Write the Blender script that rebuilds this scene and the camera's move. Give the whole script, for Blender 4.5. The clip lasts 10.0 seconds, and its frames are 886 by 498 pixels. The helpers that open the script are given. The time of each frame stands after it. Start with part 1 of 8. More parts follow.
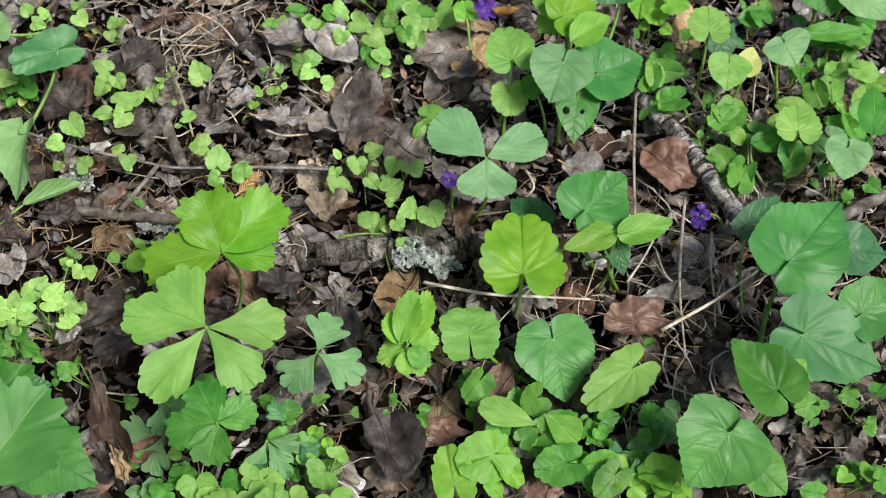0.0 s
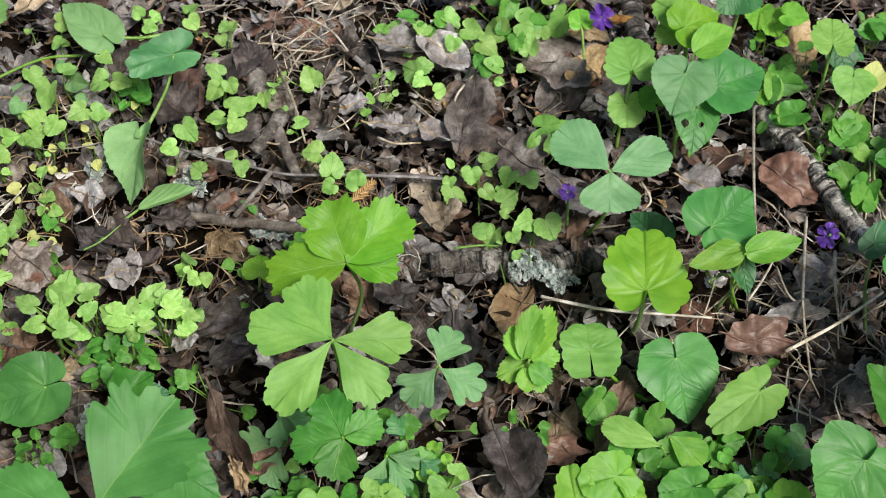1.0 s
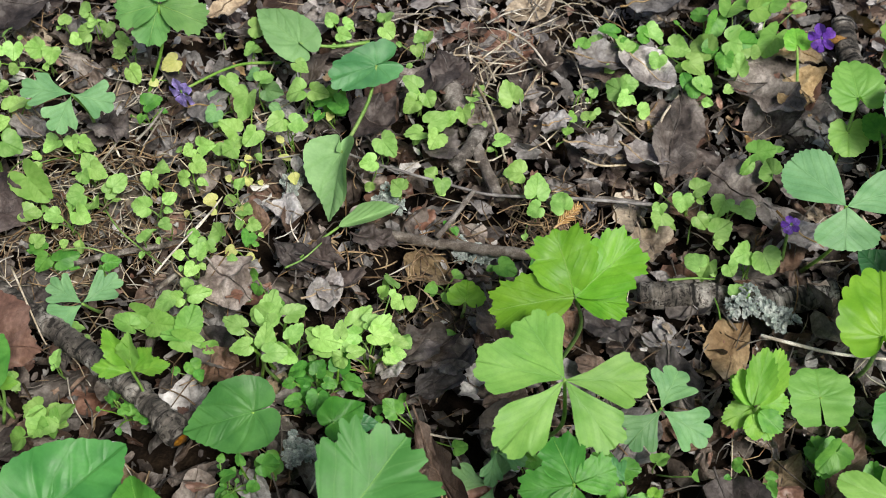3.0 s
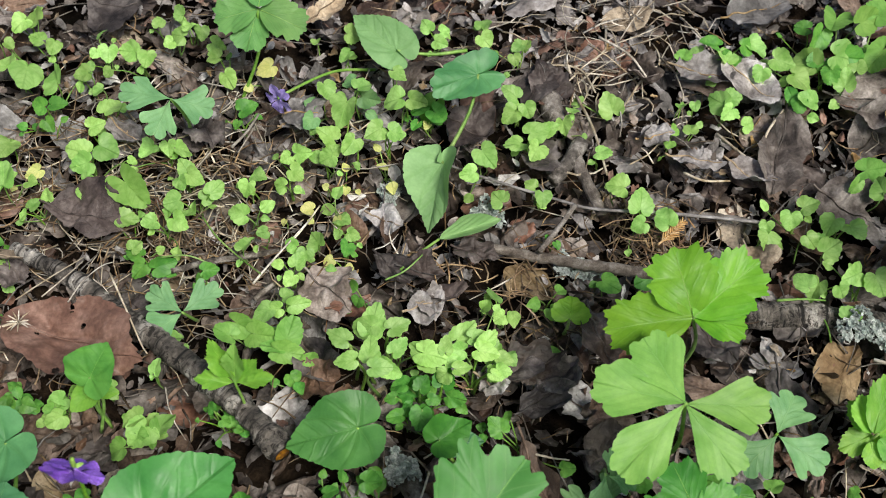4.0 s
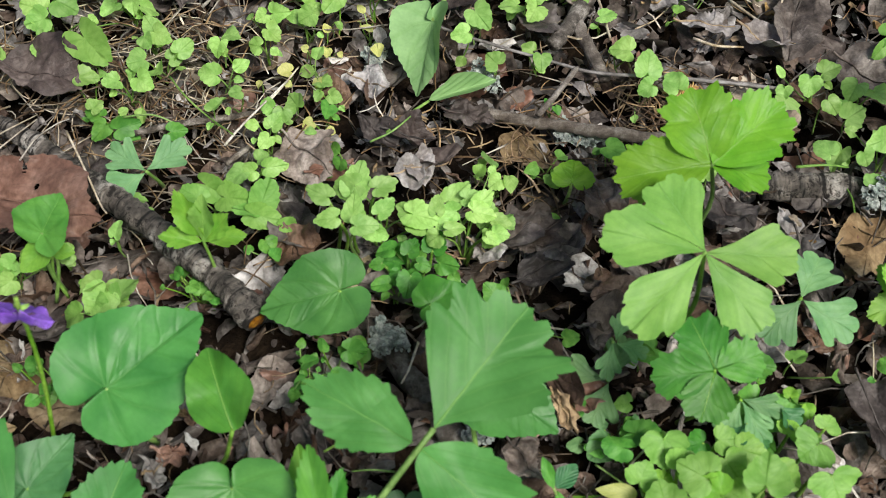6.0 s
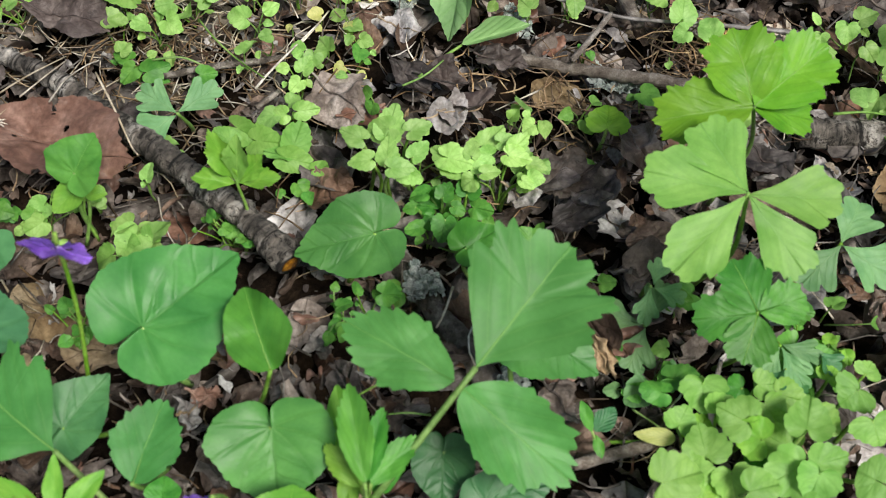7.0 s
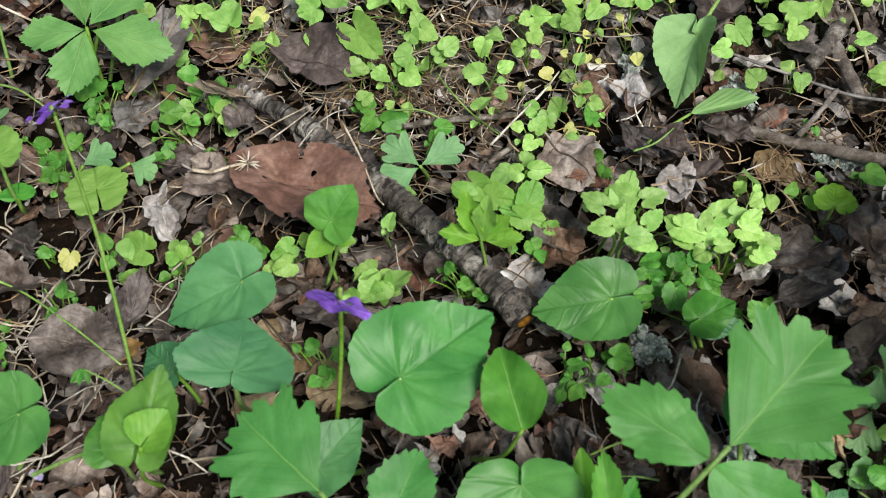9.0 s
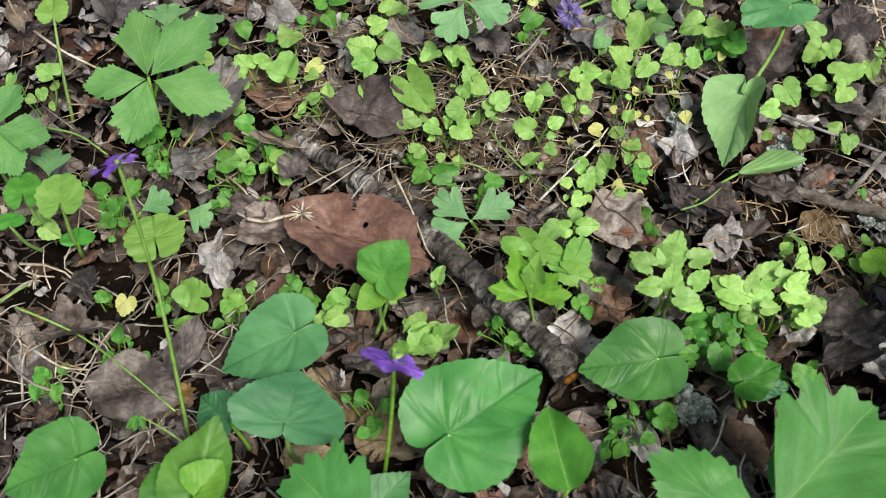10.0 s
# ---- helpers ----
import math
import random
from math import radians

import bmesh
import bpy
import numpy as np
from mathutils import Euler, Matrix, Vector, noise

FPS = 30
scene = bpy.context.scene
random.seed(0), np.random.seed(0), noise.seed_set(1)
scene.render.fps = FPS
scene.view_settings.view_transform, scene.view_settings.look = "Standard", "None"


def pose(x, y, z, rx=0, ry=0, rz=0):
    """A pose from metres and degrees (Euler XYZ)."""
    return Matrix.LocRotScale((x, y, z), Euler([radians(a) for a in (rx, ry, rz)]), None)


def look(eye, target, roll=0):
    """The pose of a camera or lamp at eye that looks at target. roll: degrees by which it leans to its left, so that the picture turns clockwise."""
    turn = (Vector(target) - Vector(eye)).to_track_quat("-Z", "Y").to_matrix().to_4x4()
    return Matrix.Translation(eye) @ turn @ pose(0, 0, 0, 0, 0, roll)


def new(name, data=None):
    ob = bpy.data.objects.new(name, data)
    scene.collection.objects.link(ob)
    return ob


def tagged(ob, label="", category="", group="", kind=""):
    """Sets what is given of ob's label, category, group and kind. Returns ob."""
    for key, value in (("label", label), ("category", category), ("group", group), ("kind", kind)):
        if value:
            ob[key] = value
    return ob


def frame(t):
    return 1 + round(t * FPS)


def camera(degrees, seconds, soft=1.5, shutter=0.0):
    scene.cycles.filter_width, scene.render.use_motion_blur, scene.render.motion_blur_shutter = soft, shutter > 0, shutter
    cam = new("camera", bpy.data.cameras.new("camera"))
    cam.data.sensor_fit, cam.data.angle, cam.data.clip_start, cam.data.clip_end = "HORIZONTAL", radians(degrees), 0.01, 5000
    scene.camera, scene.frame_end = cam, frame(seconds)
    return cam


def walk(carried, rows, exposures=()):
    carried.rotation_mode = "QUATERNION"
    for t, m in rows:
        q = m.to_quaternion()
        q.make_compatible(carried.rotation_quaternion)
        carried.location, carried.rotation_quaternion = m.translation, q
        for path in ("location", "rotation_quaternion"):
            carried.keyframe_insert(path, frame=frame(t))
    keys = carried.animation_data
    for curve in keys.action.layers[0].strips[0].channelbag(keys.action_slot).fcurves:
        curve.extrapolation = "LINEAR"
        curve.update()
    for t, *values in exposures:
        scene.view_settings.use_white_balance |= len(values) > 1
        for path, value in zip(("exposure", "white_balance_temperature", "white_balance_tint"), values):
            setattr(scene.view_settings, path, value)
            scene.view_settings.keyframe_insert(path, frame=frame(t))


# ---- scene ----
cam = camera(39.7, 10.0, 1.0)
METRES, EYE, TILT, LEAN, TURN = 0.30, 0.481, -54.2, -4.96, 0.0
ROWS = [
    (0.0, 0.0, 0.0, 0.0, 0.0, 0.0, 0.0),
    (0.5, -0.0578, 0.0252, 0.0052, 0.98, -0.32, -0.47),
    (1.0, -0.1083, 0.031, 0.0168, 2.2, 0.02, -1.2),
    (1.5, -0.1466, 0.0515, 0.0223, 2.89, 0.14, -1.71),
    (2.0, -0.2101, 0.0762, 0.0383, 3.45, -0.24, -2.2),
    (2.5, -0.2583, 0.0955, 0.0488, 4.65, -0.4, -2.78),
    (4.0, -0.42, 0.131, 0.0645, 7.27, -0.33, -4.53),
    (4.5, -0.4444, 0.1705, 0.0471, 7.61, 0.13, -5.02),
    (5.0, -0.4536, 0.2319, -0.0009, 7.24, 0.56, -5.31),
    (5.5, -0.4326, 0.2617, -0.0541, 6.4, -0.2, -4.71),
    (7.0, -0.4759, 0.2873, -0.1281, 6.47, -2.6, -5.05),
    (7.5, -0.5104, 0.2716, -0.1264, 7.73, -3.12, -5.97),
    (8.0, -0.5614, 0.2493, -0.1118, 8.67, -3.3, -7.1),
    (8.5, -0.6138, 0.2324, -0.1023, 9.86, -3.22, -8.07),
    (9.0, -0.6483, 0.2123, -0.0863, 10.82, -2.7, -8.89),
    (9.5, -0.6583, 0.1983, -0.0676, 11.69, -2.33, -9.61),
    (10.0, -0.6721, 0.1827, -0.0493, 12.36, -1.92, -10.24),
]
walk(cam, [(t, pose(0, 0, EYE, TILT, LEAN, TURN) @ pose(METRES * x, METRES * y, METRES * z, 90 + pitch, roll, yaw)) for t, x, y, z, yaw, pitch, roll in ROWS], [(0.0, -0.09), (4.0, -0.09), (10.0, -0.08)])
cam.data.dof.use_dof, cam.data.dof.focus_distance, cam.data.dof.aperture_fstop = True, 0.53, 22.0
SKY, SUN = 0.092, 5.0

# ---- light ----
world = bpy.data.worlds.new("world")
scene.world = world
world.use_nodes = True
_wn = world.node_tree
_sky = _wn.nodes.new("ShaderNodeTexSky")
_sky.sky_type, _sky.sun_disc = "NISHITA", False
_sky.sun_elevation, _sky.sun_rotation = radians(58), radians(150)
_sky.dust_density, _sky.ozone_density = 3.0, 1.0
_wn.links.new(_sky.outputs[0], _wn.nodes["Background"].inputs[0])
_wn.nodes["Background"].inputs[1].default_value = SKY
sun = new("sun", bpy.data.lights.new("sun", "SUN"))
sun.data.energy, sun.data.angle, sun.data.color = SUN, radians(17), (1.0, 0.965, 0.88)
sun.matrix_world = look((0.9, -0.7, 2.2), (0, 0.3, 0))


# ---- materials ----
def nodes_of(name):
    m = bpy.data.materials.new(name)
    m.use_nodes = True
    nt = m.node_tree
    return m, nt, nt.nodes["Principled BSDF"]


def node(nt, kind, **inputs):
    n = nt.nodes.new(kind)
    for k, v in inputs.items():
        n.inputs[k.replace("_", " ")].default_value = v
    return n


def noise_node(nt, scale, detail=4.0, rough=0.6):
    tc = nt.nodes.new("ShaderNodeTexCoord")
    info = nt.nodes.new("ShaderNodeObjectInfo")
    add = nt.nodes.new("ShaderNodeVectorMath")
    mul = nt.nodes.new("ShaderNodeMath")
    mul.operation = "MULTIPLY"
    mul.inputs[1].default_value = 7.0
    nt.links.new(info.outputs["Random"], mul.inputs[0])
    nt.links.new(tc.outputs["Object"], add.inputs[0])
    nt.links.new(mul.outputs[0], add.inputs[1])
    n = node(nt, "ShaderNodeTexNoise", Scale=scale, Detail=detail, Roughness=rough)
    nt.links.new(add.outputs[0], n.inputs["Vector"])
    return n


def ramp(nt, source, stops):
    r = nt.nodes.new("ShaderNodeValToRGB")
    els = r.color_ramp.elements
    while len(els) < len(stops):
        els.new(0.5)
    for e, (p, c) in zip(els, stops):
        e.position, e.color = p, (*c, 1)
    nt.links.new(source, r.inputs[0])
    return r


def mix_rgb(nt, fac, a, b, blend="MIX"):
    m = nt.nodes.new("ShaderNodeMix")
    m.data_type, m.blend_type = "RGBA", blend
    for sock, v in ((m.inputs[0], fac), (m.inputs[6], a), (m.inputs[7], b)):
        if isinstance(v, bpy.types.NodeSocket):
            nt.links.new(v, sock)
        elif isinstance(v, tuple):
            sock.default_value = (*v, 1)
        else:
            sock.default_value = v
    return m.outputs[2]


def math_node(nt, op, a, b=0.0):
    m = nt.nodes.new("ShaderNodeMath")
    m.operation = op
    for sock, v in zip(m.inputs, (a, b)):
        if isinstance(v, bpy.types.NodeSocket):
            nt.links.new(v, sock)
        else:
            sock.default_value = v
    return m.outputs[0]


def bump(nt, bsdf, height, strength, distance):
    b = node(nt, "ShaderNodeBump", Strength=strength, Distance=distance)
    nt.links.new(height, b.inputs["Height"])
    nt.links.new(b.outputs[0], bsdf.inputs["Normal"])
    return b


def vein_nodes(nt):
    """Distance to the nearest vein from a blade's own coordinates, the radius from the stalk, the vein plan (0 palmate, 1 feathered) and the coordinates."""
    at = nt.nodes.new("ShaderNodeAttribute")
    at.attribute_name = "leaf"
    warp = node(nt, "ShaderNodeTexNoise", Scale=4.0, Detail=1.0)
    nt.links.new(at.outputs["Vector"], warp.inputs["Vector"])
    shift = nt.nodes.new("ShaderNodeVectorMath")
    shift.operation = "MULTIPLY_ADD"
    shift.inputs[1].default_value, shift.inputs[2].default_value = (0.07, 0.07, 0), (-0.035, -0.035, 0)
    nt.links.new(warp.outputs["Color"], shift.inputs[0])
    add = nt.nodes.new("ShaderNodeVectorMath")
    nt.links.new(at.outputs["Vector"], add.inputs[0])
    nt.links.new(shift.outputs[0], add.inputs[1])
    sep = nt.nodes.new("ShaderNodeSeparateXYZ")
    nt.links.new(add.outputs[0], sep.inputs[0])
    u, v, plan = sep.outputs
    op = lambda *a: math_node(nt, *a)
    au, side = op("ABSOLUTE", u), op("SIGN", u)
    r = op("SQRT", op("ADD", op("MULTIPLY", u, u), op("MULTIPLY", v, v)))
    th = op("ARCTAN2", au, v)
    low = op("MINIMUM", v, 0.0)
    best = op("SQRT", op("ADD", op("MULTIPLY", au, au), op("MULTIPLY", low, low)))
    for t0, turn in ((0.62, 0.5), (1.25, 0.42), (2.05, 0.22)):
        way = op("SUBTRACT", t0, op("MULTIPLY", r, t0 * turn))
        best = op("MINIMUM", best, op("MULTIPLY", op("ABSOLUTE", op("SUBTRACT", th, way)), r))
    beyond = op("MULTIPLY", op("MAXIMUM", op("SUBTRACT", th, op("SUBTRACT", 0.62, op("MULTIPLY", r, 0.31))), 0.0), 3.0)
    comb = lambda slope, gap, phase: op("ABSOLUTE", op("SUBTRACT", op("FRACT", op("ADD", op("DIVIDE", op("SUBTRACT", v, op("MULTIPLY", au, slope)), gap), op("ADD", op("MULTIPLY", side, phase), 5.0))), 0.5))
    twigs = op("ADD", op("ADD", op("MULTIPLY", comb(0.9, 0.2, 0.14), 0.15), beyond), op("MAXIMUM", op("SUBTRACT", 0.1, v), 0.0))
    palm = op("MINIMUM", best, op("ADD", twigs, 0.006))
    feather = op("MINIMUM", au, op("ADD", op("MULTIPLY", comb(1.3, 0.2, 0.16), 0.12), 0.005))
    gap = op("ADD", op("MULTIPLY", palm, op("SUBTRACT", 1.0, plan)), op("MULTIPLY", feather, plan))
    return gap, r, plan, at.outputs["Vector"]


def own_noise(nt, vector, scale, detail=3.0, rough=0.6):
    """Noise over a blade's own coordinates, shifted from leaf to leaf."""
    info = nt.nodes.new("ShaderNodeObjectInfo")
    add = nt.nodes.new("ShaderNodeVectorMath")
    nt.links.new(vector, add.inputs[0])
    nt.links.new(math_node(nt, "MULTIPLY", info.outputs["Random"], 31.0), add.inputs[1])
    n = node(nt, "ShaderNodeTexNoise", Scale=scale, Detail=detail, Roughness=rough)
    nt.links.new(add.outputs[0], n.inputs["Vector"])
    return n.outputs[0]


def green(name, dark, light, vein, rough=0.42, thin=0.3, spread=0.22, gloss=0.3, quilted=0.5):
    """A living leaf: softly mottled green, sunken veins with groove shade painted in, fine net, light shining through
    the blade.
    """
    m, nt, b = nodes_of(name)
    gap, r, plan, place = vein_nodes(nt)
    big = own_noise(nt, place, 2.2, 2.0)
    fine = own_noise(nt, place, 26.0, 3.0)
    col = ramp(nt, big, [(0.36, dark), (0.64, light)]).outputs[0]
    spots = ramp(nt, fine, [(0.3, (0.88, 0.89, 0.88)), (0.7, (1.08, 1.07, 1.08))]).outputs[0]
    col = mix_rgb(nt, 0.7, col, spots, "MULTIPLY")
    # Darker green veins, with the shade of their grooves painted into the colour too.
    vein_groove_shade = ramp(nt, gap, [(0.0, (1, 1, 1)), (0.042, (0, 0, 0))]).outputs[0]
    col = mix_rgb(nt, math_node(nt, "MULTIPLY", vein_groove_shade, 0.42), col, mix_rgb(nt, 1.0, col, (0.62, 0.74, 0.5), "MULTIPLY"))
    core = ramp(nt, gap, [(0.0, (1, 1, 1)), (0.011, (0, 0, 0))]).outputs[0]
    inner = ramp(nt, r, [(0.0, (1, 1, 1)), (0.55, (0, 0, 0))]).outputs[0]
    pale = math_node(nt, "MULTIPLY", core, math_node(nt, "MAXIMUM", math_node(nt, "MULTIPLY", inner, 0.28), math_node(nt, "MULTIPLY", plan, 0.45)))
    col = mix_rgb(nt, pale, col, vein)
    info = nt.nodes.new("ShaderNodeObjectInfo")
    hsv = nt.nodes.new("ShaderNodeHueSaturation")
    rr = info.outputs["Random"]
    nt.links.new(math_node(nt, "MULTIPLY_ADD", rr, 0.02), hsv.inputs["Hue"])
    hsv.inputs["Hue"].links[0].from_node.inputs[2].default_value = 0.492
    r2 = math_node(nt, "FRACT", math_node(nt, "MULTIPLY", rr, 17.3))
    nt.links.new(math_node(nt, "MULTIPLY_ADD", r2, spread * 2), hsv.inputs["Value"])
    hsv.inputs["Value"].links[0].from_node.inputs[2].default_value = 1 - spread
    nt.links.new(col, hsv.inputs["Color"])
    col = hsv.outputs[0]
    nt.links.new(col, b.inputs["Base Color"])
    worn = ramp(nt, fine, [(0.3, (rough - 0.02,) * 3), (0.7, (rough + 0.05,) * 3)]).outputs[0]
    nt.links.new(worn, b.inputs["Roughness"])
    b.inputs["Specular IOR Level"].default_value = gloss
    net = node(nt, "ShaderNodeTexVoronoi", Scale=15.0)
    net.feature = "DISTANCE_TO_EDGE"
    nt.links.new(place, net.inputs["Vector"])
    cell = ramp(nt, net.outputs["Distance"], [(0.0, (0, 0, 0)), (0.3, (1, 1, 1))]).outputs[0]
    quilt = ramp(nt, gap, [(0.0, (0, 0, 0)), (0.03, (0.6, 0.6, 0.6)), (0.075, (1, 1, 1))]).outputs[0]
    hgt = math_node(nt, "ADD", math_node(nt, "MULTIPLY", quilt, 0.9), math_node(nt, "ADD", math_node(nt, "MULTIPLY", cell, 0.06), math_node(nt, "MULTIPLY", fine, 0.06)))
    bump(nt, b, hgt, quilted, 0.0006)
    tr = nt.nodes.new("ShaderNodeBsdfTranslucent")
    nt.links.new(mix_rgb(nt, 1.0, col, (1.35, 1.3, 0.55), "MULTIPLY"), tr.inputs[0])
    mx = nt.nodes.new("ShaderNodeMixShader")
    mx.inputs[0].default_value = thin
    nt.links.new(b.outputs[0], mx.inputs[1])
    nt.links.new(tr.outputs[0], mx.inputs[2])
    nt.links.new(mx.outputs[0], nt.nodes["Material Output"].inputs[0])
    return m


def dry(name, dark, mid, light, rough=0.75, spread=0.35, scale=60.0, depth=0.0008, veins=True, sat=(0.6, 0.7)):
    """Dead leaf, bark or straw: blotched, with fine grain and a per-piece difference in tone."""
    m, nt, b = nodes_of(name)
    big = noise_node(nt, scale, 5.0, 0.65)
    fine = noise_node(nt, scale * 11, 4.0)
    col = ramp(nt, big.outputs[0], [(0.36, dark), (0.5, mid), (0.66, light)]).outputs[0]
    spots = ramp(nt, fine.outputs[0], [(0.3, (0.6, 0.58, 0.56)), (0.65, (1.15, 1.15, 1.15))]).outputs[0]
    col = mix_rgb(nt, 0.85, col, spots, "MULTIPLY")
    hgt = math_node(nt, "ADD", fine.outputs[0], math_node(nt, "MULTIPLY", big.outputs[0], 1.5))
    if veins:
        gap = vein_nodes(nt)[0]
        line = ramp(nt, gap, [(0.0, (1, 1, 1)), (0.012, (0, 0, 0))]).outputs[0]
        col = mix_rgb(nt, math_node(nt, "MULTIPLY", line, 0.22), col, mix_rgb(nt, 1.0, col, (0.55, 0.53, 0.5), "MULTIPLY"))
        hgt = math_node(nt, "ADD", hgt, math_node(nt, "MULTIPLY", line, 0.4))
    info = nt.nodes.new("ShaderNodeObjectInfo")
    geo = nt.nodes.new("ShaderNodeNewGeometry")
    r = math_node(nt, "FRACT", math_node(nt, "ADD", info.outputs["Random"], geo.outputs["Random Per Island"]))
    hsv = nt.nodes.new("ShaderNodeHueSaturation")
    nt.links.new(math_node(nt, "MULTIPLY_ADD", r, spread * 2), hsv.inputs["Value"])
    hsv.inputs["Value"].links[0].from_node.inputs[2].default_value = 1 - spread
    r2 = math_node(nt, "FRACT", math_node(nt, "MULTIPLY", r, 13.7))
    nt.links.new(math_node(nt, "MULTIPLY_ADD", r2, sat[1]), hsv.inputs["Saturation"])
    hsv.inputs["Saturation"].links[0].from_node.inputs[2].default_value = sat[0]
    nt.links.new(col, hsv.inputs["Color"])
    nt.links.new(hsv.outputs[0], b.inputs["Base Color"])
    b.inputs["Roughness"].default_value = rough
    b.inputs["Specular IOR Level"].default_value = 0.05 if name == "soil" else 0.3
    bump(nt, b, hgt, 0.7, depth)
    return m


def bark_material(name, low, mid, high):
    """Grey scaly bark: pale plates between dark cracks."""
    m, nt, b = nodes_of(name)
    tc = nt.nodes.new("ShaderNodeTexCoord")
    big = node(nt, "ShaderNodeTexNoise", Scale=75.0, Detail=3.0, Roughness=0.6)
    crack = node(nt, "ShaderNodeTexNoise", Scale=260.0, Detail=8.0, Roughness=0.75, Distortion=1.2)
    for n in (big, crack):
        nt.links.new(tc.outputs["Object"], n.inputs["Vector"])
    col = ramp(nt, big.outputs[0], [(0.36, low), (0.5, mid), (0.62, high)]).outputs[0]
    gaps = ramp(nt, crack.outputs[0], [(0.41, (0.12, 0.1, 0.09)), (0.49, (1, 1, 1)), (0.66, (1.5, 1.5, 1.5))]).outputs[0]
    col = mix_rgb(nt, 1.0, col, gaps, "MULTIPLY")
    run = nt.nodes.new("ShaderNodeAttribute")
    run.attribute_name = "along"
    sep = nt.nodes.new("ShaderNodeSeparateXYZ")
    nt.links.new(tc.outputs["Object"], sep.inputs[0])
    join = nt.nodes.new("ShaderNodeCombineXYZ")
    nt.links.new(math_node(nt, "MULTIPLY", run.outputs["Fac"], 420.0), join.inputs[0])
    nt.links.new(math_node(nt, "MULTIPLY", sep.outputs["Z"], 110.0), join.inputs[1])
    nt.links.new(math_node(nt, "MULTIPLY", sep.outputs["X"], 30.0), join.inputs[2])
    rings = node(nt, "ShaderNodeTexNoise", Scale=1.0, Detail=3.0, Roughness=0.6)
    nt.links.new(join.outputs[0], rings.inputs["Vector"])
    band = ramp(nt, rings.outputs[0], [(0.38, (0.06, 0.05, 0.045)), (0.45, (0.9, 0.9, 0.9)), (0.62, (1.35, 1.33, 1.3))]).outputs[0]
    col = mix_rgb(nt, 1.0, col, band, "MULTIPLY")
    at = nt.nodes.new("ShaderNodeAttribute")
    at.attribute_name = "vein"
    nt.links.new(mix_rgb(nt, at.outputs["Fac"], col, (0.015, 0.012, 0.01)), b.inputs["Base Color"])
    b.inputs["Roughness"].default_value = 0.85
    bump(nt, b, math_node(nt, "ADD", crack.outputs[0], rings.outputs[0]), 1.0, 0.003)
    return m


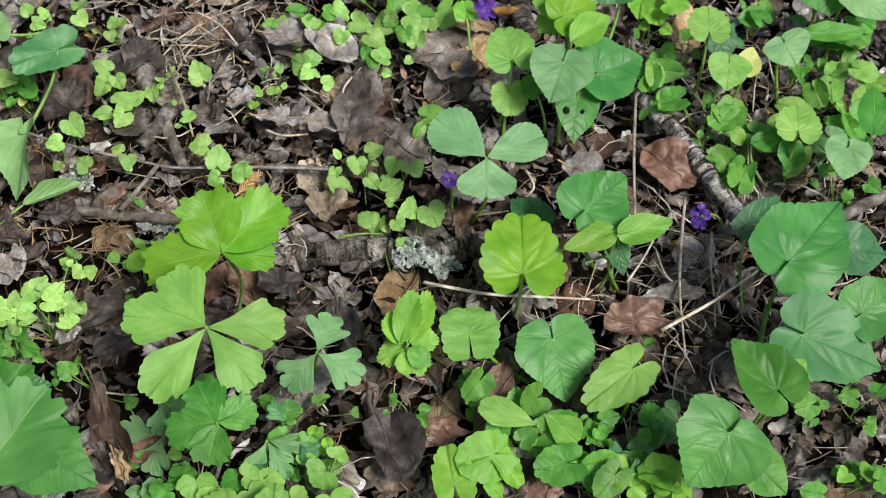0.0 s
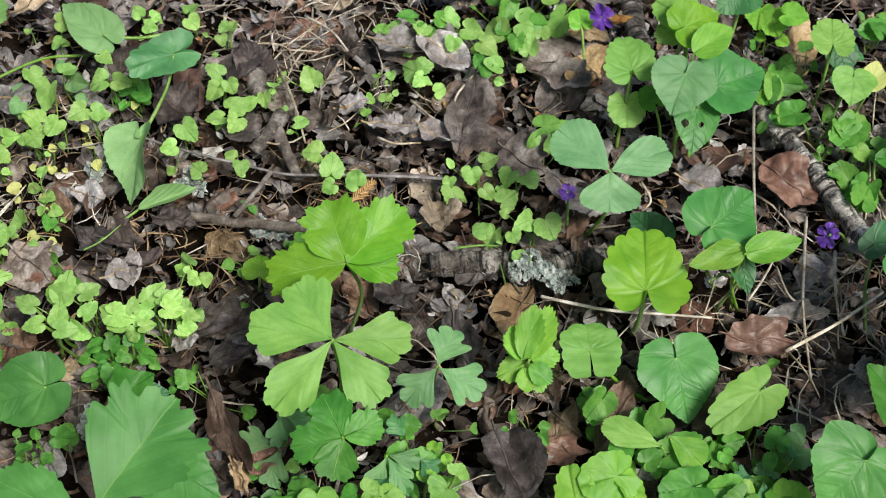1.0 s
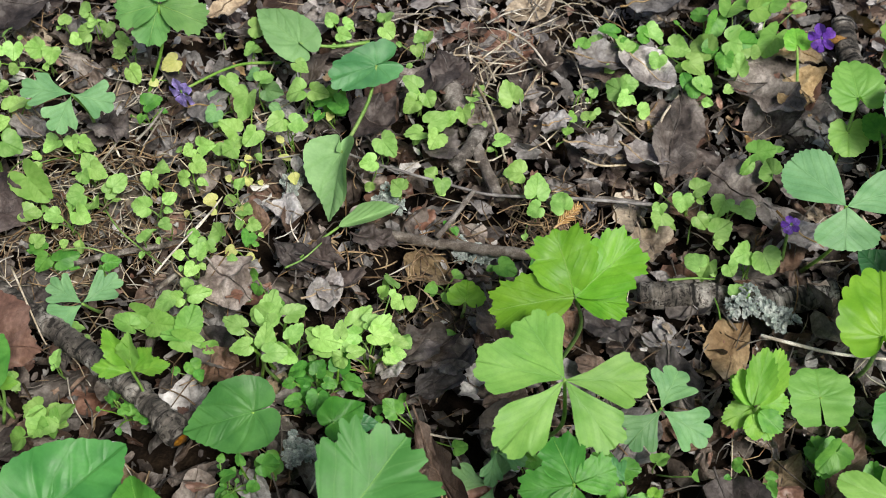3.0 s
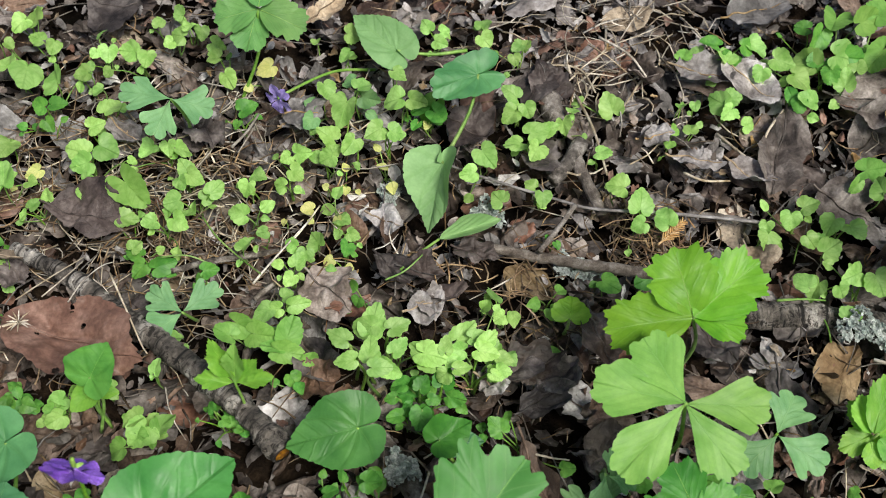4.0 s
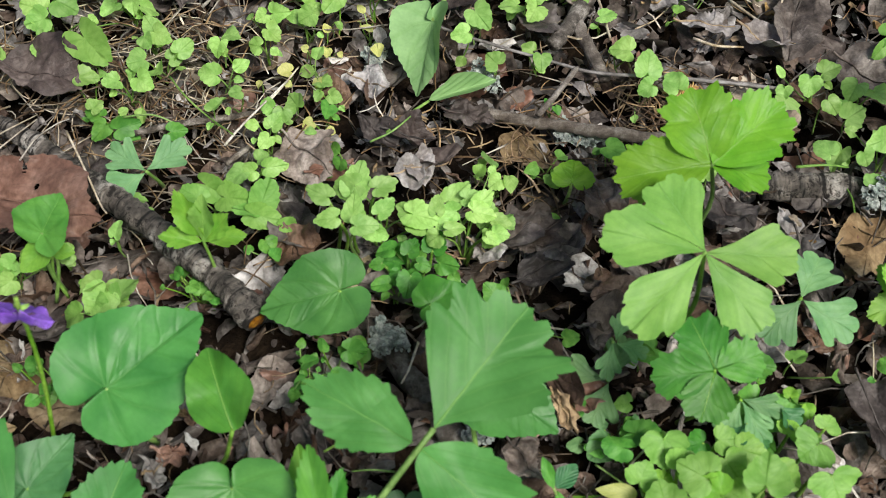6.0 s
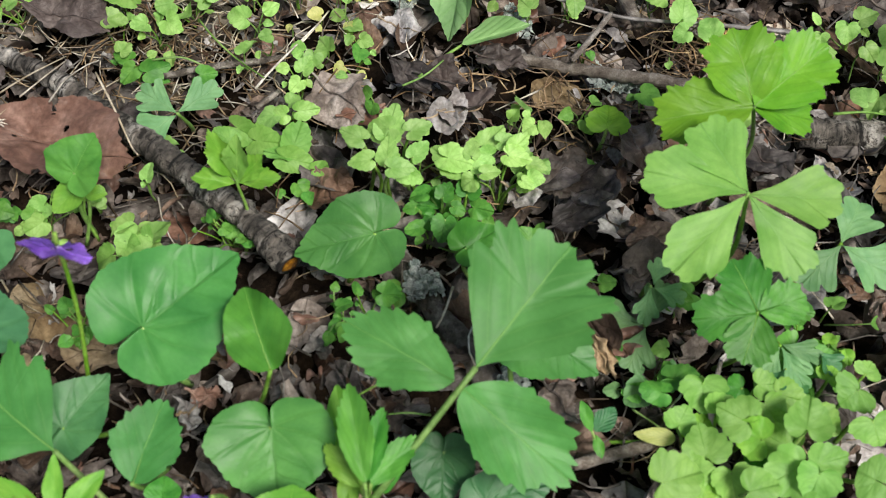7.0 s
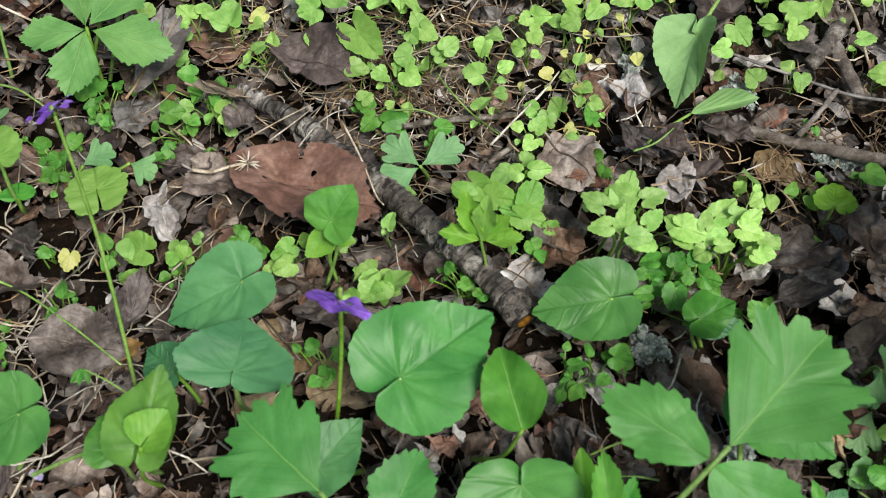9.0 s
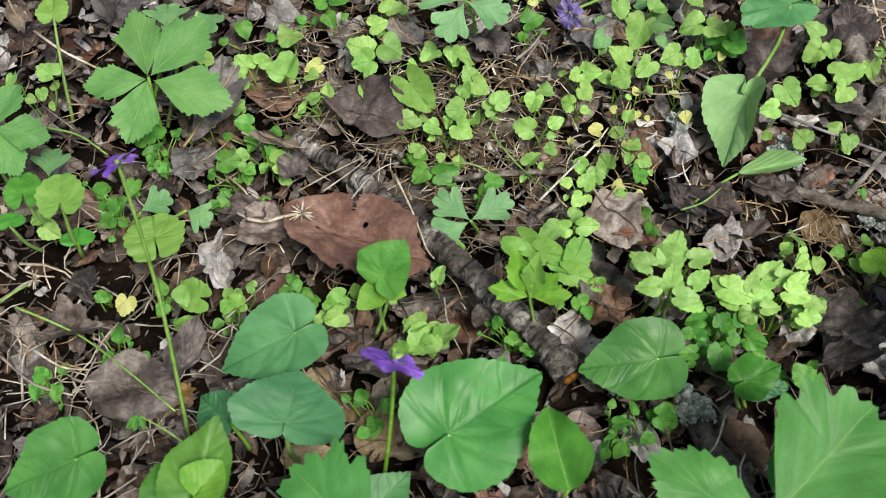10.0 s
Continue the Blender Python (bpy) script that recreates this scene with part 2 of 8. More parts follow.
M = {
    "scaly": bark_material("scaly_bark", (0.05, 0.043, 0.037), (0.15, 0.132, 0.115), (0.42, 0.395, 0.365)),
    "silver": bark_material("silvery_bark", (0.22, 0.205, 0.19), (0.38, 0.36, 0.34), (0.58, 0.565, 0.545)),
    "violet": green("violet_leaf", (0.052, 0.2, 0.044), (0.088, 0.28, 0.063), (0.18, 0.39, 0.12), 0.42, 0.2, 0.15),
    # Darker, bluer copy of the violet leaf: shade is put into its colour.
    "dark": green("shade_tinted_leaf", (0.034, 0.132, 0.047), (0.058, 0.19, 0.068), (0.1, 0.25, 0.09), 0.42, 0.18),
    "mid": green("fresh_leaf", (0.056, 0.22, 0.03), (0.098, 0.315, 0.045), (0.19, 0.44, 0.09), 0.45, 0.28, quilted=0.22),
    "blue": green("blue_green_leaf", (0.13, 0.285, 0.115), (0.19, 0.365, 0.15), (0.27, 0.44, 0.2), 0.5, 0.25, quilted=0.35),
    "fresh": green("seedling_leaf", (0.085, 0.26, 0.042), (0.15, 0.37, 0.066), (0.24, 0.45, 0.12), 0.45, 0.28, 0.2, quilted=0.15),
    "pale": green("pale_leaf", (0.185, 0.39, 0.075), (0.265, 0.49, 0.115), (0.4, 0.58, 0.17), 0.48, 0.33, 0.12, quilted=0.18),
    "lime": green("lime_leaf", (0.16, 0.39, 0.045), (0.245, 0.49, 0.07), (0.38, 0.6, 0.12), 0.45, 0.33, 0.18, quilted=0.2),
    "sprout": green("sprout_leaf", (0.255, 0.475, 0.11), (0.385, 0.615, 0.19), (0.5, 0.7, 0.25), 0.45, 0.32, 0.28, quilted=0.15),
    "yellow": green("yellowing_leaf", (0.6, 0.62, 0.2), (0.72, 0.72, 0.3), (0.75, 0.75, 0.4), 0.5, 0.35, 0.15, quilted=0.15),
    "bright": green("bright_lime_leaf", (0.135, 0.355, 0.022), (0.21, 0.455, 0.036), (0.32, 0.56, 0.09), 0.42, 0.35, 0.12, quilted=0.32),
    "soft": green("soft_green_leaf", (0.12, 0.29, 0.08), (0.17, 0.36, 0.105), (0.4, 0.56, 0.3), 0.5, 0.25, 0.1, quilted=0.35),
    "herb": green("herb_leaf", (0.066, 0.235, 0.05), (0.1, 0.31, 0.075), (0.19, 0.42, 0.12), 0.48, 0.25, 0.12, quilted=0.2),
    "mint": green("light_trefoil_leaf", (0.165, 0.365, 0.16), (0.235, 0.465, 0.215), (0.33, 0.54, 0.28), 0.5, 0.28, 0.1, quilted=0.35),
    "celery": green("celery_green_leaf", (0.162, 0.375, 0.07), (0.232, 0.465, 0.1), (0.31, 0.54, 0.18), 0.48, 0.3, 0.06, quilted=0.2),
    "rib": green("leaf_rib", (0.14, 0.34, 0.07), (0.19, 0.42, 0.1), (0.25, 0.46, 0.14), 0.5, 0.2, 0.1),
    "teal": green("teal_green_leaf", (0.055, 0.185, 0.07), (0.092, 0.26, 0.1), (0.17, 0.36, 0.16), 0.45, 0.18, 0.1, 0.28, quilted=0.3),
    "under": green("leaf_underside", (0.2, 0.36, 0.14), (0.27, 0.45, 0.19), (0.36, 0.53, 0.26), 0.6, 0.2, 0.1),
    "dead": dry("dead_leaf", (0.03, 0.023, 0.019), (0.119, 0.095, 0.082), (0.31, 0.27, 0.245), 0.5, 0.5),
    # Low-lying crumbs: brown taken darker so the gaps' shade is in the colour.
    "crumb": dry("leaf_crumb", (0.02, 0.014, 0.011), (0.07, 0.052, 0.042), (0.26, 0.21, 0.175), 0.6, 0.7, 110.0),
    "umber": dry("umber_leaf", (0.022, 0.017, 0.016), (0.072, 0.057, 0.053), (0.17, 0.144, 0.134), 0.5, 0.3),
    "brown": dry("brown_leaf", (0.045, 0.027, 0.02), (0.12, 0.077, 0.056), (0.25, 0.178, 0.138), 0.45, 0.35, 60.0, 0.0012, True, (0.85, 0.35)),
    "grey": dry("weathered_leaf", (0.11, 0.098, 0.094), (0.25, 0.23, 0.224), (0.48, 0.46, 0.46), 0.55, 0.4),
    "red": dry("russet_leaf", (0.1, 0.053, 0.04), (0.195, 0.11, 0.083), (0.33, 0.21, 0.168), 0.4, 0.22, 45.0, 0.0004, True, (0.9, 0.25)),
    "tan": dry("tan_leaf", (0.2, 0.13, 0.07), (0.33, 0.24, 0.14), (0.47, 0.37, 0.25)),
    "bark": dry("bark", (0.03, 0.026, 0.023), (0.12, 0.105, 0.092), (0.36, 0.335, 0.31), 0.85, 0.2, 170.0, 0.002, False),
    "wood": dry("weathered_wood", (0.075, 0.062, 0.053), (0.16, 0.138, 0.12), (0.32, 0.295, 0.27), 0.85, 0.2, 150.0, 0.0014, False),
    "needle": dry("brown_needle", (0.085, 0.052, 0.03), (0.21, 0.145, 0.09), (0.44, 0.34, 0.215), 0.7, 0.6, 120.0, 0.0004, False, (0.85, 0.4)),
    "straw": dry("straw", (0.26, 0.205, 0.14), (0.47, 0.41, 0.32), (0.72, 0.67, 0.58), 0.7, 0.4, 120.0, 0.0004, False),
    "bleached": dry("bleached_leaf", (0.22, 0.205, 0.195), (0.39, 0.372, 0.362), (0.62, 0.605, 0.595), 0.5, 0.35),
    "sprig": dry("dry_conifer_sprig", (0.3, 0.16, 0.06), (0.48, 0.29, 0.12), (0.62, 0.44, 0.23), 0.7, 0.15, 200.0, 0.0004, False, (0.9, 0.2)),
    # Moist soil, painted near-black to deepen the shade seen between litter pieces.
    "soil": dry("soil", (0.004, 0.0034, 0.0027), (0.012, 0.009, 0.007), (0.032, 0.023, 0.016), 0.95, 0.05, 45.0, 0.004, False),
    "lichen": dry("lichen", (0.24, 0.3, 0.28), (0.43, 0.49, 0.46), (0.64, 0.69, 0.65), 0.9, 0.3, 260.0, 0.002, False),
    "stalk": dry("green_stalk", (0.12, 0.24, 0.05), (0.19, 0.34, 0.085), (0.31, 0.44, 0.15), 0.45, 0.2, 60.0, 0.0003, False, (0.95, 0.25)),
    "petal": dry("violet_petal", (0.16, 0.062, 0.46), (0.245, 0.1, 0.6), (0.36, 0.2, 0.72), 0.6, 0.12, 90.0, 0.0004, False, (0.95, 0.1)),
    "petal_lilac": dry("lilac_petal", (0.22, 0.16, 0.5), (0.34, 0.27, 0.62), (0.5, 0.44, 0.74), 0.6, 0.12, 90.0, 0.0004, False, (0.95, 0.1)),
    "petal_pale": dry("pale_petal", (0.4, 0.36, 0.6), (0.6, 0.55, 0.72), (0.75, 0.72, 0.78), 0.6, 0.12, 90.0, 0.0004, False),
    "heartwood": dry("orange_broken_wood", (0.09, 0.045, 0.02), (0.25, 0.12, 0.04), (0.45, 0.27, 0.1), 0.9, 0.1, 300.0, 0.002, False),
}


# ---- building helpers ----
def mesh_of(name, verts, faces, material, smooth=True, vein=None, spot=None):
    me = bpy.data.meshes.new(name)
    me.from_pydata([tuple(v) for v in verts], [], faces)
    if smooth:
        me.polygons.foreach_set("use_smooth", [True] * len(me.polygons))
    me.materials.append(material)
    if vein is not None:
        me.attributes.new("vein", "FLOAT", "POINT").data.foreach_set("value", vein)
    if spot is not None:
        me.attributes.new("leaf", "FLOAT_VECTOR", "POINT").data.foreach_set("vector", np.ravel(spot))
    me.update()
    return me


def under(ob, parent, m=None):
    """Puts a part below its thing; m is the part's pose in the world."""
    ob.parent = parent
    if m is not None:
        ob.matrix_basis = parent.matrix_basis.inverted() @ m if parent.parent is None else m
    return ob


def thing(name, place, label, category, group="", kind=""):
    e = new(name)
    e.empty_display_size = 0.01
    e.location = place
    e.matrix_basis = Matrix.Translation(place)
    return tagged(e, label, category, group, kind)


# Half outlines from the stalk to the tip, tip at y = 1 and half width 0.5; teeth: how many on a side, how deep, where they begin, how sharp.
HALVES = {
    "heart": ([(0, 0), (0.004, -0.14), (0.022, -0.265), (0.14, -0.345), (0.37, -0.26), (0.475, -0.05), (0.5, 0.18), (0.45, 0.4), (0.33, 0.62), (0.17, 0.82), (0.05, 0.95), (0, 1)], (17, 0.012, 0.12, 0)),
    "kidney": ([(0, 0), (0.05, -0.55), (0.13, -0.92), (0.26, -1.0), (0.42, -0.6), (0.5, 0.1), (0.47, 0.42), (0.36, 0.72), (0.19, 0.94), (0, 1)], (8, 0.033, 0.1, 0)),
    "round": ([(0, 0), (0.05, -0.1), (0.18, -0.2), (0.38, -0.12), (0.5, 0.14), (0.47, 0.42), (0.33, 0.7), (0.14, 0.92), (0, 1)], (4, 0.022, 0.2, 0)),
    "scallop": ([(0, 0), (0.05, -0.12), (0.17, -0.24), (0.37, -0.18), (0.5, 0.1), (0.47, 0.36), (0.32, 0.66), (0.12, 0.9), (0, 1)], (6, 0.032, 0.15, 0)),
    "wedge": ([(0, 0), (0.06, 0.1), (0.18, 0.29), (0.34, 0.48), (0.46, 0.62), (0.5, 0.73), (0.42, 0.82), (0.33, 0.83), (0.31, 0.93), (0.19, 1.0), (0.08, 0.97), (0, 0.99)], (8, 0.016, 0.45, 0)),
    "broad": ([(0, 0), (0.1, 0.1), (0.3, 0.3), (0.45, 0.52), (0.5, 0.67), (0.44, 0.83), (0.27, 0.95), (0.1, 1.0), (0, 0.98)], (9, 0.017, 0.42, 1)),
    "cleft": ([(0, 0), (0.09, 0.18), (0.27, 0.4), (0.45, 0.56), (0.5, 0.69), (0.42, 0.79), (0.29, 0.75), (0.23, 0.75), (0.27, 0.87), (0.2, 0.98), (0.08, 1.0), (0, 0.95)], (7, 0.01, 0.5, 0)),
    "lobed": ([(0, 0), (0.2, 0.1), (0.4, 0.3), (0.48, 0.48), (0.5, 0.6), (0.41, 0.66), (0.47, 0.79), (0.36, 0.85), (0.31, 0.96), (0.15, 0.93), (0, 1)], (11, 0.027, 0.3, 1)),
    "toothed": ([(0, 0), (0.08, 0.1), (0.24, 0.28), (0.42, 0.47), (0.5, 0.6), (0.41, 0.68), (0.43, 0.78), (0.28, 0.84), (0.2, 0.93), (0, 1.04)], (10, 0.042, 0.36, 1)),
    "fan": ([(0, 0), (0.08, 0.1), (0.25, 0.25), (0.42, 0.42), (0.5, 0.57), (0.4, 0.64), (0.475, 0.78), (0.41, 0.87), (0.26, 0.83), (0.21, 0.97), (0.08, 0.95), (0, 1.01)], (10, 0.038, 0.3, 1)),
    "serrate": ([(0, 0), (0.19, 0.07), (0.38, 0.24), (0.5, 0.46), (0.45, 0.6), (0.4, 0.76), (0.24, 0.86), (0.16, 0.95), (0, 1)], (8, 0.038, 0.25, 1)),
    "petal": ([(0, 0), (0.12, 0.15), (0.34, 0.4), (0.5, 0.68), (0.42, 0.88), (0.2, 1.0), (0, 0.97)], (1, 0.0, 0, 0)),
    "ovate": ([(0, 0), (0.2, 0.02), (0.4, 0.15), (0.5, 0.34), (0.45, 0.56), (0.29, 0.78), (0.1, 0.95), (0, 1)], (9, 0.01, 0.2, 0)),
    "lance": ([(0, 0), (0.16, 0.08), (0.4, 0.28), (0.5, 0.48), (0.36, 0.75), (0.13, 0.94), (0, 1)], (1, 0.0, 0, 0)),
    "dead": ([(0, 0), (0.14, 0.04), (0.36, 0.2), (0.49, 0.42), (0.46, 0.6), (0.37, 0.78), (0.18, 0.93), (0, 1)], (13, 0.012, 0.15, 1)),
}
PALMATE = ("heart", "kidney", "round", "scallop")


def half_curve(pts, m):
    """m points evenly along a smooth line through pts."""
    line = np.array([tuple(q) for q in smooth_path([(x, y, 0) for x, y in pts], 12)])[:, :2]
    run = np.concatenate(([0], np.cumsum(np.hypot(*np.diff(line, axis=0).T))))
    t = np.linspace(0, run[-1], m)
    return np.stack([np.interp(t, run, line[:, 0]), np.interp(t, run, line[:, 1])], 1), t / run[-1]


def outline(kind, n, rnd, lobes=None):
    """The edge of a leaf blade from one side of the stalk round the tip to the other, and the height of its middle."""
    if kind == "shard":
        s = np.linspace(-1, 1, n)
        a, u = np.abs(s) * math.pi, (1 + np.cos(s * math.pi)) / 2
        k = np.array([rnd.uniform(0.45, 1.12) for _ in range(n)])
        k = (k + 0.7 * np.roll(k, 1)) / 1.7
        return np.sign(s) * 0.5 * np.sin(a) ** 0.8 * k, 0.5 + (u - 0.5) * k, 0.5
    pts, (teeth, deep, begin, sharp) = HALVES[kind]
    m = n // 2
    cy = 0.0 if kind in PALMATE else 0.45 if kind in ("ovate", "serrate", "lance", "dead") else 0.55
    sides = []
    wide, blunt = rnd.uniform(0.85, 1.2), rnd.uniform(-0.06, 0.1)
    for hand in (-1, 1):
        own = []
        for i, (x, y) in enumerate(pts):
            if kind == "kidney":
                y = y * (lobes or 0.46) if i < 5 else y
                x *= 0.35 if 0 < i < 3 and (lobes or 0) > 0.8 else 1
            elif lobes and y < 0:
                y *= lobes / 0.34
            if kind in ("round", "scallop"):
                y = y * wide if y < 0 else y
                x *= 1 + blunt * 4 * max(y - 0.5, 0)
            ease = min(1.0, 2.5 * x)
            own.append((x * (1 + rnd.gauss(0, 0.035)), y + rnd.gauss(0, 0.016) * ease))
        c, t = half_curve(own, m)
        step = (t - begin) / (1 - begin) * teeth + rnd.uniform(-0.15, 0.15)
        f = step % 1
        saw = np.where(f < 0.74, f / 0.74, (1 - f) / 0.26) if sharp else np.sqrt(np.abs(np.sin(math.pi * f)))
        size = np.array([rnd.uniform(0.55, 1.35) for _ in range(teeth + 2)])[np.clip(np.floor(step), 0, teeth + 1).astype(int)]
        c[:, 0] = np.maximum(c[:, 0], 0.0)
        far = np.hypot(c[:, 0], c[:, 1] - cy)
        ang = np.maximum.accumulate(np.where(far > 0.03, np.arctan2(c[:, 1] - cy, c[:, 0]), -1.57)) + np.linspace(-0.004, 0, m)
        far = far * (1 + deep * 3.4 * size * (saw - 0.6) * np.clip((t - begin) * 8, 0, 1))
        c = np.stack([far * np.cos(ang) * hand, cy + far * np.sin(ang)], 1)
        sides.append(c if hand < 0 else c[::-1])
    both = np.concatenate(sides)
    if n > 2 * m:
        both = np.insert(both, m, (0, both[m, 1]), 0)
    x, y = both[:, 0].copy(), both[:, 1].copy()
    if kind == "dead":
        for _ in range(rnd.choice((0, 1, 1, 2, 3))):
            a, reach = rnd.uniform(0, 6.28), rnd.uniform(0.2, 0.42)
            over = np.maximum(x * math.cos(a) + (y - cy) * math.sin(a) - reach, 0)
            rag = np.array([rnd.uniform(0.82, 1.05) for _ in range(n)])
            x, y = x - over * rag * math.cos(a), y - over * rag * math.sin(a)
        if rnd.random() < 0.45:
            s = np.linspace(-1, 1, n)
            k = 1 + 0.13 * np.cos(s * math.pi * rnd.choice((5, 7))) * (1 - s * s)
            x, y = x * k, cy + (y - cy) * k
    return x, y, cy


def vein_gap(kind, x, y):
    """How far points of the blade lie from the nearest vein, in leaf widths."""
    ax = np.abs(x)
    if kind in PALMATE:
        r, th = np.hypot(x, y), np.arctan2(ax, y)
        best = np.hypot(ax, np.minimum(y, 0))
        for t0, turn in ((0.62, 0.5), (1.25, 0.42), (2.05, 0.22)):
            best = np.minimum(best, np.abs(th - t0 * (1 - turn * r)) * r)
        beyond = np.maximum(th - 0.62 * (1 - 0.5 * r), 0) * 3
        s = ((y - 0.9 * ax) / 0.2 + 0.14 * np.sign(x)) % 1
        return np.minimum(best, np.abs(s - 0.5) * 0.15 + beyond + np.maximum(0.1 - y, 0))
    s = ((y - 1.3 * ax) / 0.2 + 0.16 * np.sign(x)) % 1
    return np.minimum(ax, np.abs(s - 0.5) * 0.12)


def blade(kind, name, material, length, width, seed, n=64, rings=7, cup=0.08, fold=0.1, wave=0.05, droop=0.15,
          crumple=0.0, lobes=None, holes=()):
    """A leaf blade in the xy plane, stalk at the origin and tip along y; cup, fold, wave and droop bend it."""
    rnd = random.Random(seed)
    ox, oy, cy = outline(kind, n, rnd, lobes)
    s = np.linspace(-1, 1, n)
    ph = rnd.uniform(0, 6)
    k1, k2 = rnd.randint(2, 4), rnd.randint(6, 9)
    off = Vector((rnd.uniform(-50, 50), rnd.uniform(-50, 50), rnd.uniform(-50, 50)))
    notch_lift = rnd.uniform(0.02, 0.12)
    mean = (length + width) / 2
    f = ((np.arange(1, rings + 1) / rings) ** 0.9)[:, None]
    x = np.concatenate(([0.0], (ox[None] * f).ravel()))
    y = np.concatenate(([cy], (cy + (oy[None] - cy) * f).ravel()))
    ff = np.concatenate(([0.0], np.repeat(f[:, 0], n)))
    ss = np.concatenate(([0.0], np.tile(s, rings)))
    z = cup * (2 * x * x + (y - 0.3) ** 2) + fold * np.sqrt(x * x + 0.003) - droop * np.maximum(y, 0) ** 2
    z += wave * ff * ff * (np.sin(k1 * ss * 3.1 + ph) + 0.22 * np.sin(k2 * ss * 3.1 + 2 * ph)) * 0.5
    gap = vein_gap(kind, x, y)
    z += (0.008 if kind in ("round", "scallop") else 0.02 if kind in PALMATE else 0.007) * np.minimum(gap / 0.06, 1.0) * (1 - 0.75 * ff ** 3)
    if kind in PALMATE:
        z += notch_lift * ff * np.exp(-((1 - np.abs(ss)) / 0.11) ** 2)
    verts = []
    bent = rnd.uniform(0, 6.28)
    for a, b, c in zip(x, y, z):
        p = Vector((a, b, 0)) * 2.2 + off
        q = Vector((a * width, b * length, (c + 0.035 * noise.noise(p * 1.3)) * mean))
        if crumple:
            lift = noise.noise(p * 0.8) + 0.5 * abs(noise.noise(p * 1.5)) + 0.16 * noise.noise(p * 4.3)
            q.z += crumple * (lift + 0.5 * abs(a * math.cos(bent) + (b - cy) * math.sin(bent)))
            q.x += crumple * 0.4 * noise.noise(p * 1.7 + off)
            q.y += crumple * 0.4 * noise.noise(p * 1.7 - off)
        verts.append(q)
    if cy == 0.0:
        z0 = verts[0].z
        for q in verts:
            q.z -= z0
    faces = [(0, 1 + i, 2 + i) for i in range(n - 1)]
    for j in range(rings - 1):
        a, b = 1 + j * n, 1 + (j + 1) * n
        faces += [(a + i, b + i, b + i + 1, a + i + 1) for i in range(n - 1)]
    if cy:
        for j in range(rings):
            a = 1 + (j - 1) * n if j else 0
            b = 1 + j * n
            faces.append((a, a + n - 1, b + n - 1, b) if j else (0, b + n - 1, b))
    for hx, hy, hr in holes:
        c = Vector((hx * width, hy * length))
        faces = [f for f in faces if (sum((verts[i].xy for i in f), Vector((0, 0))) / len(f) - c).length > hr * mean]
    return mesh_of(name, verts, faces, material, True, None, np.stack([x, y, np.full(len(x), 0.0 if kind in PALMATE else 1.0)], 1))


def spots_of(me):
    """The blade coordinates that a mesh carries, row by row."""
    flat = np.zeros(len(me.vertices) * 3)
    me.attributes["leaf"].data.foreach_get("vector", flat)
    return flat.reshape(-1, 3)


FACING = Vector((0.0, -0.38, 0.92))


def lay(base, tip, hint=FACING, roll=0.0):
    """The pose of a blade whose stalk joins at base and whose tip lies at tip, facing hint."""
    y = (Vector(tip) - Vector(base)).normalized()
    x = y.cross(hint).normalized()
    z = x.cross(y)
    m = Matrix((x, y, z)).transposed().to_4x4()
    return Matrix.Translation(base) @ m @ Matrix.Rotation(radians(roll), 4, "Y")


def smooth_path(pts, steps=6):
    p = [Vector(q) for q in pts]
    p = [p[0] * 2 - p[1]] + p + [p[-1] * 2 - p[-2]]
    out = []
    for i in range(1, len(p) - 2):
        for k in range(steps):
            t = k / steps
            out.append(0.5 * (2 * p[i] + (p[i + 1] - p[i - 1]) * t + (2 * p[i - 1] - 5 * p[i] + 4 * p[i + 1] - p[i + 2]) * t * t
                              + (3 * p[i] - p[i - 1] - 3 * p[i + 1] + p[i + 2]) * t ** 3))
    return out + [p[-2]]


def tube_data(pts, r0, r1, sides=6, rough=0.0, seed=0, ridges=0.0, cracks=None):
    rnd = random.Random(seed)
    off = Vector((rnd.uniform(-9, 9), rnd.uniform(-9, 9), rnd.uniform(-9, 9)))
    verts, faces = [], []
    x = None
    for i, p in enumerate(pts):
        d = (pts[min(i + 1, len(pts) - 1)] - pts[max(i - 1, 0)]).normalized()
        x = (d.orthogonal() if x is None else x - d * x.dot(d)).normalized()
        y = d.cross(x)
        r = r0 + (r1 - r0) * i / max(len(pts) - 1, 1)
        ring = rnd.choice((0, 0, 0, 0, 1, -0.3))
        for k in range(sides):
            a = 2 * math.pi * k / sides
            q = x * math.cos(a) + y * math.sin(a)
            rr = r * (1 + rough * noise.noise((p + q * r) * (0.35 / r) + off) + rough * 0.5 * noise.noise((p + q * r) * (1.3 / r) + off))
            cut = max(0.0, min(1.0, 0.35 + noise.noise(Vector((i * 0.9, math.sin(a) * 1.3 + off.y, off.x))) * 2.2)) * ring
            rr *= 1 - ridges * cut
            if cracks is not None:
                cracks.append(max(0.0, cut))
            verts.append(p + q * rr)
    for i in range(len(pts) - 1):
        a, b = i * sides, (i + 1) * sides
        faces += [(a + k, a + (k + 1) % sides, b + (k + 1) % sides, b + k) for k in range(sides)]
    faces += [tuple(range(sides))[::-1], tuple(range(len(verts) - sides, len(verts)))]
    return verts, faces


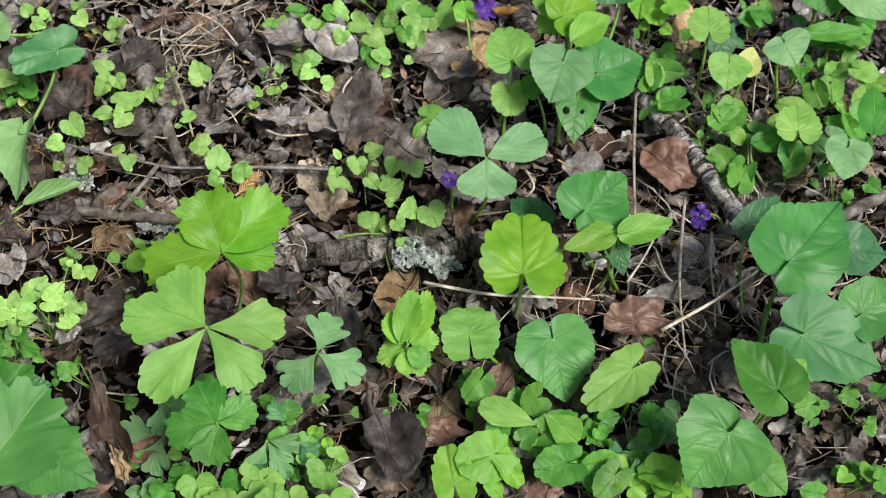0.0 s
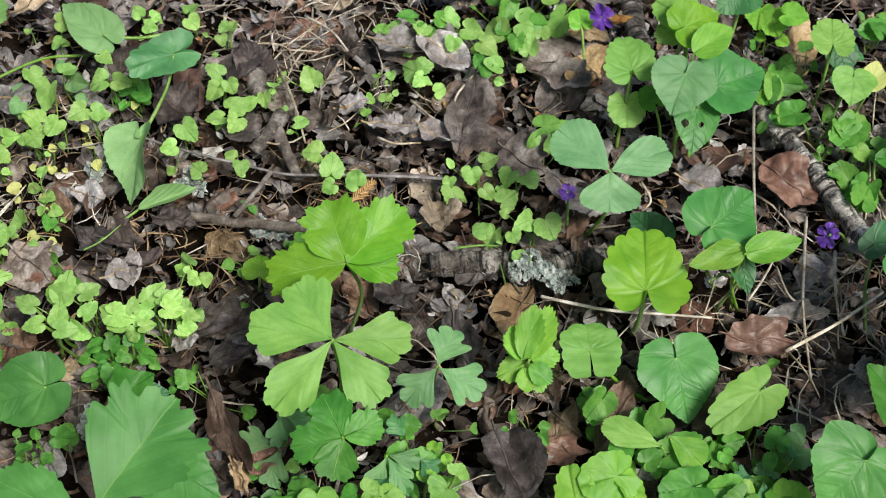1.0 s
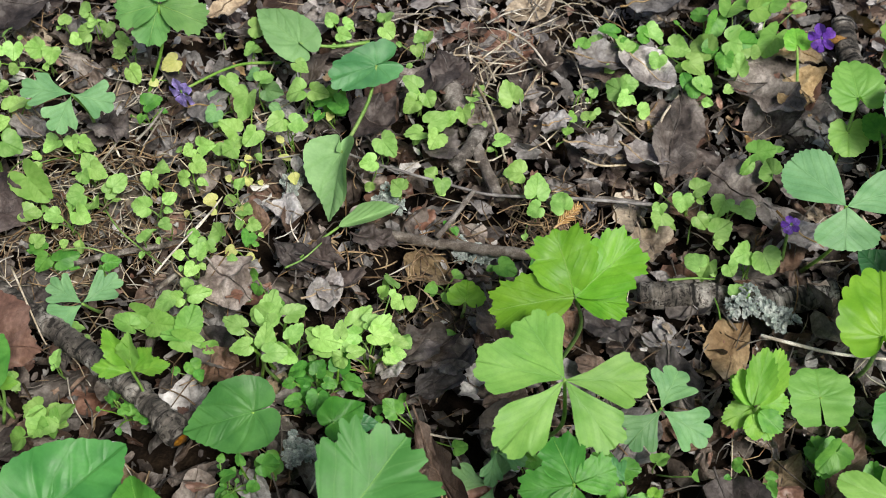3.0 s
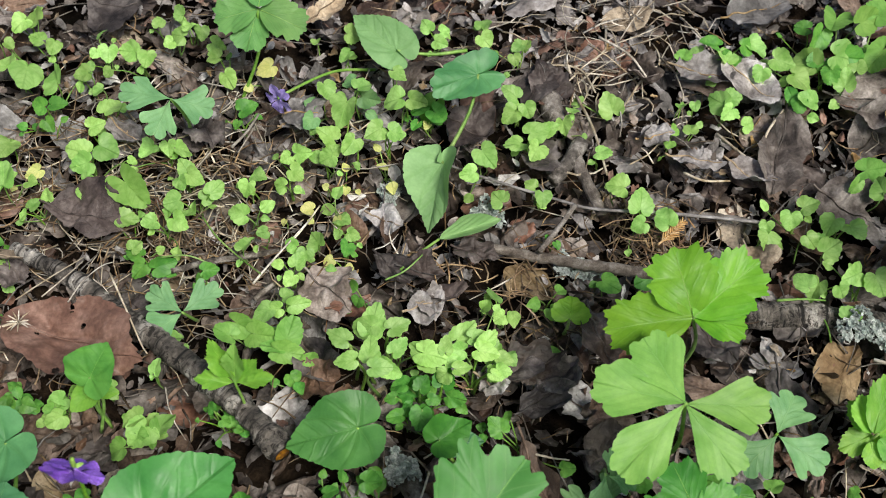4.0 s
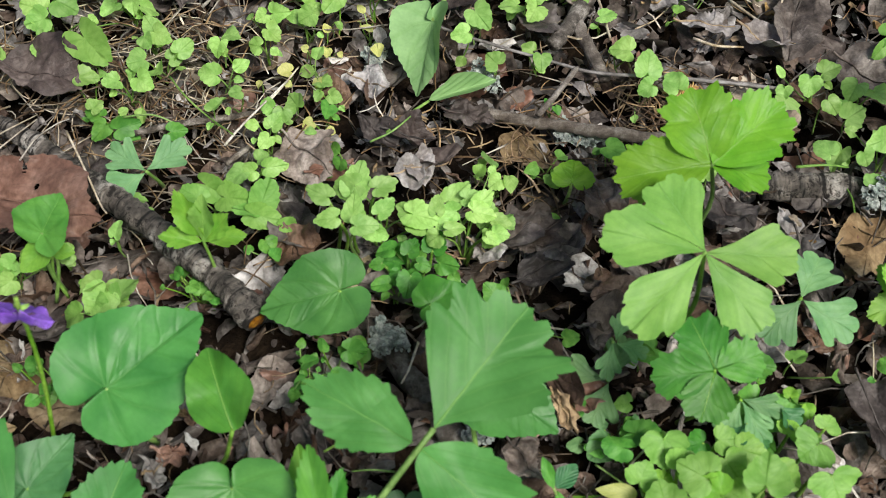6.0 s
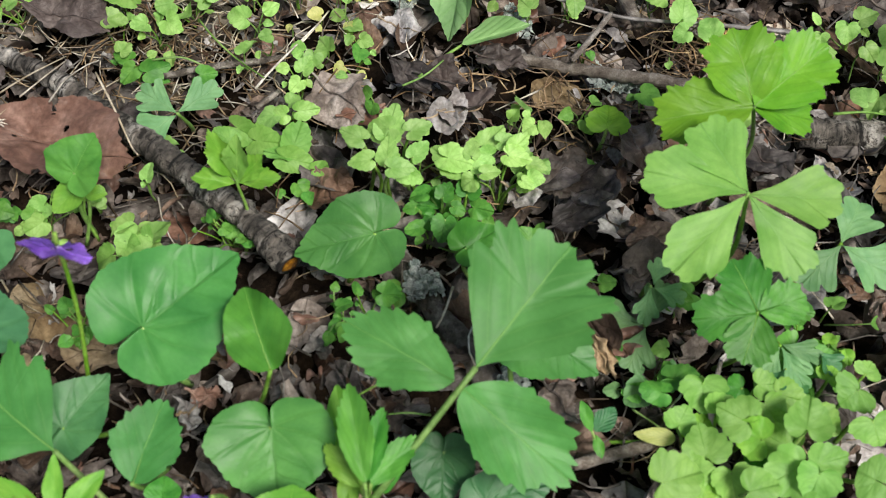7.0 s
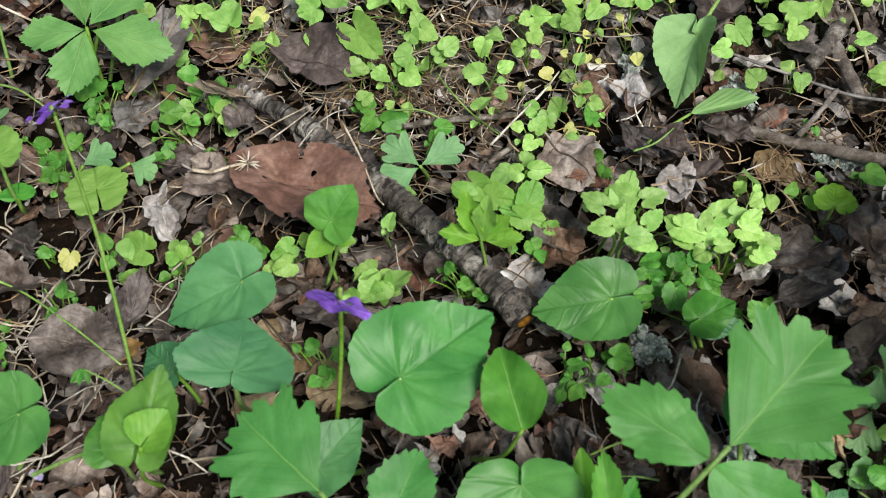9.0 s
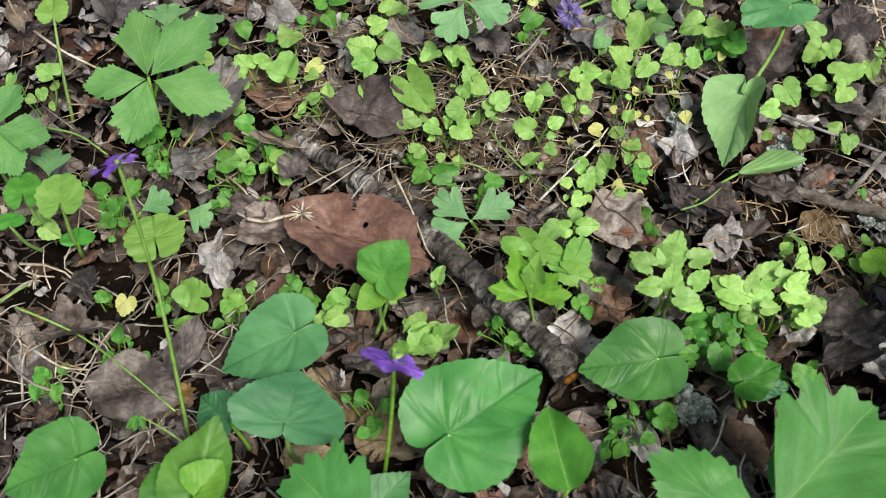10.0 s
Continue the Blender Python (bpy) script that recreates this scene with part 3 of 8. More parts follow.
def tube(name, pts, r0, r1, material, sides=6, rough=0.0, seed=0, steps=6, ridges=0.0):
    cracks, run = [], [0.0]
    path = smooth_path(pts, steps)
    v, f = tube_data(path, r0, r1, sides, rough, seed, ridges, cracks)
    for a, b in zip(path, path[1:]):
        run.append(run[-1] + (b - a).length)
    me = mesh_of(name, v, f, material, True, cracks)
    me.attributes.new("along", "FLOAT", "POINT").data.foreach_set("value", [d for d in run for _ in range(sides)])
    return new(name, me)


SEED = [100]


def seed():
    SEED[0] += 1
    return SEED[0]


def stalk(parent, root, base, tip, r=0.0011, material=None, name="stalk"):
    root, base = Vector(root), Vector(base)
    away = (base - Vector(tip)).normalized() * (base - root).length * 0.08
    mid = root.lerp(base, 0.55) + away
    v, f = tube_data(smooth_path([root, mid, base], 5), r * 1.15, r * 0.8, 6)
    ob = new(name, mesh_of(name, v, f, material or M["stalk"]))
    return under(ob, parent, Matrix())


def leaf(plant, kind, base, tip, width, look_of, stem=True, hint=None, cup=0.08, fold=0.12, wave=0.06, droop=0.15, label="", root=None, straight=False, lobes=None, holes=()):
    """One leaf of a plant, with its stalk down to the plant's root."""
    k = seed()
    length = (Vector(tip) - Vector(base)).length * (1.1 if look_of == "sprout" else 1)
    width *= 0.84 if look_of == "sprout" else 1
    n = 144 if width > 0.022 else 84
    me = blade(kind, "leaf", M[look_of], length, width, k, n, 16 if width > 0.022 else 9, cup, fold, wave, droop, 0.0, lobes, holes)
    ob = new("leaf", me)
    if label:
        tagged(ob, label)
    under(ob, plant, lay(base, tip, Vector(hint) if hint else FACING))
    if width > 0.016 and not holes:
        rings = 16 if width > 0.022 else 9
        co = [v.co for v in me.vertices]
        mid = lambda j: (co[j * n + n // 2] + co[1 + j * n + n // 2]) / 2 if n % 2 else co[1 + j * n + n // 2 - 1].lerp(co[1 + j * n + n // 2], 0.5)
        line = [mid(j) for j in range(0, rings - 1, 2)]
        if kind not in PALMATE:
            line = [co[1 + j * n] for j in range(rings - 1, -1, -3)] + [co[0]] + line
        else:
            line = [co[0]] + line
        v, f = tube_data(smooth_path([p - Vector((0, 0, 0.00006)) for p in line], 3), 0.0001 + (0.002 if kind in PALMATE else 0.004) * width, 0.00008, 5)
        rib = new("midrib", mesh_of("midrib", v, f, M[look_of if kind in PALMATE else "rib" if look_of in ("herb", "dark") else "pale" if look_of in ("mid", "bright", "soft") else look_of]))
        rib.parent = ob
    if stem:
        foot = Vector(base).lerp(Vector(tip), 0.35)
        foot = Vector((foot.x, foot.y, -0.004)).lerp(plant.location, 0.35)
        stalk(plant, root or (plant.location if straight else foot), base, tip, 0.0006 + 0.012 * width)
    return ob


SPROUT = {}


def sprout(place, *leaves, kind="round", look_of="sprout", label="small pale green seedling with rounded notched leaves in leaf litter"):
    """A seedling: leaves given by centre and width, each on a thin stalk from one root."""
    rnd = random.Random(seed())
    e = thing("seedling", (*place, -0.004), label, "seedling", "seedlings in the leaf litter")
    root = Vector((*place, -0.004))
    small = [(x + rnd.gauss(0, w * 0.6), y + rnd.gauss(0, w * 0.6), z * rnd.uniform(0.4, 0.8), w * rnd.uniform(0.35, 0.6)) for x, y, z, w in leaves if rnd.random() < 0.75]
    for x, y, z, w in [(x, y, z, w * 1.03) for x, y, z, w in leaves] + small:
        form = "ovate" if kind == "round" and w < 0.0062 and rnd.random() < 0.55 else "scallop" if kind == "round" and w > 0.007 and rnd.random() < 0.75 else kind
        key = (form, look_of, rnd.randrange(16))
        if key not in SPROUT:
            q = random.Random(str(key))
            big = form in ("kidney", "scallop", "round")
            SPROUT[key] = blade(form, "leaf", M[look_of], q.uniform(0.7, 0.95) * (1.35 if form == "ovate" else 1), 1.0, q.randrange(9999), 60 if big else 36, 6,
                                q.uniform(-0.1, 0.25), q.uniform(0.05, 0.45), 0.12, q.uniform(0.05, 0.35))
        c = Vector((x, y, z))
        out = (c - root)
        ang = math.atan2(out.y, out.x) + rnd.uniform(-0.8, 0.8) if out.xy.length > 0.003 else rnd.uniform(0, 6.28)
        d = Vector((math.cos(ang), math.sin(ang), 0.25 + rnd.uniform(-0.25, 0.2)))
        hint = FACING + Vector((rnd.gauss(0, 0.38), rnd.gauss(0, 0.35), 0))
        d = (d - hint * d.dot(hint) / hint.length_squared).normalized()
        base = c - d * w * 0.26
        ob = new("leaf", SPROUT[key])
        under(ob, e, lay(base, base + d, hint) @ Matrix.Diagonal((w * rnd.uniform(0.94, 1.06), w * rnd.uniform(0.92, 1.1), w, 1)))
        stalk(e, root + Vector((rnd.uniform(-0.002, 0.002), rnd.uniform(-0.002, 0.002), 0)), base, base + d, 0.0003 + 0.005 * w)
    return e


def dead_leaf(base, tip, width, look_of="dead", curl=0.1, lift=0.0, crumple=0.006, label="", fold=0.1, tilt=(0, 0), holes=()):
    """A fallen leaf lying crumpled on the litter."""
    b, t = Vector(base), Vector(tip)
    length = (t - b).length
    n, rings = (240, 30) if holes else (96, 10)
    me = blade("dead", "dead_leaf", M[look_of], length, width, seed(), n, rings, curl, fold, 0.07, -0.1 * curl, crumple, None, holes)
    ob = new("dead_leaf", me)
    ob.matrix_basis = lay(b + Vector((0, 0, lift)), t + Vector((0, 0, lift)), Vector((tilt[0], tilt[1] - 0.08, 1)))
    co = [v.co for v in me.vertices]
    step = rings // 5
    line = [co[1 + j * n] for j in range(rings - 1, -1, -step)] + [co[0]] + [co[1 + j * n + n // 2] for j in range(1, rings - 1, step)]
    line = [line[0] + Vector((0, -length * 0.12, 0.001))] + [p + Vector((0, 0, 0.0002)) for p in line]
    v, f = tube_data(smooth_path(line, 3), 0.0006, 0.0002, 5)
    rib = new("midrib", mesh_of("midrib", v, f, M["tan" if look_of == "grey" else look_of]))
    rib.parent = ob
    names = {"umber": "dark umber lobed dead leaf lying flat in the litter", "dead": "brown crumpled dead leaf lying in the litter", "grey": "weathered grey dead leaf lying in the litter", "brown": "warm brown curled dead leaf lying in the litter",
             "red": "russet brown dead leaf lying flat on the litter", "tan": "tan dry dead leaf lying in the litter"}
    return tagged(ob, label or names[look_of], "dead leaf", "fallen leaves")


def twig(name, label, pts, r0, r1, look_of="bark", rough=0.25, sides=10, ridges=0.0, steps=8):
    ob = tube(name, pts, r0, r1, M[look_of], sides, rough, seed(), steps, ridges)
    if look_of in ("scaly", "silver"):
        end, d = Vector(pts[-1]), (Vector(pts[-1]) - Vector(pts[-2])).normalized()
        v, f = tube_data([end - d * r1 * 0.1, end + d * r1 * 0.1, end + d * r1 * 0.22], r1 * 0.55, r1 * 0.3, 14, 0.9, seed())
        tagged(under(new("broken_end", mesh_of("broken_end", v, f, M["heartwood"])), ob, Matrix()), "splintered orange-brown broken wood")
    return tagged(ob, label, name.replace("_", " "))


def straw(pts, r, look_of="straw", label="thin dry straw-coloured grass lying on the litter"):
    ob = tube("dry_grass" if look_of == "straw" else "grass_blade", pts, r * 0.8, r * 0.55, M[look_of], 6, 0.2, seed(), 6)
    return tagged(ob, label, "grass", "grass stalks on the litter")


def lichen(place, sx, sy):
    """A crusty tuft: many small upturned flakes on a low mound."""
    rnd = random.Random(seed())
    verts, faces = [], []
    turn = rnd.uniform(0, 6)
    for i in range(int(150 + sx * 9000)):
        a, r = rnd.uniform(0, 6.28), math.sqrt(rnd.random())
        edge = 1 + 0.28 * math.sin(3 * a + turn) + 0.2 * math.sin(5 * a + 2 * turn)
        c = Vector((math.cos(a) * r * edge * sx / 2, math.sin(a) * r * edge * sy / 2, 0.0012 * (1 - r * r) + rnd.uniform(-0.0008, 0.0008)))
        q = rnd.uniform(0.0006, 0.0017)
        e = Euler((rnd.uniform(-0.9, 0.9), rnd.uniform(-0.9, 0.9), rnd.uniform(0, 6.28))).to_matrix()
        k0 = len(verts)
        ring = [c + e @ Vector((math.cos(j * 1.05) * q * rnd.uniform(0.6, 1.2), math.sin(j * 1.05) * q * rnd.uniform(0.6, 1.2),
                                q * rnd.uniform(0, 0.5))) for j in range(6)]
        verts += [c] + ring
        faces += [(k0, k0 + 1 + j, k0 + 1 + (j + 1) % 6) for j in range(6)]
    ob = new("lichen_tuft", mesh_of("lichen_tuft", verts, faces, M["lichen"], False))
    ob.location = place
    return tagged(ob, "crusty pale grey-green lichen tuft on dead wood", "lichen")


def seed_head(place, size, stem):
    """A dried seed head: a spiky tuft of short bracts at the end of a bent straw stem."""
    rnd = random.Random(seed())
    e = thing("dry_seed_head", place, "dry straw-coloured spiky seed head on a bent stem", "seed head")
    for i in range(18):
        d = Vector((rnd.uniform(-0.5, 1), rnd.uniform(-1, 0.6), rnd.uniform(-0.2, 0.8))).normalized()
        ob = new("bract", blade("lance", "bract", M["straw"], size * rnd.uniform(0.4, 0.9), size * 0.09, seed(), 10, 2))
        under(ob, e, lay(place, Vector(place) + d, Vector((0, 0.01, 1))))
    v, f = tube_data(smooth_path(stem, 6), 0.0008, 0.0006, 6)
    under(new("stem", mesh_of("stem", v, f, M["straw"])), e, Matrix())


def petal_mesh(length, width, material, k):
    return blade("petal", "petal", material, length, width, k, 24, 5, 0.1, 0.05, 0.12, 0.3)


def flower(head, root, size, face, look_of="petal", label="purple violet flower on a thin green stalk", via=None):
    """A violet: two upper petals, two side petals, a lower one, green sepals, a nodding stalk."""
    h, r = Vector(head), Vector(root)
    e = thing("violet_flower", root, label, "flower", "violet flowers")
    f = Vector(face).normalized()
    up = Vector((0, 0, 1))
    up = (up - f * up.dot(f)).normalized()
    side = up.cross(f)
    for ang, ln, wd, bend in ((30, 0.54, 0.46, 0.1), (-30, 0.54, 0.46, 0.1), (100, 0.52, 0.42, 0.35), (-100, 0.52, 0.42, 0.35), (180, 0.54, 0.54, 0.5)):
        a = radians(ang)
        d = (up * math.cos(a) + side * math.sin(a) + f * bend).normalized()
        ob = new("petal", petal_mesh(size * ln, size * wd, M[look_of], seed()))
        under(ob, e, lay(h, h + d * size * 0.5, f))
    for ang in (0, 120, 240):
        a = radians(ang)
        d = (up * math.cos(a) + side * math.sin(a) - f * 0.7).normalized()
        ob = new("sepal", blade("lance", "sepal", M["stalk"], size * 0.17, size * 0.08, seed(), 12, 3))
        under(ob, e, lay(h - f * size * 0.02, h + d * size * 0.17, up))
    eye = new("throat", blade("round", "throat", M["petal_pale"], size * 0.12, size * 0.12, seed(), 16, 3))
    under(eye, e, lay(h + f * size * 0.03 - up * size * 0.05, h + f * size * 0.06 + up * size * 0.05, f))
    back = h - f * size * 0.14
    pts = [r, *(via or [r.lerp(back, 0.5) + Vector((0, 0.004, 0.003))]), back + up * size * 0.05, h - f * size * 0.02]
    v, fc = tube_data(smooth_path(pts, 6), 0.0008, 0.0006, 7)
    under(new("stalk", mesh_of("stalk", v, fc, M["stalk"])), e, Matrix())
    return e


def plant(name, place, label, category, group=""):
    return thing(name, (*place, -0.004), label, category, group)


# ---- ground ----
def relief(x, y):
    return 0.006 * noise.noise(Vector((x * 9, y * 9, 0))) + 0.003 * noise.noise(Vector((x * 31, y * 31, 5)))


def ground():
    """Bare soil: fine cells under the plants, coarser ones out to the horizon."""
    near = [i * 0.008 for i in range(-62, 63)]
    far = [0.5 + 0.1 * 1.6 ** k for k in range(1, 18)]
    ax = [-v for v in far[::-1]] + near + far
    verts, faces = [], []
    for yy in ax:
        for xx in ax:
            x, y = xx - 0.08, yy + 0.34
            d = max(abs(xx), abs(yy))
            verts.append((x, y, -0.02 + relief(x, y) * (1 if d < 1 else 0)))
    n = len(ax)
    faces = [(j * n + i, j * n + i + 1, (j + 1) * n + i + 1, (j + 1) * n + i) for j in range(n - 1) for i in range(n - 1)]
    tagged(new("ground", mesh_of("ground", verts, faces, M["soil"])), "moist woodland soil, darkened for the shade between litter pieces", "ground", kind="structure")


ground()


def scatter_leaves(count, singles, variants=39):
    """Fallen leaves of two to five centimetres, strewn at random over the ground."""
    rnd = random.Random(41)
    kinds = ["dead", "umber", "dead", "grey", "brown", "dead", "red", "grey", "dead", "brown", "umber", "tan", "grey"]
    pool = []
    for i in range(variants):
        k = kinds[i % len(kinds)]
        pool.append((k, blade("dead", "dead_leaf", M[k], 0.025, 0.025 * rnd.uniform(0.5, 0.8), 900 + i, 56, 8, rnd.uniform(-0.35, 0.5),
                              rnd.uniform(-0.4, 0.4), 0.12, rnd.uniform(-0.3, 0.3), 0.005)))
    names = {"dead": "brown crumpled dead leaf in the litter", "brown": "warm brown curled dead leaf in the litter", "grey": "weathered grey dead leaf in the litter",
             "umber": "dark umber dead leaf in the litter", "red": "russet dead leaf in the litter", "tan": "tan dry dead leaf in the litter"}
    rest = {}
    for i in range(count):
        k, me = rnd.choice(pool)
        x, y = rnd.uniform(-0.56, 0.36), rnd.uniform(0.1, 0.62)
        q = (0.011 + 0.026 * rnd.random() ** 1.4) / 0.025
        m = (Matrix.Translation((x, y, relief(x, y) + rnd.uniform(-0.016, 0.0))) @ Euler((rnd.gauss(0, 0.3), rnd.gauss(0, 0.3), rnd.uniform(0, 6.28))).to_matrix().to_4x4()
             @ Matrix.Diagonal((q, q, q * 0.8, 1)))
        if i < singles:
            ob = new("dead_leaf", me)
            ob.matrix_basis = m
            tagged(ob, names[k], "dead leaf", "fallen leaves")
        else:
            vs, fs, sp = rest.setdefault(k, ([], [], []))
            n = len(vs)
            sp.append(spots_of(me))
            vs += [m @ v.co for v in me.vertices]
            fs += [tuple(n + a for a in p.vertices) for p in me.polygons]
    for k, (vs, fs, sp) in rest.items():
        tagged(new("leaf_litter", mesh_of("leaf_litter", vs, fs, M[k], True, None, np.concatenate(sp))), names[k].replace("leaf in the litter", "leaves layered over the soil"), "litter", kind="stuff")


def scatter_pieces(name, label, look_of, count, size, seed_no, deep=-0.018, high=0.0, curl=0.5, tilt=0.36, lean=0.0, far=0.0):
    """Broken bits of dead leaf, uncounted: small curled blades lying at all angles."""
    rnd = random.Random(seed_no)
    shapes = []
    for i in range(20):
        me = blade("shard", "piece", M[look_of], 1.0, rnd.uniform(0.16, 0.62), seed_no * 50 + i, 9 if size[1] < 0.009 else 15, 2, rnd.uniform(-curl, curl) * 1.5, rnd.uniform(-curl, curl) * 1.8, 0.2, rnd.uniform(-0.3, 0.3), 0.17)
        turn = Matrix.Rotation(rnd.uniform(0, 6.28), 2)
        spot = spots_of(me) @ np.array([[turn[0][0], turn[0][1], 0], [turn[1][0], turn[1][1], 0], [0, 0, 1]]) * (0.45, 0.45, 1) + (rnd.uniform(-0.3, 0.3), rnd.uniform(0, 0.6), 0)
        shapes.append(([v.co - Vector((0, 0.5, 0)) for v in me.vertices], [tuple(p.vertices) for p in me.polygons], spot))
        bpy.data.meshes.remove(me)
    verts, faces, spots = [], [], []
    for i in range(count):
        x, y = rnd.uniform(-0.6, 0.42), rnd.uniform(0.06, 0.68)
        if far:
            x, y = rnd.gauss(-0.09, far), rnd.gauss(0.37, far)
        while lean and rnd.random() > 0.5 + lean * (y - 0.36) / 0.3:
            x, y = rnd.uniform(-0.6, 0.42), rnd.uniform(0.06, 0.68)
        while far and -0.56 < x < 0.38 and 0.1 < y < 0.64:
            x, y = rnd.gauss(-0.09, far), rnd.gauss(0.37, far)
        q = size[0] + (size[1] - size[0]) * rnd.random() ** 1.8
        m = (Matrix.Translation((x, y, relief(x, y) + rnd.uniform(deep, high))) @ Euler((rnd.gauss(0, tilt), rnd.gauss(0, tilt), rnd.uniform(0, 6.28))).to_matrix().to_4x4()
             @ Matrix.Scale(q, 4))
        vs, fs, spot = rnd.choice(shapes)
        k = len(verts)
        verts += [m @ v for v in vs]
        faces += [tuple(k + j for j in f) for f in fs]
        spots.append(spot)
    tagged(new(name, mesh_of(name, verts, faces, M[look_of], True, None, np.concatenate(spots))), label, "litter", kind="stuff")


def scatter_straw(name, label, look_of, count, length, radius, seed_no, spots=None, height=0.002):
    """Needles, stalks and fine roots: thin bent three-sided rods."""
    rnd = random.Random(seed_no)
    verts, faces = [], []
    for i in range(count):
        if spots and rnd.random() < 0.75:
            sx, sy, sr = rnd.choice(spots)
            x, y = rnd.gauss(sx, sr), rnd.gauss(sy, sr)
        else:
            x, y = rnd.uniform(-0.6, 0.4), rnd.uniform(0.06, 0.68)
        ln, a = rnd.uniform(*length), rnd.uniform(0, 6.28)
        d = Vector((math.cos(a), math.sin(a), rnd.gauss(0, 0.12))).normalized()
        c = Vector((x, y, relief(x, y) + height + rnd.uniform(-0.005, 0.003)))
        bend = Vector((-d.y, d.x, 0)) * ln * rnd.gauss(0, 0.12) + Vector((0, 0, ln * rnd.uniform(-0.03, 0.1)))
        v, f = tube_data([c - d * ln / 2, c - d * ln * 0.17 + bend, c + d * ln * 0.17 + bend, c + d * ln / 2], radius * rnd.uniform(0.7, 1.3), radius * 0.6, 3)
        k = len(verts)
        verts += v
        faces += [tuple(k + j for j in q) for q in f]
    tagged(new(name, mesh_of(name, verts, faces, M[look_of])), label, "litter", kind="stuff")


scatter_leaves(1150, 225)
scatter_pieces("leaf_crumbs", "dark brown broken leaf bits covering the soil", "crumb", 4600, (0.004, 0.018), 5, -0.019, -0.004, 0.35, 0.3)
scatter_pieces("leaf_crumbs", "brown torn leaf pieces lying flat over the soil", "dead", 2300, (0.007, 0.024), 9, -0.014, -0.003, 0.35, 0.24, 0.3)
scatter_pieces("leaf_crumbs", "brown curled leaf pieces lying over one another", "dead", 1100, (0.010, 0.028), 31, -0.012, -0.001, 0.5, 0.28, -0.8)
scatter_pieces("leaf_crumbs", "warm brown torn leaf pieces", "brown", 2600, (0.004, 0.02), 8, -0.013, 0.0, 0.5, 0.32, -0.6)
scatter_pieces("leaf_crumbs", "weathered grey broken leaf bits", "grey", 1700, (0.003, 0.017), 6, -0.008, 0.002, 0.5, 0.3, 0.9)
scatter_pieces("leaf_crumbs", "pale weathered leaf pieces lying flat", "grey", 1700, (0.006, 0.022), 17, -0.014, -0.003, 0.35, 0.22, 0.9)
scatter_pieces("leaf_crumbs", "bleached torn leaf flakes on top of the litter", "bleached", 800, (0.003, 0.014), 51, -0.006, 0.003, 0.4, 0.3, 0.8)
scatter_pieces("leaf_crumbs", "brown torn leaf pieces over dark soil", "dead", 900, (0.006, 0.024), 61, -0.012, 0.0, 0.4, 0.26, -0.9)
scatter_pieces("leaf_crumbs", "bleached leaf flakes among darker bits", "bleached", 160, (0.003, 0.012), 62, -0.006, 0.002, 0.4, 0.3, -0.8)
scatter_pieces("wood_chips", "pale tan chips of wood and straw", "tan", 700, (0.003, 0.011), 33, -0.006, 0.003, 0.5, 0.35, 0.7)
scatter_pieces("leaf_crumbs", "russet broken leaf bits", "red", 800, (0.003, 0.014), 7, -0.01, 0.001)
# Umber on this low layer puts the shade of the gaps into its colour.
scatter_pieces("leaf_mould", "leaf mould filling the gaps of the litter, dark for their shade", "umber", 6000, (0.002, 0.008), 23, -0.019, -0.009, 0.5, 0.4)
scatter_pieces("fine_crumbs", "fine dark leaf crumbs", "crumb", 5500, (0.0012, 0.0045), 21, -0.012, 0.002, 0.4, 0.4)
scatter_pieces("leaf_litter", "brown leaf litter spreading over the forest floor", "dead", 3400, (0.012, 0.045), 41, -0.018, -0.002, 0.5, 0.3, 0.0, 0.62)
scatter_pieces("leaf_litter", "grey leaf litter spreading over the forest floor", "grey", 1300, (0.010, 0.035), 42, -0.016, 0.0, 0.5, 0.3, 0.0, 0.6)
scatter_pieces("leaf_litter", "warm brown leaf litter spreading over the forest floor", "brown", 2600, (0.010, 0.045), 43, -0.018, -0.002, 0.5, 0.3, 0.0, 0.7)
STRAW_SPOTS = [(-0.30, 0.35, 0.04), (-0.32, 0.37, 0.03), (-0.27, 0.345, 0.025), (-0.24, 0.37, 0.035), (-0.09, 0.49, 0.03), (0.15, 0.32, 0.03), (0.2, 0.42, 0.05), (-0.36, 0.22, 0.04), (-0.38, 0.18, 0.03)]
NEEDLE_SPOTS = [q for q in STRAW_SPOTS if q[0] < -0.2 and q[1] > 0.3] + [(-0.06, 0.37, 0.012), (-0.12, 0.335, 0.02), (0.2, 0.4, 0.05)]
scatter_straw("needle_litter", "tangled brown needles and dry grass bits", "needle", 900, (0.006, 0.026), 0.00045, 11, NEEDLE_SPOTS, 0.004)
scatter_straw("needle_litter", "short brown needles among the leaf bits", "needle", 1900, (0.004, 0.016), 0.0003, 15)
scatter_straw("straw_litter", "pale dry grass bits strewn over the litter", "straw", 1000, (0.005, 0.024), 0.0004, 13, STRAW_SPOTS)
scatter_straw("straw_tangle", "loose tangle of pale dry grass stalks", "straw", 230, (0.012, 0.04), 0.0006, 14, [(-0.1, 0.485, 0.03), (0.15, 0.33, 0.04), (-0.06, 0.52, 0.03), (-0.27, 0.40, 0.03), (0.2, 0.41, 0.04), (-0.36, 0.2, 0.05)], 0.004)
scatter_straw("fine_twigs", "fine dark twigs and rootlets in the litter", "wood", 1300, (0.01, 0.04), 0.00045, 12)

# ---- plants with larger leaves ----
p = plant("violet_plant", (0.1185, 0.4307), "violet plant with dark heart-shaped leaves beside a fallen branch", "violet plant")
leaf(p, "heart", (0.0956, 0.4238, 0.056), (0.0899, 0.4044, 0.048), 0.0310, "blue")
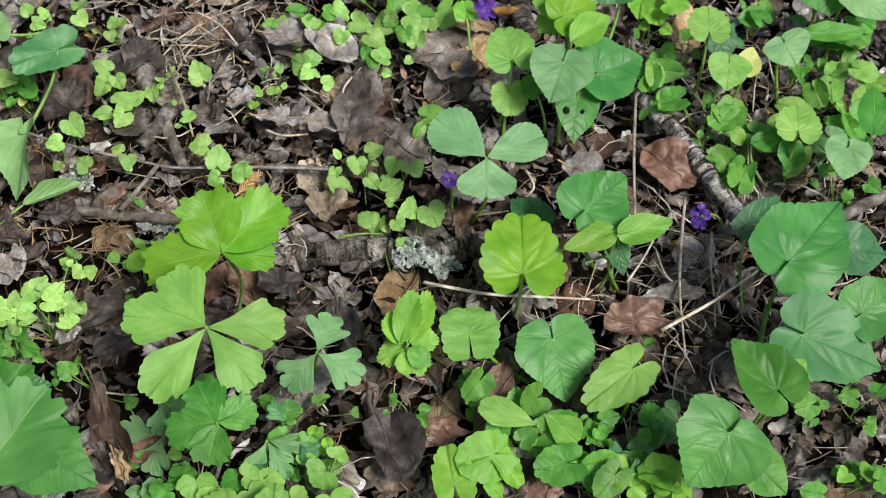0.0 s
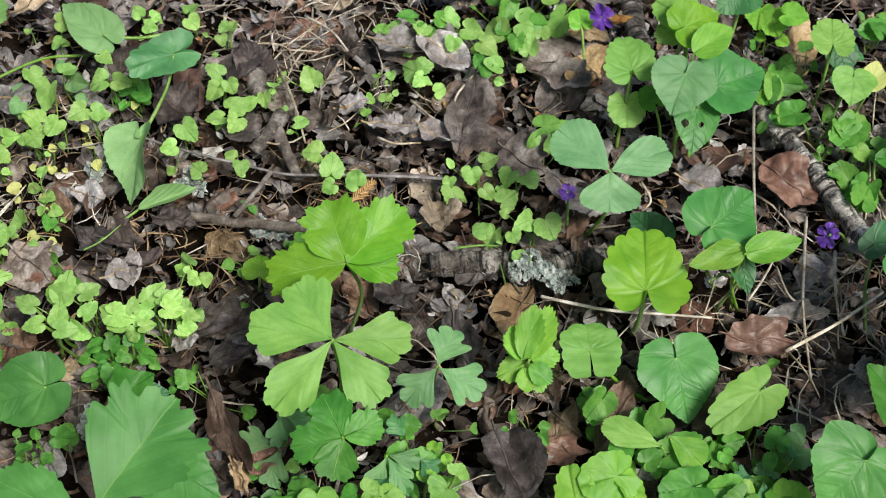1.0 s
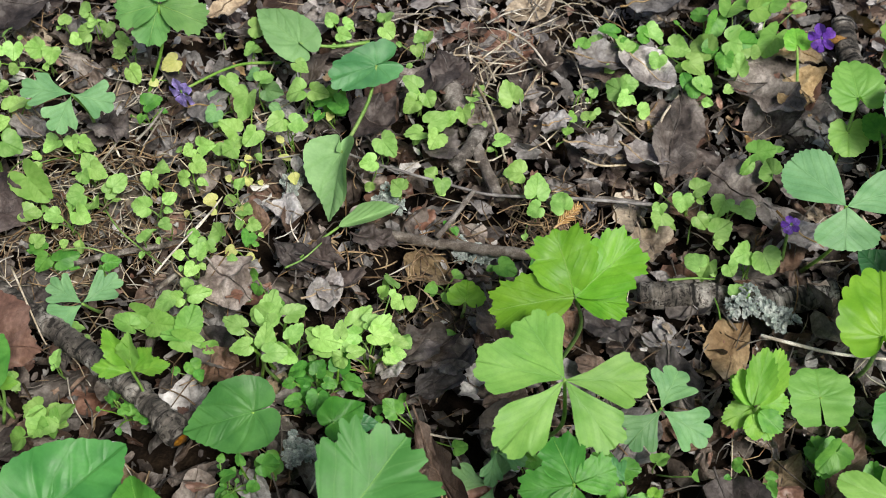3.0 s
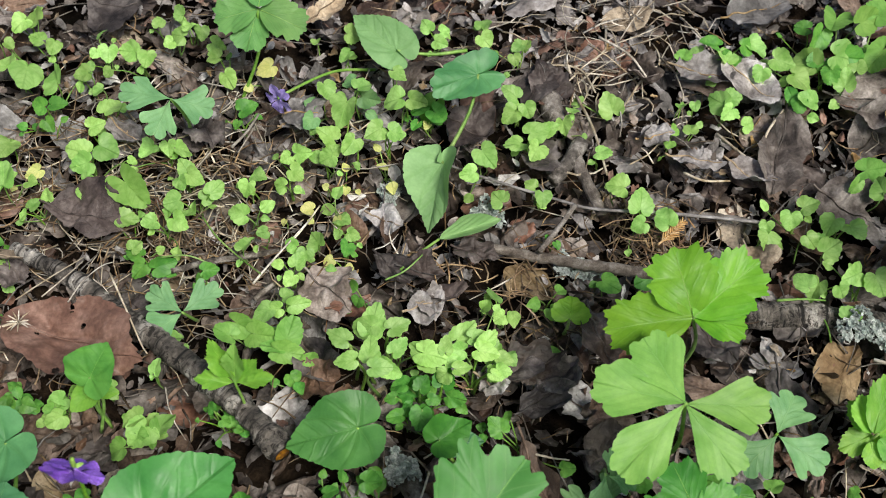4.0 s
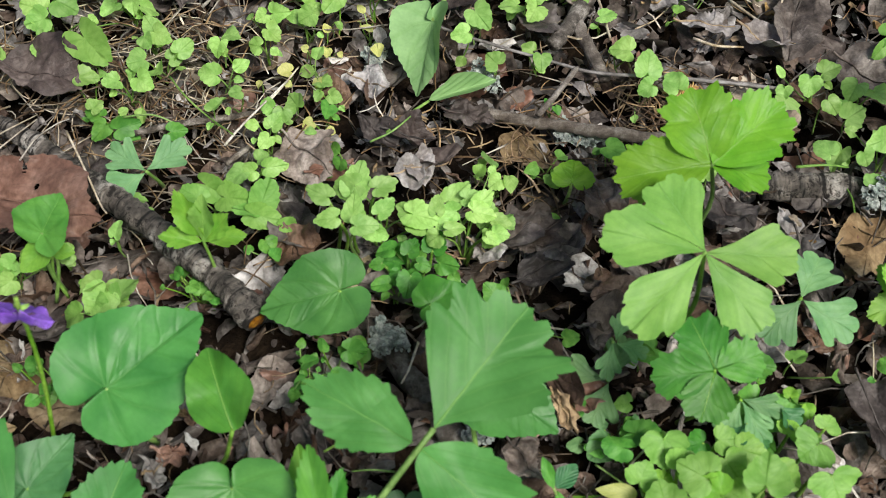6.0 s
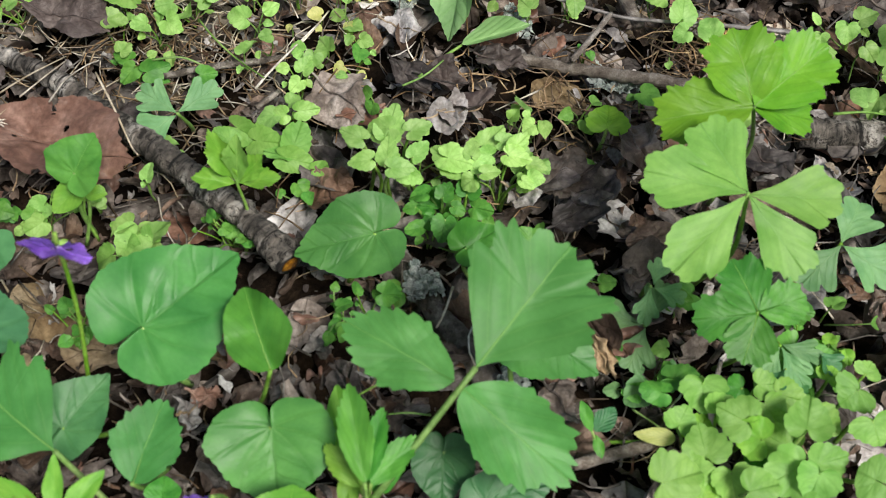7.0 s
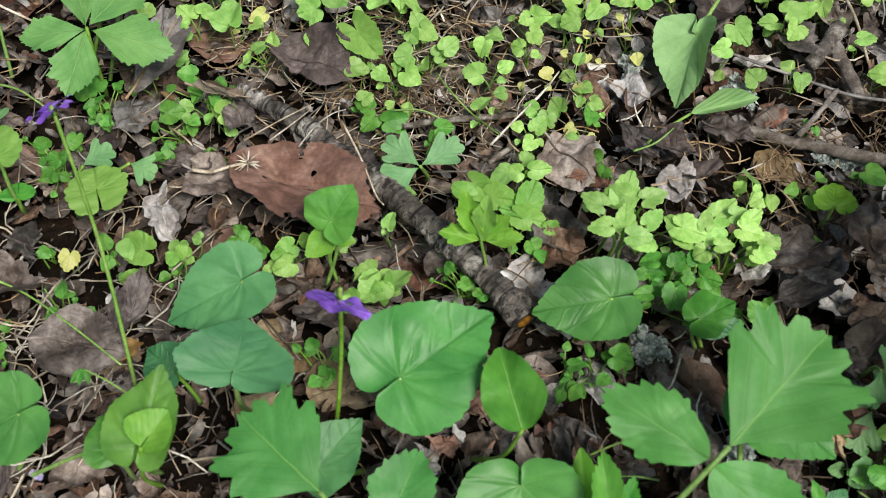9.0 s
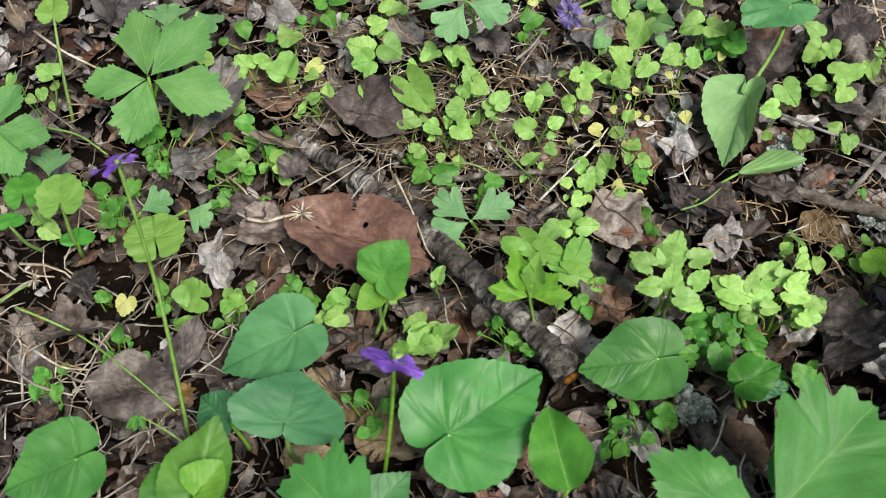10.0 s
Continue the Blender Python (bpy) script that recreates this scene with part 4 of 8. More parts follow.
leaf(p, "heart", (0.1158, 0.4321, 0.041), (0.14, 0.4422, 0.0452), 0.0345, "violet")
leaf(p, "heart", (0.1069, 0.4242, 0.032), (0.1052, 0.4028, 0.0231), 0.0230, "violet", holes=((.22, .36, .085), (-.14, .34, .055)))
leaf(p, "heart", (0.0965, 0.4511, 0.06), (0.1139, 0.4606, 0.064), 0.0258, "bright")
leaf(p, "ovate", (0.1003, 0.4353, 0.058), (0.1194, 0.4503, 0.0642), 0.0169, "lime", fold=.3)
leaf(p, "kidney", (0.0973, 0.4602, 0.058), (0.0837, 0.4684, 0.0614), 0.0216, "pale", lobes=0.34)
leaf(p, "kidney", (0.0994, 0.4612, 0.052), (0.0856, 0.454, 0.049), 0.0177, "pale", lobes=0.34)
leaf(p, "heart", (0.134, 0.4976, 0.045), (0.121, 0.4858, 0.0401), 0.0245, "dark")
leaf(p, "kidney", (0.0866, 0.4278, 0.03), (0.0808, 0.4355, 0.0332), 0.0134, "mid", lobes=0.34)
p = plant("violet_plant", (0.1348, 0.3441), "violet plant with one glossy heart leaf and lime pointed leaves", "violet plant")
leaf(p, "heart", (0.1011, 0.3353, 0.053), (0.1206, 0.352, 0.0599), 0.0326, "violet", wave=.12)
leaf(p, "ovate", (0.1145, 0.3236, 0.053), (0.0908, 0.3163, 0.05), 0.0127, "lime")
leaf(p, "ovate", (0.1143, 0.3209, 0.055), (0.1395, 0.3281, 0.058), 0.0142, "lime")
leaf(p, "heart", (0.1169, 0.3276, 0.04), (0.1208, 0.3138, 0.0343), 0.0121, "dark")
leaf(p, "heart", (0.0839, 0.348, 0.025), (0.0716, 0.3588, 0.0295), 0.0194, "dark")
p = plant("violet_plant", (0.0803, 0.3023), "violet plant with a pale round scalloped leaf", "violet plant")
leaf(p, "kidney", (0.0741, 0.31, 0.037), (0.0736, 0.3364, 0.0479), 0.0374, "bright", lobes=0.34)
p = plant("violet_plant", (0.1007, 0.2881), "violet plant with a dark rounded heart leaf lying low", "violet plant")
leaf(p, "heart", (0.0885, 0.2856, 0.023), (0.0956, 0.26, 0.0124), 0.0354, "violet")
p = plant("violet_plant", (0.1827, 0.2685), "violet plant with large heart leaves and a folded young leaf", "violet plant")
leaf(p, "heart", (0.1885, 0.31, 0.057), (0.2144, 0.3367, 0.068), 0.0432, "violet", wave=.1)
leaf(p, "heart", (0.1904, 0.2754, 0.052), (0.2258, 0.2635, 0.0471), 0.0380, "teal")
leaf(p, "heart", (0.1526, 0.2286, 0.05), (0.1362, 0.2084, 0.0417), 0.0398, "violet", wave=.12)
leaf(p, "heart", (0.1728, 0.245, 0.057), (0.1553, 0.264, 0.0648), 0.0271, "mid", fold=.35)
leaf(p, "ovate", (0.1743, 0.2457, 0.055), (0.1866, 0.2582, 0.0602), 0.0136, "lime")
leaf(p, "heart", (0.2173, 0.2856, 0.055), (0.2381, 0.2991, 0.0606), 0.0262, "violet")
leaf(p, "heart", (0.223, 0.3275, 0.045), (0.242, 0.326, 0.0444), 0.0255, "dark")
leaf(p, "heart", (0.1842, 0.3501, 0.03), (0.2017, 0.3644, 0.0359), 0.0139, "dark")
leaf(p, "heart", (0.1705, 0.2228, 0.03), (0.1821, 0.2136, 0.0262), 0.0193, "mid")
p = plant("violet_plant", (0.2417, 0.4692), "violet plant with blue-green heart leaves", "violet plant")
leaf(p, "heart", (0.2167, 0.4616, 0.042), (0.2236, 0.4509, 0.0376), 0.0281, "blue")
leaf(p, "heart", (0.1867, 0.4778, 0.03), (0.191, 0.4631, 0.0239), 0.0190, "dark")
leaf(p, "heart", (0.2474, 0.5056, 0.04), (0.2516, 0.4936, 0.035), 0.0296, "violet")
leaf(p, "heart", (0.2611, 0.5037, 0.045), (0.2798, 0.489, 0.0389), 0.0275, "blue")
leaf(p, "heart", (0.2378, 0.393, 0.04), (0.2354, 0.3779, 0.0338), 0.0236, "blue")
leaf(p, "ovate", (0.2328, 0.4759, 0.035), (0.2675, 0.4811, 0.0371), 0.0122, "mid")
leaf(p, "ovate", (0.2469, 0.393, 0.05), (0.2496, 0.4174, 0.0601), 0.0175, "mid")
p = plant("trefoil_plant", (0.0561, 0.3678), "light green trefoil plant with three broad leaflets on one stalk", "trefoil plant")
leaf(p, "broad", (0.0558, 0.356, 0.061), (0.0323, 0.373, 0.068), 0.0245, "mint", straight=True)
leaf(p, "broad", (0.0563, 0.356, 0.061), (0.0828, 0.3676, 0.0658), 0.0189, "mint", stem=False)
leaf(p, "broad", (0.0561, 0.3553, 0.061), (0.0568, 0.3386, 0.0541), 0.0275, "mint", stem=False)
p = plant("scalloped_plant", (0.0733, 0.4273), "pale green plant with round scalloped leaves", "ground plant")
leaf(p, "kidney", (0.072, 0.4316, 0.047), (0.0676, 0.4484, 0.054), 0.0250, "pale", lobes=0.34)
leaf(p, "kidney", (0.0733, 0.428, 0.027), (0.0743, 0.4172, 0.0226), 0.0190, "pale", lobes=0.52)
leaf(p, "kidney", (0.0517, 0.4793, 0.03), (0.0503, 0.4876, 0.0334), 0.0133, "lime", lobes=0.37)
p = plant("scalloped_plant", (0.1889, 0.4565), "light green plant with round scalloped leaves", "ground plant")
leaf(p, "kidney", (0.1746, 0.4594, 0.049), (0.1749, 0.4724, 0.0544), 0.0225, "pale", lobes=0.48)
leaf(p, "heart", (0.184, 0.4421, 0.044), (0.1831, 0.4288, 0.0385), 0.0227, "pale")
leaf(p, "ovate", (0.1927, 0.4376, 0.04), (0.1982, 0.4531, 0.0464), 0.0139, "yellow")
p = plant("scalloped_plant", (0.2265, 0.4), "light green plant with scalloped round leaves", "ground plant")
leaf(p, "kidney", (0.2163, 0.4059, 0.036), (0.2174, 0.4189, 0.0414), 0.0225, "pale", lobes=0.48)
leaf(p, "heart", (0.2183, 0.4074, 0.02), (0.2164, 0.3962, 0.0154), 0.0146, "mid")
leaf(p, "ovate", (0.196, 0.4064, 0.025), (0.2101, 0.4083, 0.0258), 0.0101, "mid")
p = plant("scalloped_plant", (0.1369, 0.255), "light green plant with a scalloped drooping leaf on a green stalk", "ground plant")
leaf(p, "kidney", (0.1217, 0.2682, 0.03), (0.1013, 0.2525, 0.0235), 0.0211, "pale", fold=.3, lobes=0.34)
leaf(p, "kidney", (0.0514, 0.2871, 0.022), (0.05, 0.2983, 0.0266), 0.0272, "pale", lobes=1.00)
leaf(p, "kidney", (0.1305, 0.2511, 0.015), (0.1318, 0.2586, 0.0181), 0.0109, "mid", lobes=0.34)
p = plant("lobed_plant", (0.0855, 0.2444), "fresh green sprout with two toothed oval leaves", "ground plant")
leaf(p, "broad", (0.0793, 0.2421, 0.024), (0.0547, 0.2491, 0.0269), 0.0129, "pale", straight=True)
leaf(p, "broad", (0.0829, 0.2471, 0.024), (0.098, 0.2371, 0.0199), 0.0145, "lime", straight=True)
p = plant("lobed_plant", (0.023, 0.2868), "young lime green plant with toothed leaflets", "ground plant")
leaf(p, "serrate", (0.0239, 0.2743, 0.032), (0.0323, 0.2966, 0.0412), 0.0136, "lime", straight=True)
leaf(p, "serrate", (0.0236, 0.2768, 0.028), (0.0134, 0.2868, 0.0322), 0.0113, "lime", stem=False)
leaf(p, "serrate", (0.0233, 0.2768, 0.026), (0.0114, 0.2699, 0.0232), 0.0118, "lime", stem=False)
leaf(p, "serrate", (0.0249, 0.2775, 0.024), (0.0312, 0.2664, 0.0194), 0.0128, "lime", stem=False)
leaf(p, "serrate", (0.0252, 0.2786, 0.026), (0.0379, 0.2805, 0.0268), 0.0124, "lime", stem=False)
leaf(p, "serrate", (0.0198, 0.2726, 0.034), (0.0158, 0.2861, 0.0396), 0.0114, "lime", stem=False)
leaf(p, "serrate", (0.0205, 0.2716, 0.036), (0.0253, 0.2938, 0.0452), 0.0129, "lime", stem=False)
leaf(p, "serrate", (0.0241, 0.2727, 0.03), (0.0341, 0.2666, 0.0275), 0.0101, "fresh", stem=False)
leaf(p, "serrate", (0.022, 0.2725, 0.028), (0.0244, 0.2631, 0.0241), 0.0096, "lime", stem=False)
p = plant("cutleaf_plant", (-0.0573, 0.2668), "pale green plant with a five-part leaf of broad blunt leaflets", "cutleaf plant")
leaf(p, "wedge", (-0.0567, 0.254, 0.071), (-0.0735, 0.2748, 0.078), 0.0232, "celery", straight=True, fold=.04, wave=.04)
leaf(p, "wedge", (-0.0567, 0.254, 0.0708), (-0.0896, 0.2573, 0.072), 0.0212, "celery", stem=False, fold=.04, wave=.04)
leaf(p, "wedge", (-0.0567, 0.254, 0.0706), (-0.0767, 0.2271, 0.062), 0.0205, "celery", stem=False, fold=.04, wave=.04)
leaf(p, "wedge", (-0.0567, 0.254, 0.0704), (-0.036, 0.2334, 0.062), 0.0195, "celery", stem=False, fold=.04, wave=.04)
leaf(p, "wedge", (-0.0567, 0.254, 0.0702), (-0.0262, 0.2576, 0.071), 0.0195, "celery", stem=False, fold=.04, wave=.04)
p = plant("cutleaf_plant", (-0.0539, 0.3025), "bright lime green toothed three-lobed leaf on a tall stalk", "cutleaf plant")
leaf(p, "lobed", (-0.0545, 0.2911, 0.07), (-0.0865, 0.2829, 0.066), 0.0225, "bright", straight=True, fold=.16)
leaf(p, "lobed", (-0.0545, 0.2911, 0.0696), (-0.0648, 0.3113, 0.084), 0.0275, "bright", stem=False, fold=.16)
leaf(p, "lobed", (-0.0545, 0.2911, 0.0692), (-0.032, 0.3137, 0.08), 0.0245, "bright", stem=False, fold=.16)
leaf(p, "lobed", (-0.0545, 0.2911, 0.0688), (-0.0323, 0.2938, 0.064), 0.0150, "bright", stem=False, fold=.16)
p = plant("trefoil_plant", (-0.0145, 0.2802), "light grey-green trefoil with three notched leaflets", "trefoil plant")
leaf(p, "cleft", (-0.0145, 0.2687, 0.031), (-0.0085, 0.284, 0.0373), 0.0202, "blue", straight=True)
leaf(p, "cleft", (-0.0147, 0.2679, 0.031), (-0.0266, 0.2537, 0.0251), 0.0187, "blue", stem=False)
leaf(p, "cleft", (-0.0142, 0.2679, 0.031), (0.0053, 0.2594, 0.0275), 0.0191, "blue", stem=False)
p = plant("trefoil_plant", (-0.0769, 0.2482), "small blue-green trefoil in the litter", "trefoil plant")
leaf(p, "cleft", (-0.0774, 0.2365, 0.012), (-0.0955, 0.2391, 0.0131), 0.0121, "blue", straight=True)
leaf(p, "cleft", (-0.0766, 0.2361, 0.014), (-0.0721, 0.2506, 0.02), 0.0113, "blue", stem=False)
leaf(p, "cleft", (-0.0768, 0.236, 0.012), (-0.0813, 0.2217, 0.0061), 0.0155, "blue", stem=False)
p = plant("cutleaf_plant", (-0.0499, 0.2324), "mid green plant with a lobed toothed leaf", "cutleaf plant")
leaf(p, "lobed", (-0.0499, 0.2209, 0.056), (-0.0591, 0.2355, 0.062), 0.0173, "mid", straight=True)
leaf(p, "lobed", (-0.0502, 0.2202, 0.056), (-0.0696, 0.2159, 0.0543), 0.0160, "mid", stem=False)
leaf(p, "lobed", (-0.0499, 0.2198, 0.056), (-0.0527, 0.2051, 0.0499), 0.0166, "mid", stem=False)
leaf(p, "lobed", (-0.0495, 0.2207, 0.056), (-0.0351, 0.2275, 0.0588), 0.0148, "mid", stem=False)
p = plant("trefoil_plant", (-0.0328, 0.2437), "blue-green trefoil under taller leaves", "trefoil plant")
leaf(p, "cleft", (-0.033, 0.2314, 0.02), (-0.0385, 0.2173, 0.0142), 0.0107, "blue", straight=True)
leaf(p, "cleft", (-0.0327, 0.2315, 0.02), (-0.0228, 0.219, 0.0149), 0.0111, "blue", stem=False)
leaf(p, "cleft", (-0.0327, 0.2321, 0.02), (-0.0182, 0.2294, 0.0189), 0.0100, "blue", stem=False)
p = plant("scalloped_plant", (-0.0382, 0.2009), "dense clump of pale green round scalloped leaves", "ground plant")
leaf(p, "scallop", (-0.059, 0.2122, 0.022), (-0.0571, 0.203, 0.0182), 0.0152, "pale", wave=.12, cup=0.14)
leaf(p, "scallop", (-0.0452, 0.1983, 0.026), (-0.0555, 0.2018, 0.0274), 0.0155, "pale", wave=.12, cup=0.07)
leaf(p, "scallop", (-0.0406, 0.2155, 0.02), (-0.0335, 0.2168, 0.0205), 0.0104, "pale", wave=.12, cup=0.19)
leaf(p, "scallop", (-0.0382, 0.2089, 0.02), (-0.0322, 0.2028, 0.0175), 0.0129, "pale", wave=.12, cup=0.00)
leaf(p, "scallop", (-0.0278, 0.1967, 0.03), (-0.0271, 0.2067, 0.0341), 0.0155, "pale", wave=.12, cup=0.23)
leaf(p, "scallop", (-0.0657, 0.1973, 0.018), (-0.0631, 0.2041, 0.0208), 0.0120, "pale", wave=.12, cup=0.26)
leaf(p, "scallop", (-0.0566, 0.1869, 0.02), (-0.0604, 0.1967, 0.024), 0.0157, "pale", wave=.12, cup=0.17)
leaf(p, "scallop", (-0.0721, 0.1718, 0.03), (-0.06, 0.1765, 0.032), 0.0188, "pale", wave=.12, cup=0.04)
leaf(p, "scallop", (-0.0489, 0.1831, 0.02), (-0.0454, 0.174, 0.0162), 0.0144, "pale", wave=.12, cup=0.26)
leaf(p, "scallop", (-0.0291, 0.1849, 0.028), (-0.0402, 0.1772, 0.0248), 0.0173, "pale", wave=.12, cup=0.18)
leaf(p, "scallop", (-0.0301, 0.1945, 0.02), (-0.0399, 0.198, 0.0215), 0.0156, "pale", wave=.12, cup=0.01)
leaf(p, "scallop", (-0.0258, 0.2118, 0.014), (-0.0264, 0.2046, 0.011), 0.0101, "mid", wave=.12, cup=0.26)
leaf(p, "scallop", (-0.0228, 0.1883, 0.024), (-0.0132, 0.192, 0.0256), 0.0126, "pale", wave=.12, cup=0.20)
leaf(p, "scallop", (-0.036, 0.1913, 0.012), (-0.0427, 0.1965, 0.0142), 0.0115, "mid", wave=.12, cup=0.02)
leaf(p, "kidney", (-0.0573, 0.174, 0.016), (-0.0525, 0.1815, 0.0191), 0.0115, "lime", wave=.12, cup=0.02, lobes=0.34)
leaf(p, "scallop", (-0.0537, 0.203, 0.02), (-0.0482, 0.2083, 0.0222), 0.0126, "pale", wave=.12, cup=0.26)
leaf(p, "kidney", (-0.0326, 0.214, 0.018), (-0.0243, 0.2132, 0.0177), 0.0118, "pale", wave=.12, cup=0.18, lobes=0.34)
leaf(p, "scallop", (-0.0401, 0.1941, 0.024), (-0.0503, 0.1955, 0.0246), 0.0140, "lime", wave=.12, cup=0.30)
leaf(p, "scallop", (-0.0241, 0.1827, 0.03), (-0.0265, 0.174, 0.0264), 0.0148, "pale", wave=.12, cup=0.28)
leaf(p, "scallop", (-0.0447, 0.175, 0.026), (-0.035, 0.1783, 0.0273), 0.0140, "pale", wave=.12, cup=0.01)
leaf(p, "kidney", (-0.0599, 0.1973, 0.014), (-0.0559, 0.2029, 0.0163), 0.0111, "lime", wave=.12, cup=0.11, lobes=0.42)
leaf(p, "scallop", (-0.0443, 0.2168, 0.014), (-0.0502, 0.2144, 0.013), 0.0097, "mid", wave=.12, cup=0.20)
leaf(p, "scallop", (-0.0212, 0.2069, 0.02), (-0.0133, 0.2029, 0.0183), 0.0123, "pale", wave=.12, cup=0.19)
leaf(p, "scallop", (-0.0604, 0.1794, 0.018), (-0.0637, 0.1879, 0.0215), 0.0143, "pale", wave=.12, cup=0.16)
leaf(p, "scallop", (-0.0314, 0.1886, 0.014), (-0.0376, 0.1894, 0.0144), 0.0114, "mid", wave=.12, cup=0.09)
p = plant("herb", (-0.1171, 0.1866), "tall herb with three large toothed leaflets on a pale stalk", "herb")
leaf(p, "fan", (-0.1329, 0.1831, 0.065), (-0.1098, 0.2206, 0.0805), 0.0448, "herb", straight=True, root=(-0.1606, 0.1473, 0.03), fold=.2)
leaf(p, "serrate", (-0.1384, 0.1773, 0.066), (-0.1724, 0.1893, 0.071), 0.0227, "herb", straight=True, stem=False)
leaf(p, "serrate", (-0.1359, 0.1786, 0.06), (-0.1011, 0.1583, 0.0516), 0.0269, "herb", straight=True, stem=False)
p = plant("violet_plant", (-0.1248, 0.1873), "violet leaves under a taller herb, two coloured dark for shade", "violet plant")
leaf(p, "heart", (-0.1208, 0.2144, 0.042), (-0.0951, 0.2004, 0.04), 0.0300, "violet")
# These low leaves take the darkened copy, their shade being in the colour.
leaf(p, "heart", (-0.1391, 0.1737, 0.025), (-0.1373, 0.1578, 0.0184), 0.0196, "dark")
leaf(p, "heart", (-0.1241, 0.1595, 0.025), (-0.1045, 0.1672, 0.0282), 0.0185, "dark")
p = plant("scalloped_plant", (-0.0985, 0.3214), "single bright green toothed round leaf close to the litter", "ground plant")
leaf(p, "scallop", (-0.0959, 0.3198, 0.013), (-0.096, 0.329, 0.0168), 0.0163, "bright")
p = plant("violet_plant", (-0.182, 0.2487), "violet plant with a heart-shaped leaf over a branch end", "violet plant")
leaf(p, "heart", (-0.1733, 0.2495, 0.026), (-0.2, 0.2393, 0.0218), 0.0299, "violet")
p = plant("violet_plant", (-0.1394, 0.2568), "small violet plant with a folded dark green leaf", "violet plant")
leaf(p, "heart", (-0.1418, 0.2501, 0.024), (-0.1303, 0.2582, 0.0273), 0.0166, "mid", fold=.5, wave=.2)
leaf(p, "heart", (-0.1395, 0.2539, 0.016), (-0.1247, 0.2557, 0.0168), 0.0126, "dark")
p = plant("violet_plant", (-0.2302, 0.1912), "violet plant with large glossy heart-shaped leaves", "violet plant")
leaf(p, "heart", (-0.2356, 0.1916, 0.044), (-0.2111, 0.217, 0.0545), 0.0445, "violet", wave=.08)
leaf(p, "ovate", (-0.1937, 0.1823, 0.046), (-0.2068, 0.2047, 0.0553), 0.0203, "mid", fold=.5, wave=.16)
leaf(p, "heart", (-0.1904, 0.1667, 0.04), (-0.1841, 0.1453, 0.0312), 0.0386, "violet", fold=.15)
leaf(p, "heart", (-0.2564, 0.1634, 0.024), (-0.2461, 0.1808, 0.0312), 0.0218, "teal")
leaf(p, "serrate", (-0.2277, 0.1454, 0.034), (-0.2237, 0.169, 0.0438), 0.0219, "herb")
p = plant("violet_plant", (-0.2926, 0.1899), "violet plant with broad blue-green heart leaves", "violet plant")
leaf(p, "heart", (-0.2996, 0.2195, 0.034), (-0.3221, 0.2012, 0.0265), 0.0283, "teal")
leaf(p, "heart", (-0.2894, 0.1826, 0.04), (-0.2907, 0.1993, 0.0469), 0.0397, "teal")
leaf(p, "heart", (-0.3136, 0.1852, 0.024), (-0.3254, 0.1903, 0.0261), 0.0178, "dark")
p = plant("herb", (-0.2351, 0.1454), "herb with a fan-shaped toothed leaf", "herb")
leaf(p, "fan", (-0.2493, 0.1476, 0.045), (-0.2809, 0.1636, 0.0516), 0.0380, "herb", straight=True, fold=.05)
p = plant("violet_plant", (-0.3636, 0.1471), "violet plant with a large heart-shaped leaf", "violet plant")
leaf(p, "heart", (-0.352, 0.1531, 0.036), (-0.3735, 0.1374, 0.0295), 0.0288, "violet")
p = plant("violet_plant", (-0.3233, 0.163), "violet plant with lime-edged rolled young leaves", "violet plant")
leaf(p, "heart", (-0.3072, 0.1495, 0.046), (-0.3072, 0.1723, 0.0554), 0.0222, "fresh", fold=.4, wave=.2)
leaf(p, "heart", (-0.3161, 0.1476, 0.04), (-0.3244, 0.1558, 0.0434), 0.0180, "mid", fold=.3)
leaf(p, "ovate", (-0.3053, 0.1463, 0.05), (-0.3004, 0.1582, 0.0549), 0.0152, "lime", fold=.6)
p = plant("herb", (-0.1589, 0.163), "young lime herb shoots with narrow pointed leaves", "herb")
leaf(p, "ovate", (-0.1683, 0.1662, 0.03), (-0.1744, 0.185, 0.0378), 0.0097, "lime", straight=True, fold=.3)
leaf(p, "ovate", (-0.1629, 0.156, 0.03), (-0.1505, 0.1708, 0.0361), 0.0095, "lime", straight=True, fold=.3)
leaf(p, "heart", (-0.1789, 0.1383, 0.045), (-0.1797, 0.1468, 0.0485), 0.0242, "lime", straight=True)
leaf(p, "ovate", (-0.2209, 0.1462, 0.02), (-0.2219, 0.1534, 0.023), 0.0115, "mid", straight=True)
leaf(p, "ovate", (-0.1645, 0.1502, 0.03), (-0.166, 0.1601, 0.0341), 0.0068, "lime", stem=False)
p = plant("herb", (-0.2592, 0.1449), "young lime herb shoots with narrow pointed leaves", "herb")
leaf(p, "lance", (-0.2414, 0.1269, 0.05), (-0.2455, 0.1423, 0.0564), 0.0057, "lime", straight=True)
leaf(p, "lance", (-0.2429, 0.1266, 0.05), (-0.2643, 0.1342, 0.0531), 0.0073, "lime", stem=False)
leaf(p, "lance", (-0.2398, 0.1272, 0.05), (-0.2307, 0.1402, 0.0554), 0.0071, "lime", stem=False)
leaf(p, "lance", (-0.2432, 0.1249, 0.05), (-0.2542, 0.1304, 0.0523), 0.0067, "lime", stem=False)
p = plant("trefoil_plant", (-0.2541, 0.3043), "light green trefoil with notched leaflets beside a branch", "trefoil plant")
leaf(p, "cleft", (-0.254, 0.292, 0.022), (-0.2701, 0.2989, 0.0248), 0.0139, "mint", straight=True)
leaf(p, "cleft", (-0.2536, 0.2923, 0.022), (-0.2409, 0.3042, 0.0269), 0.0146, "mint", stem=False)
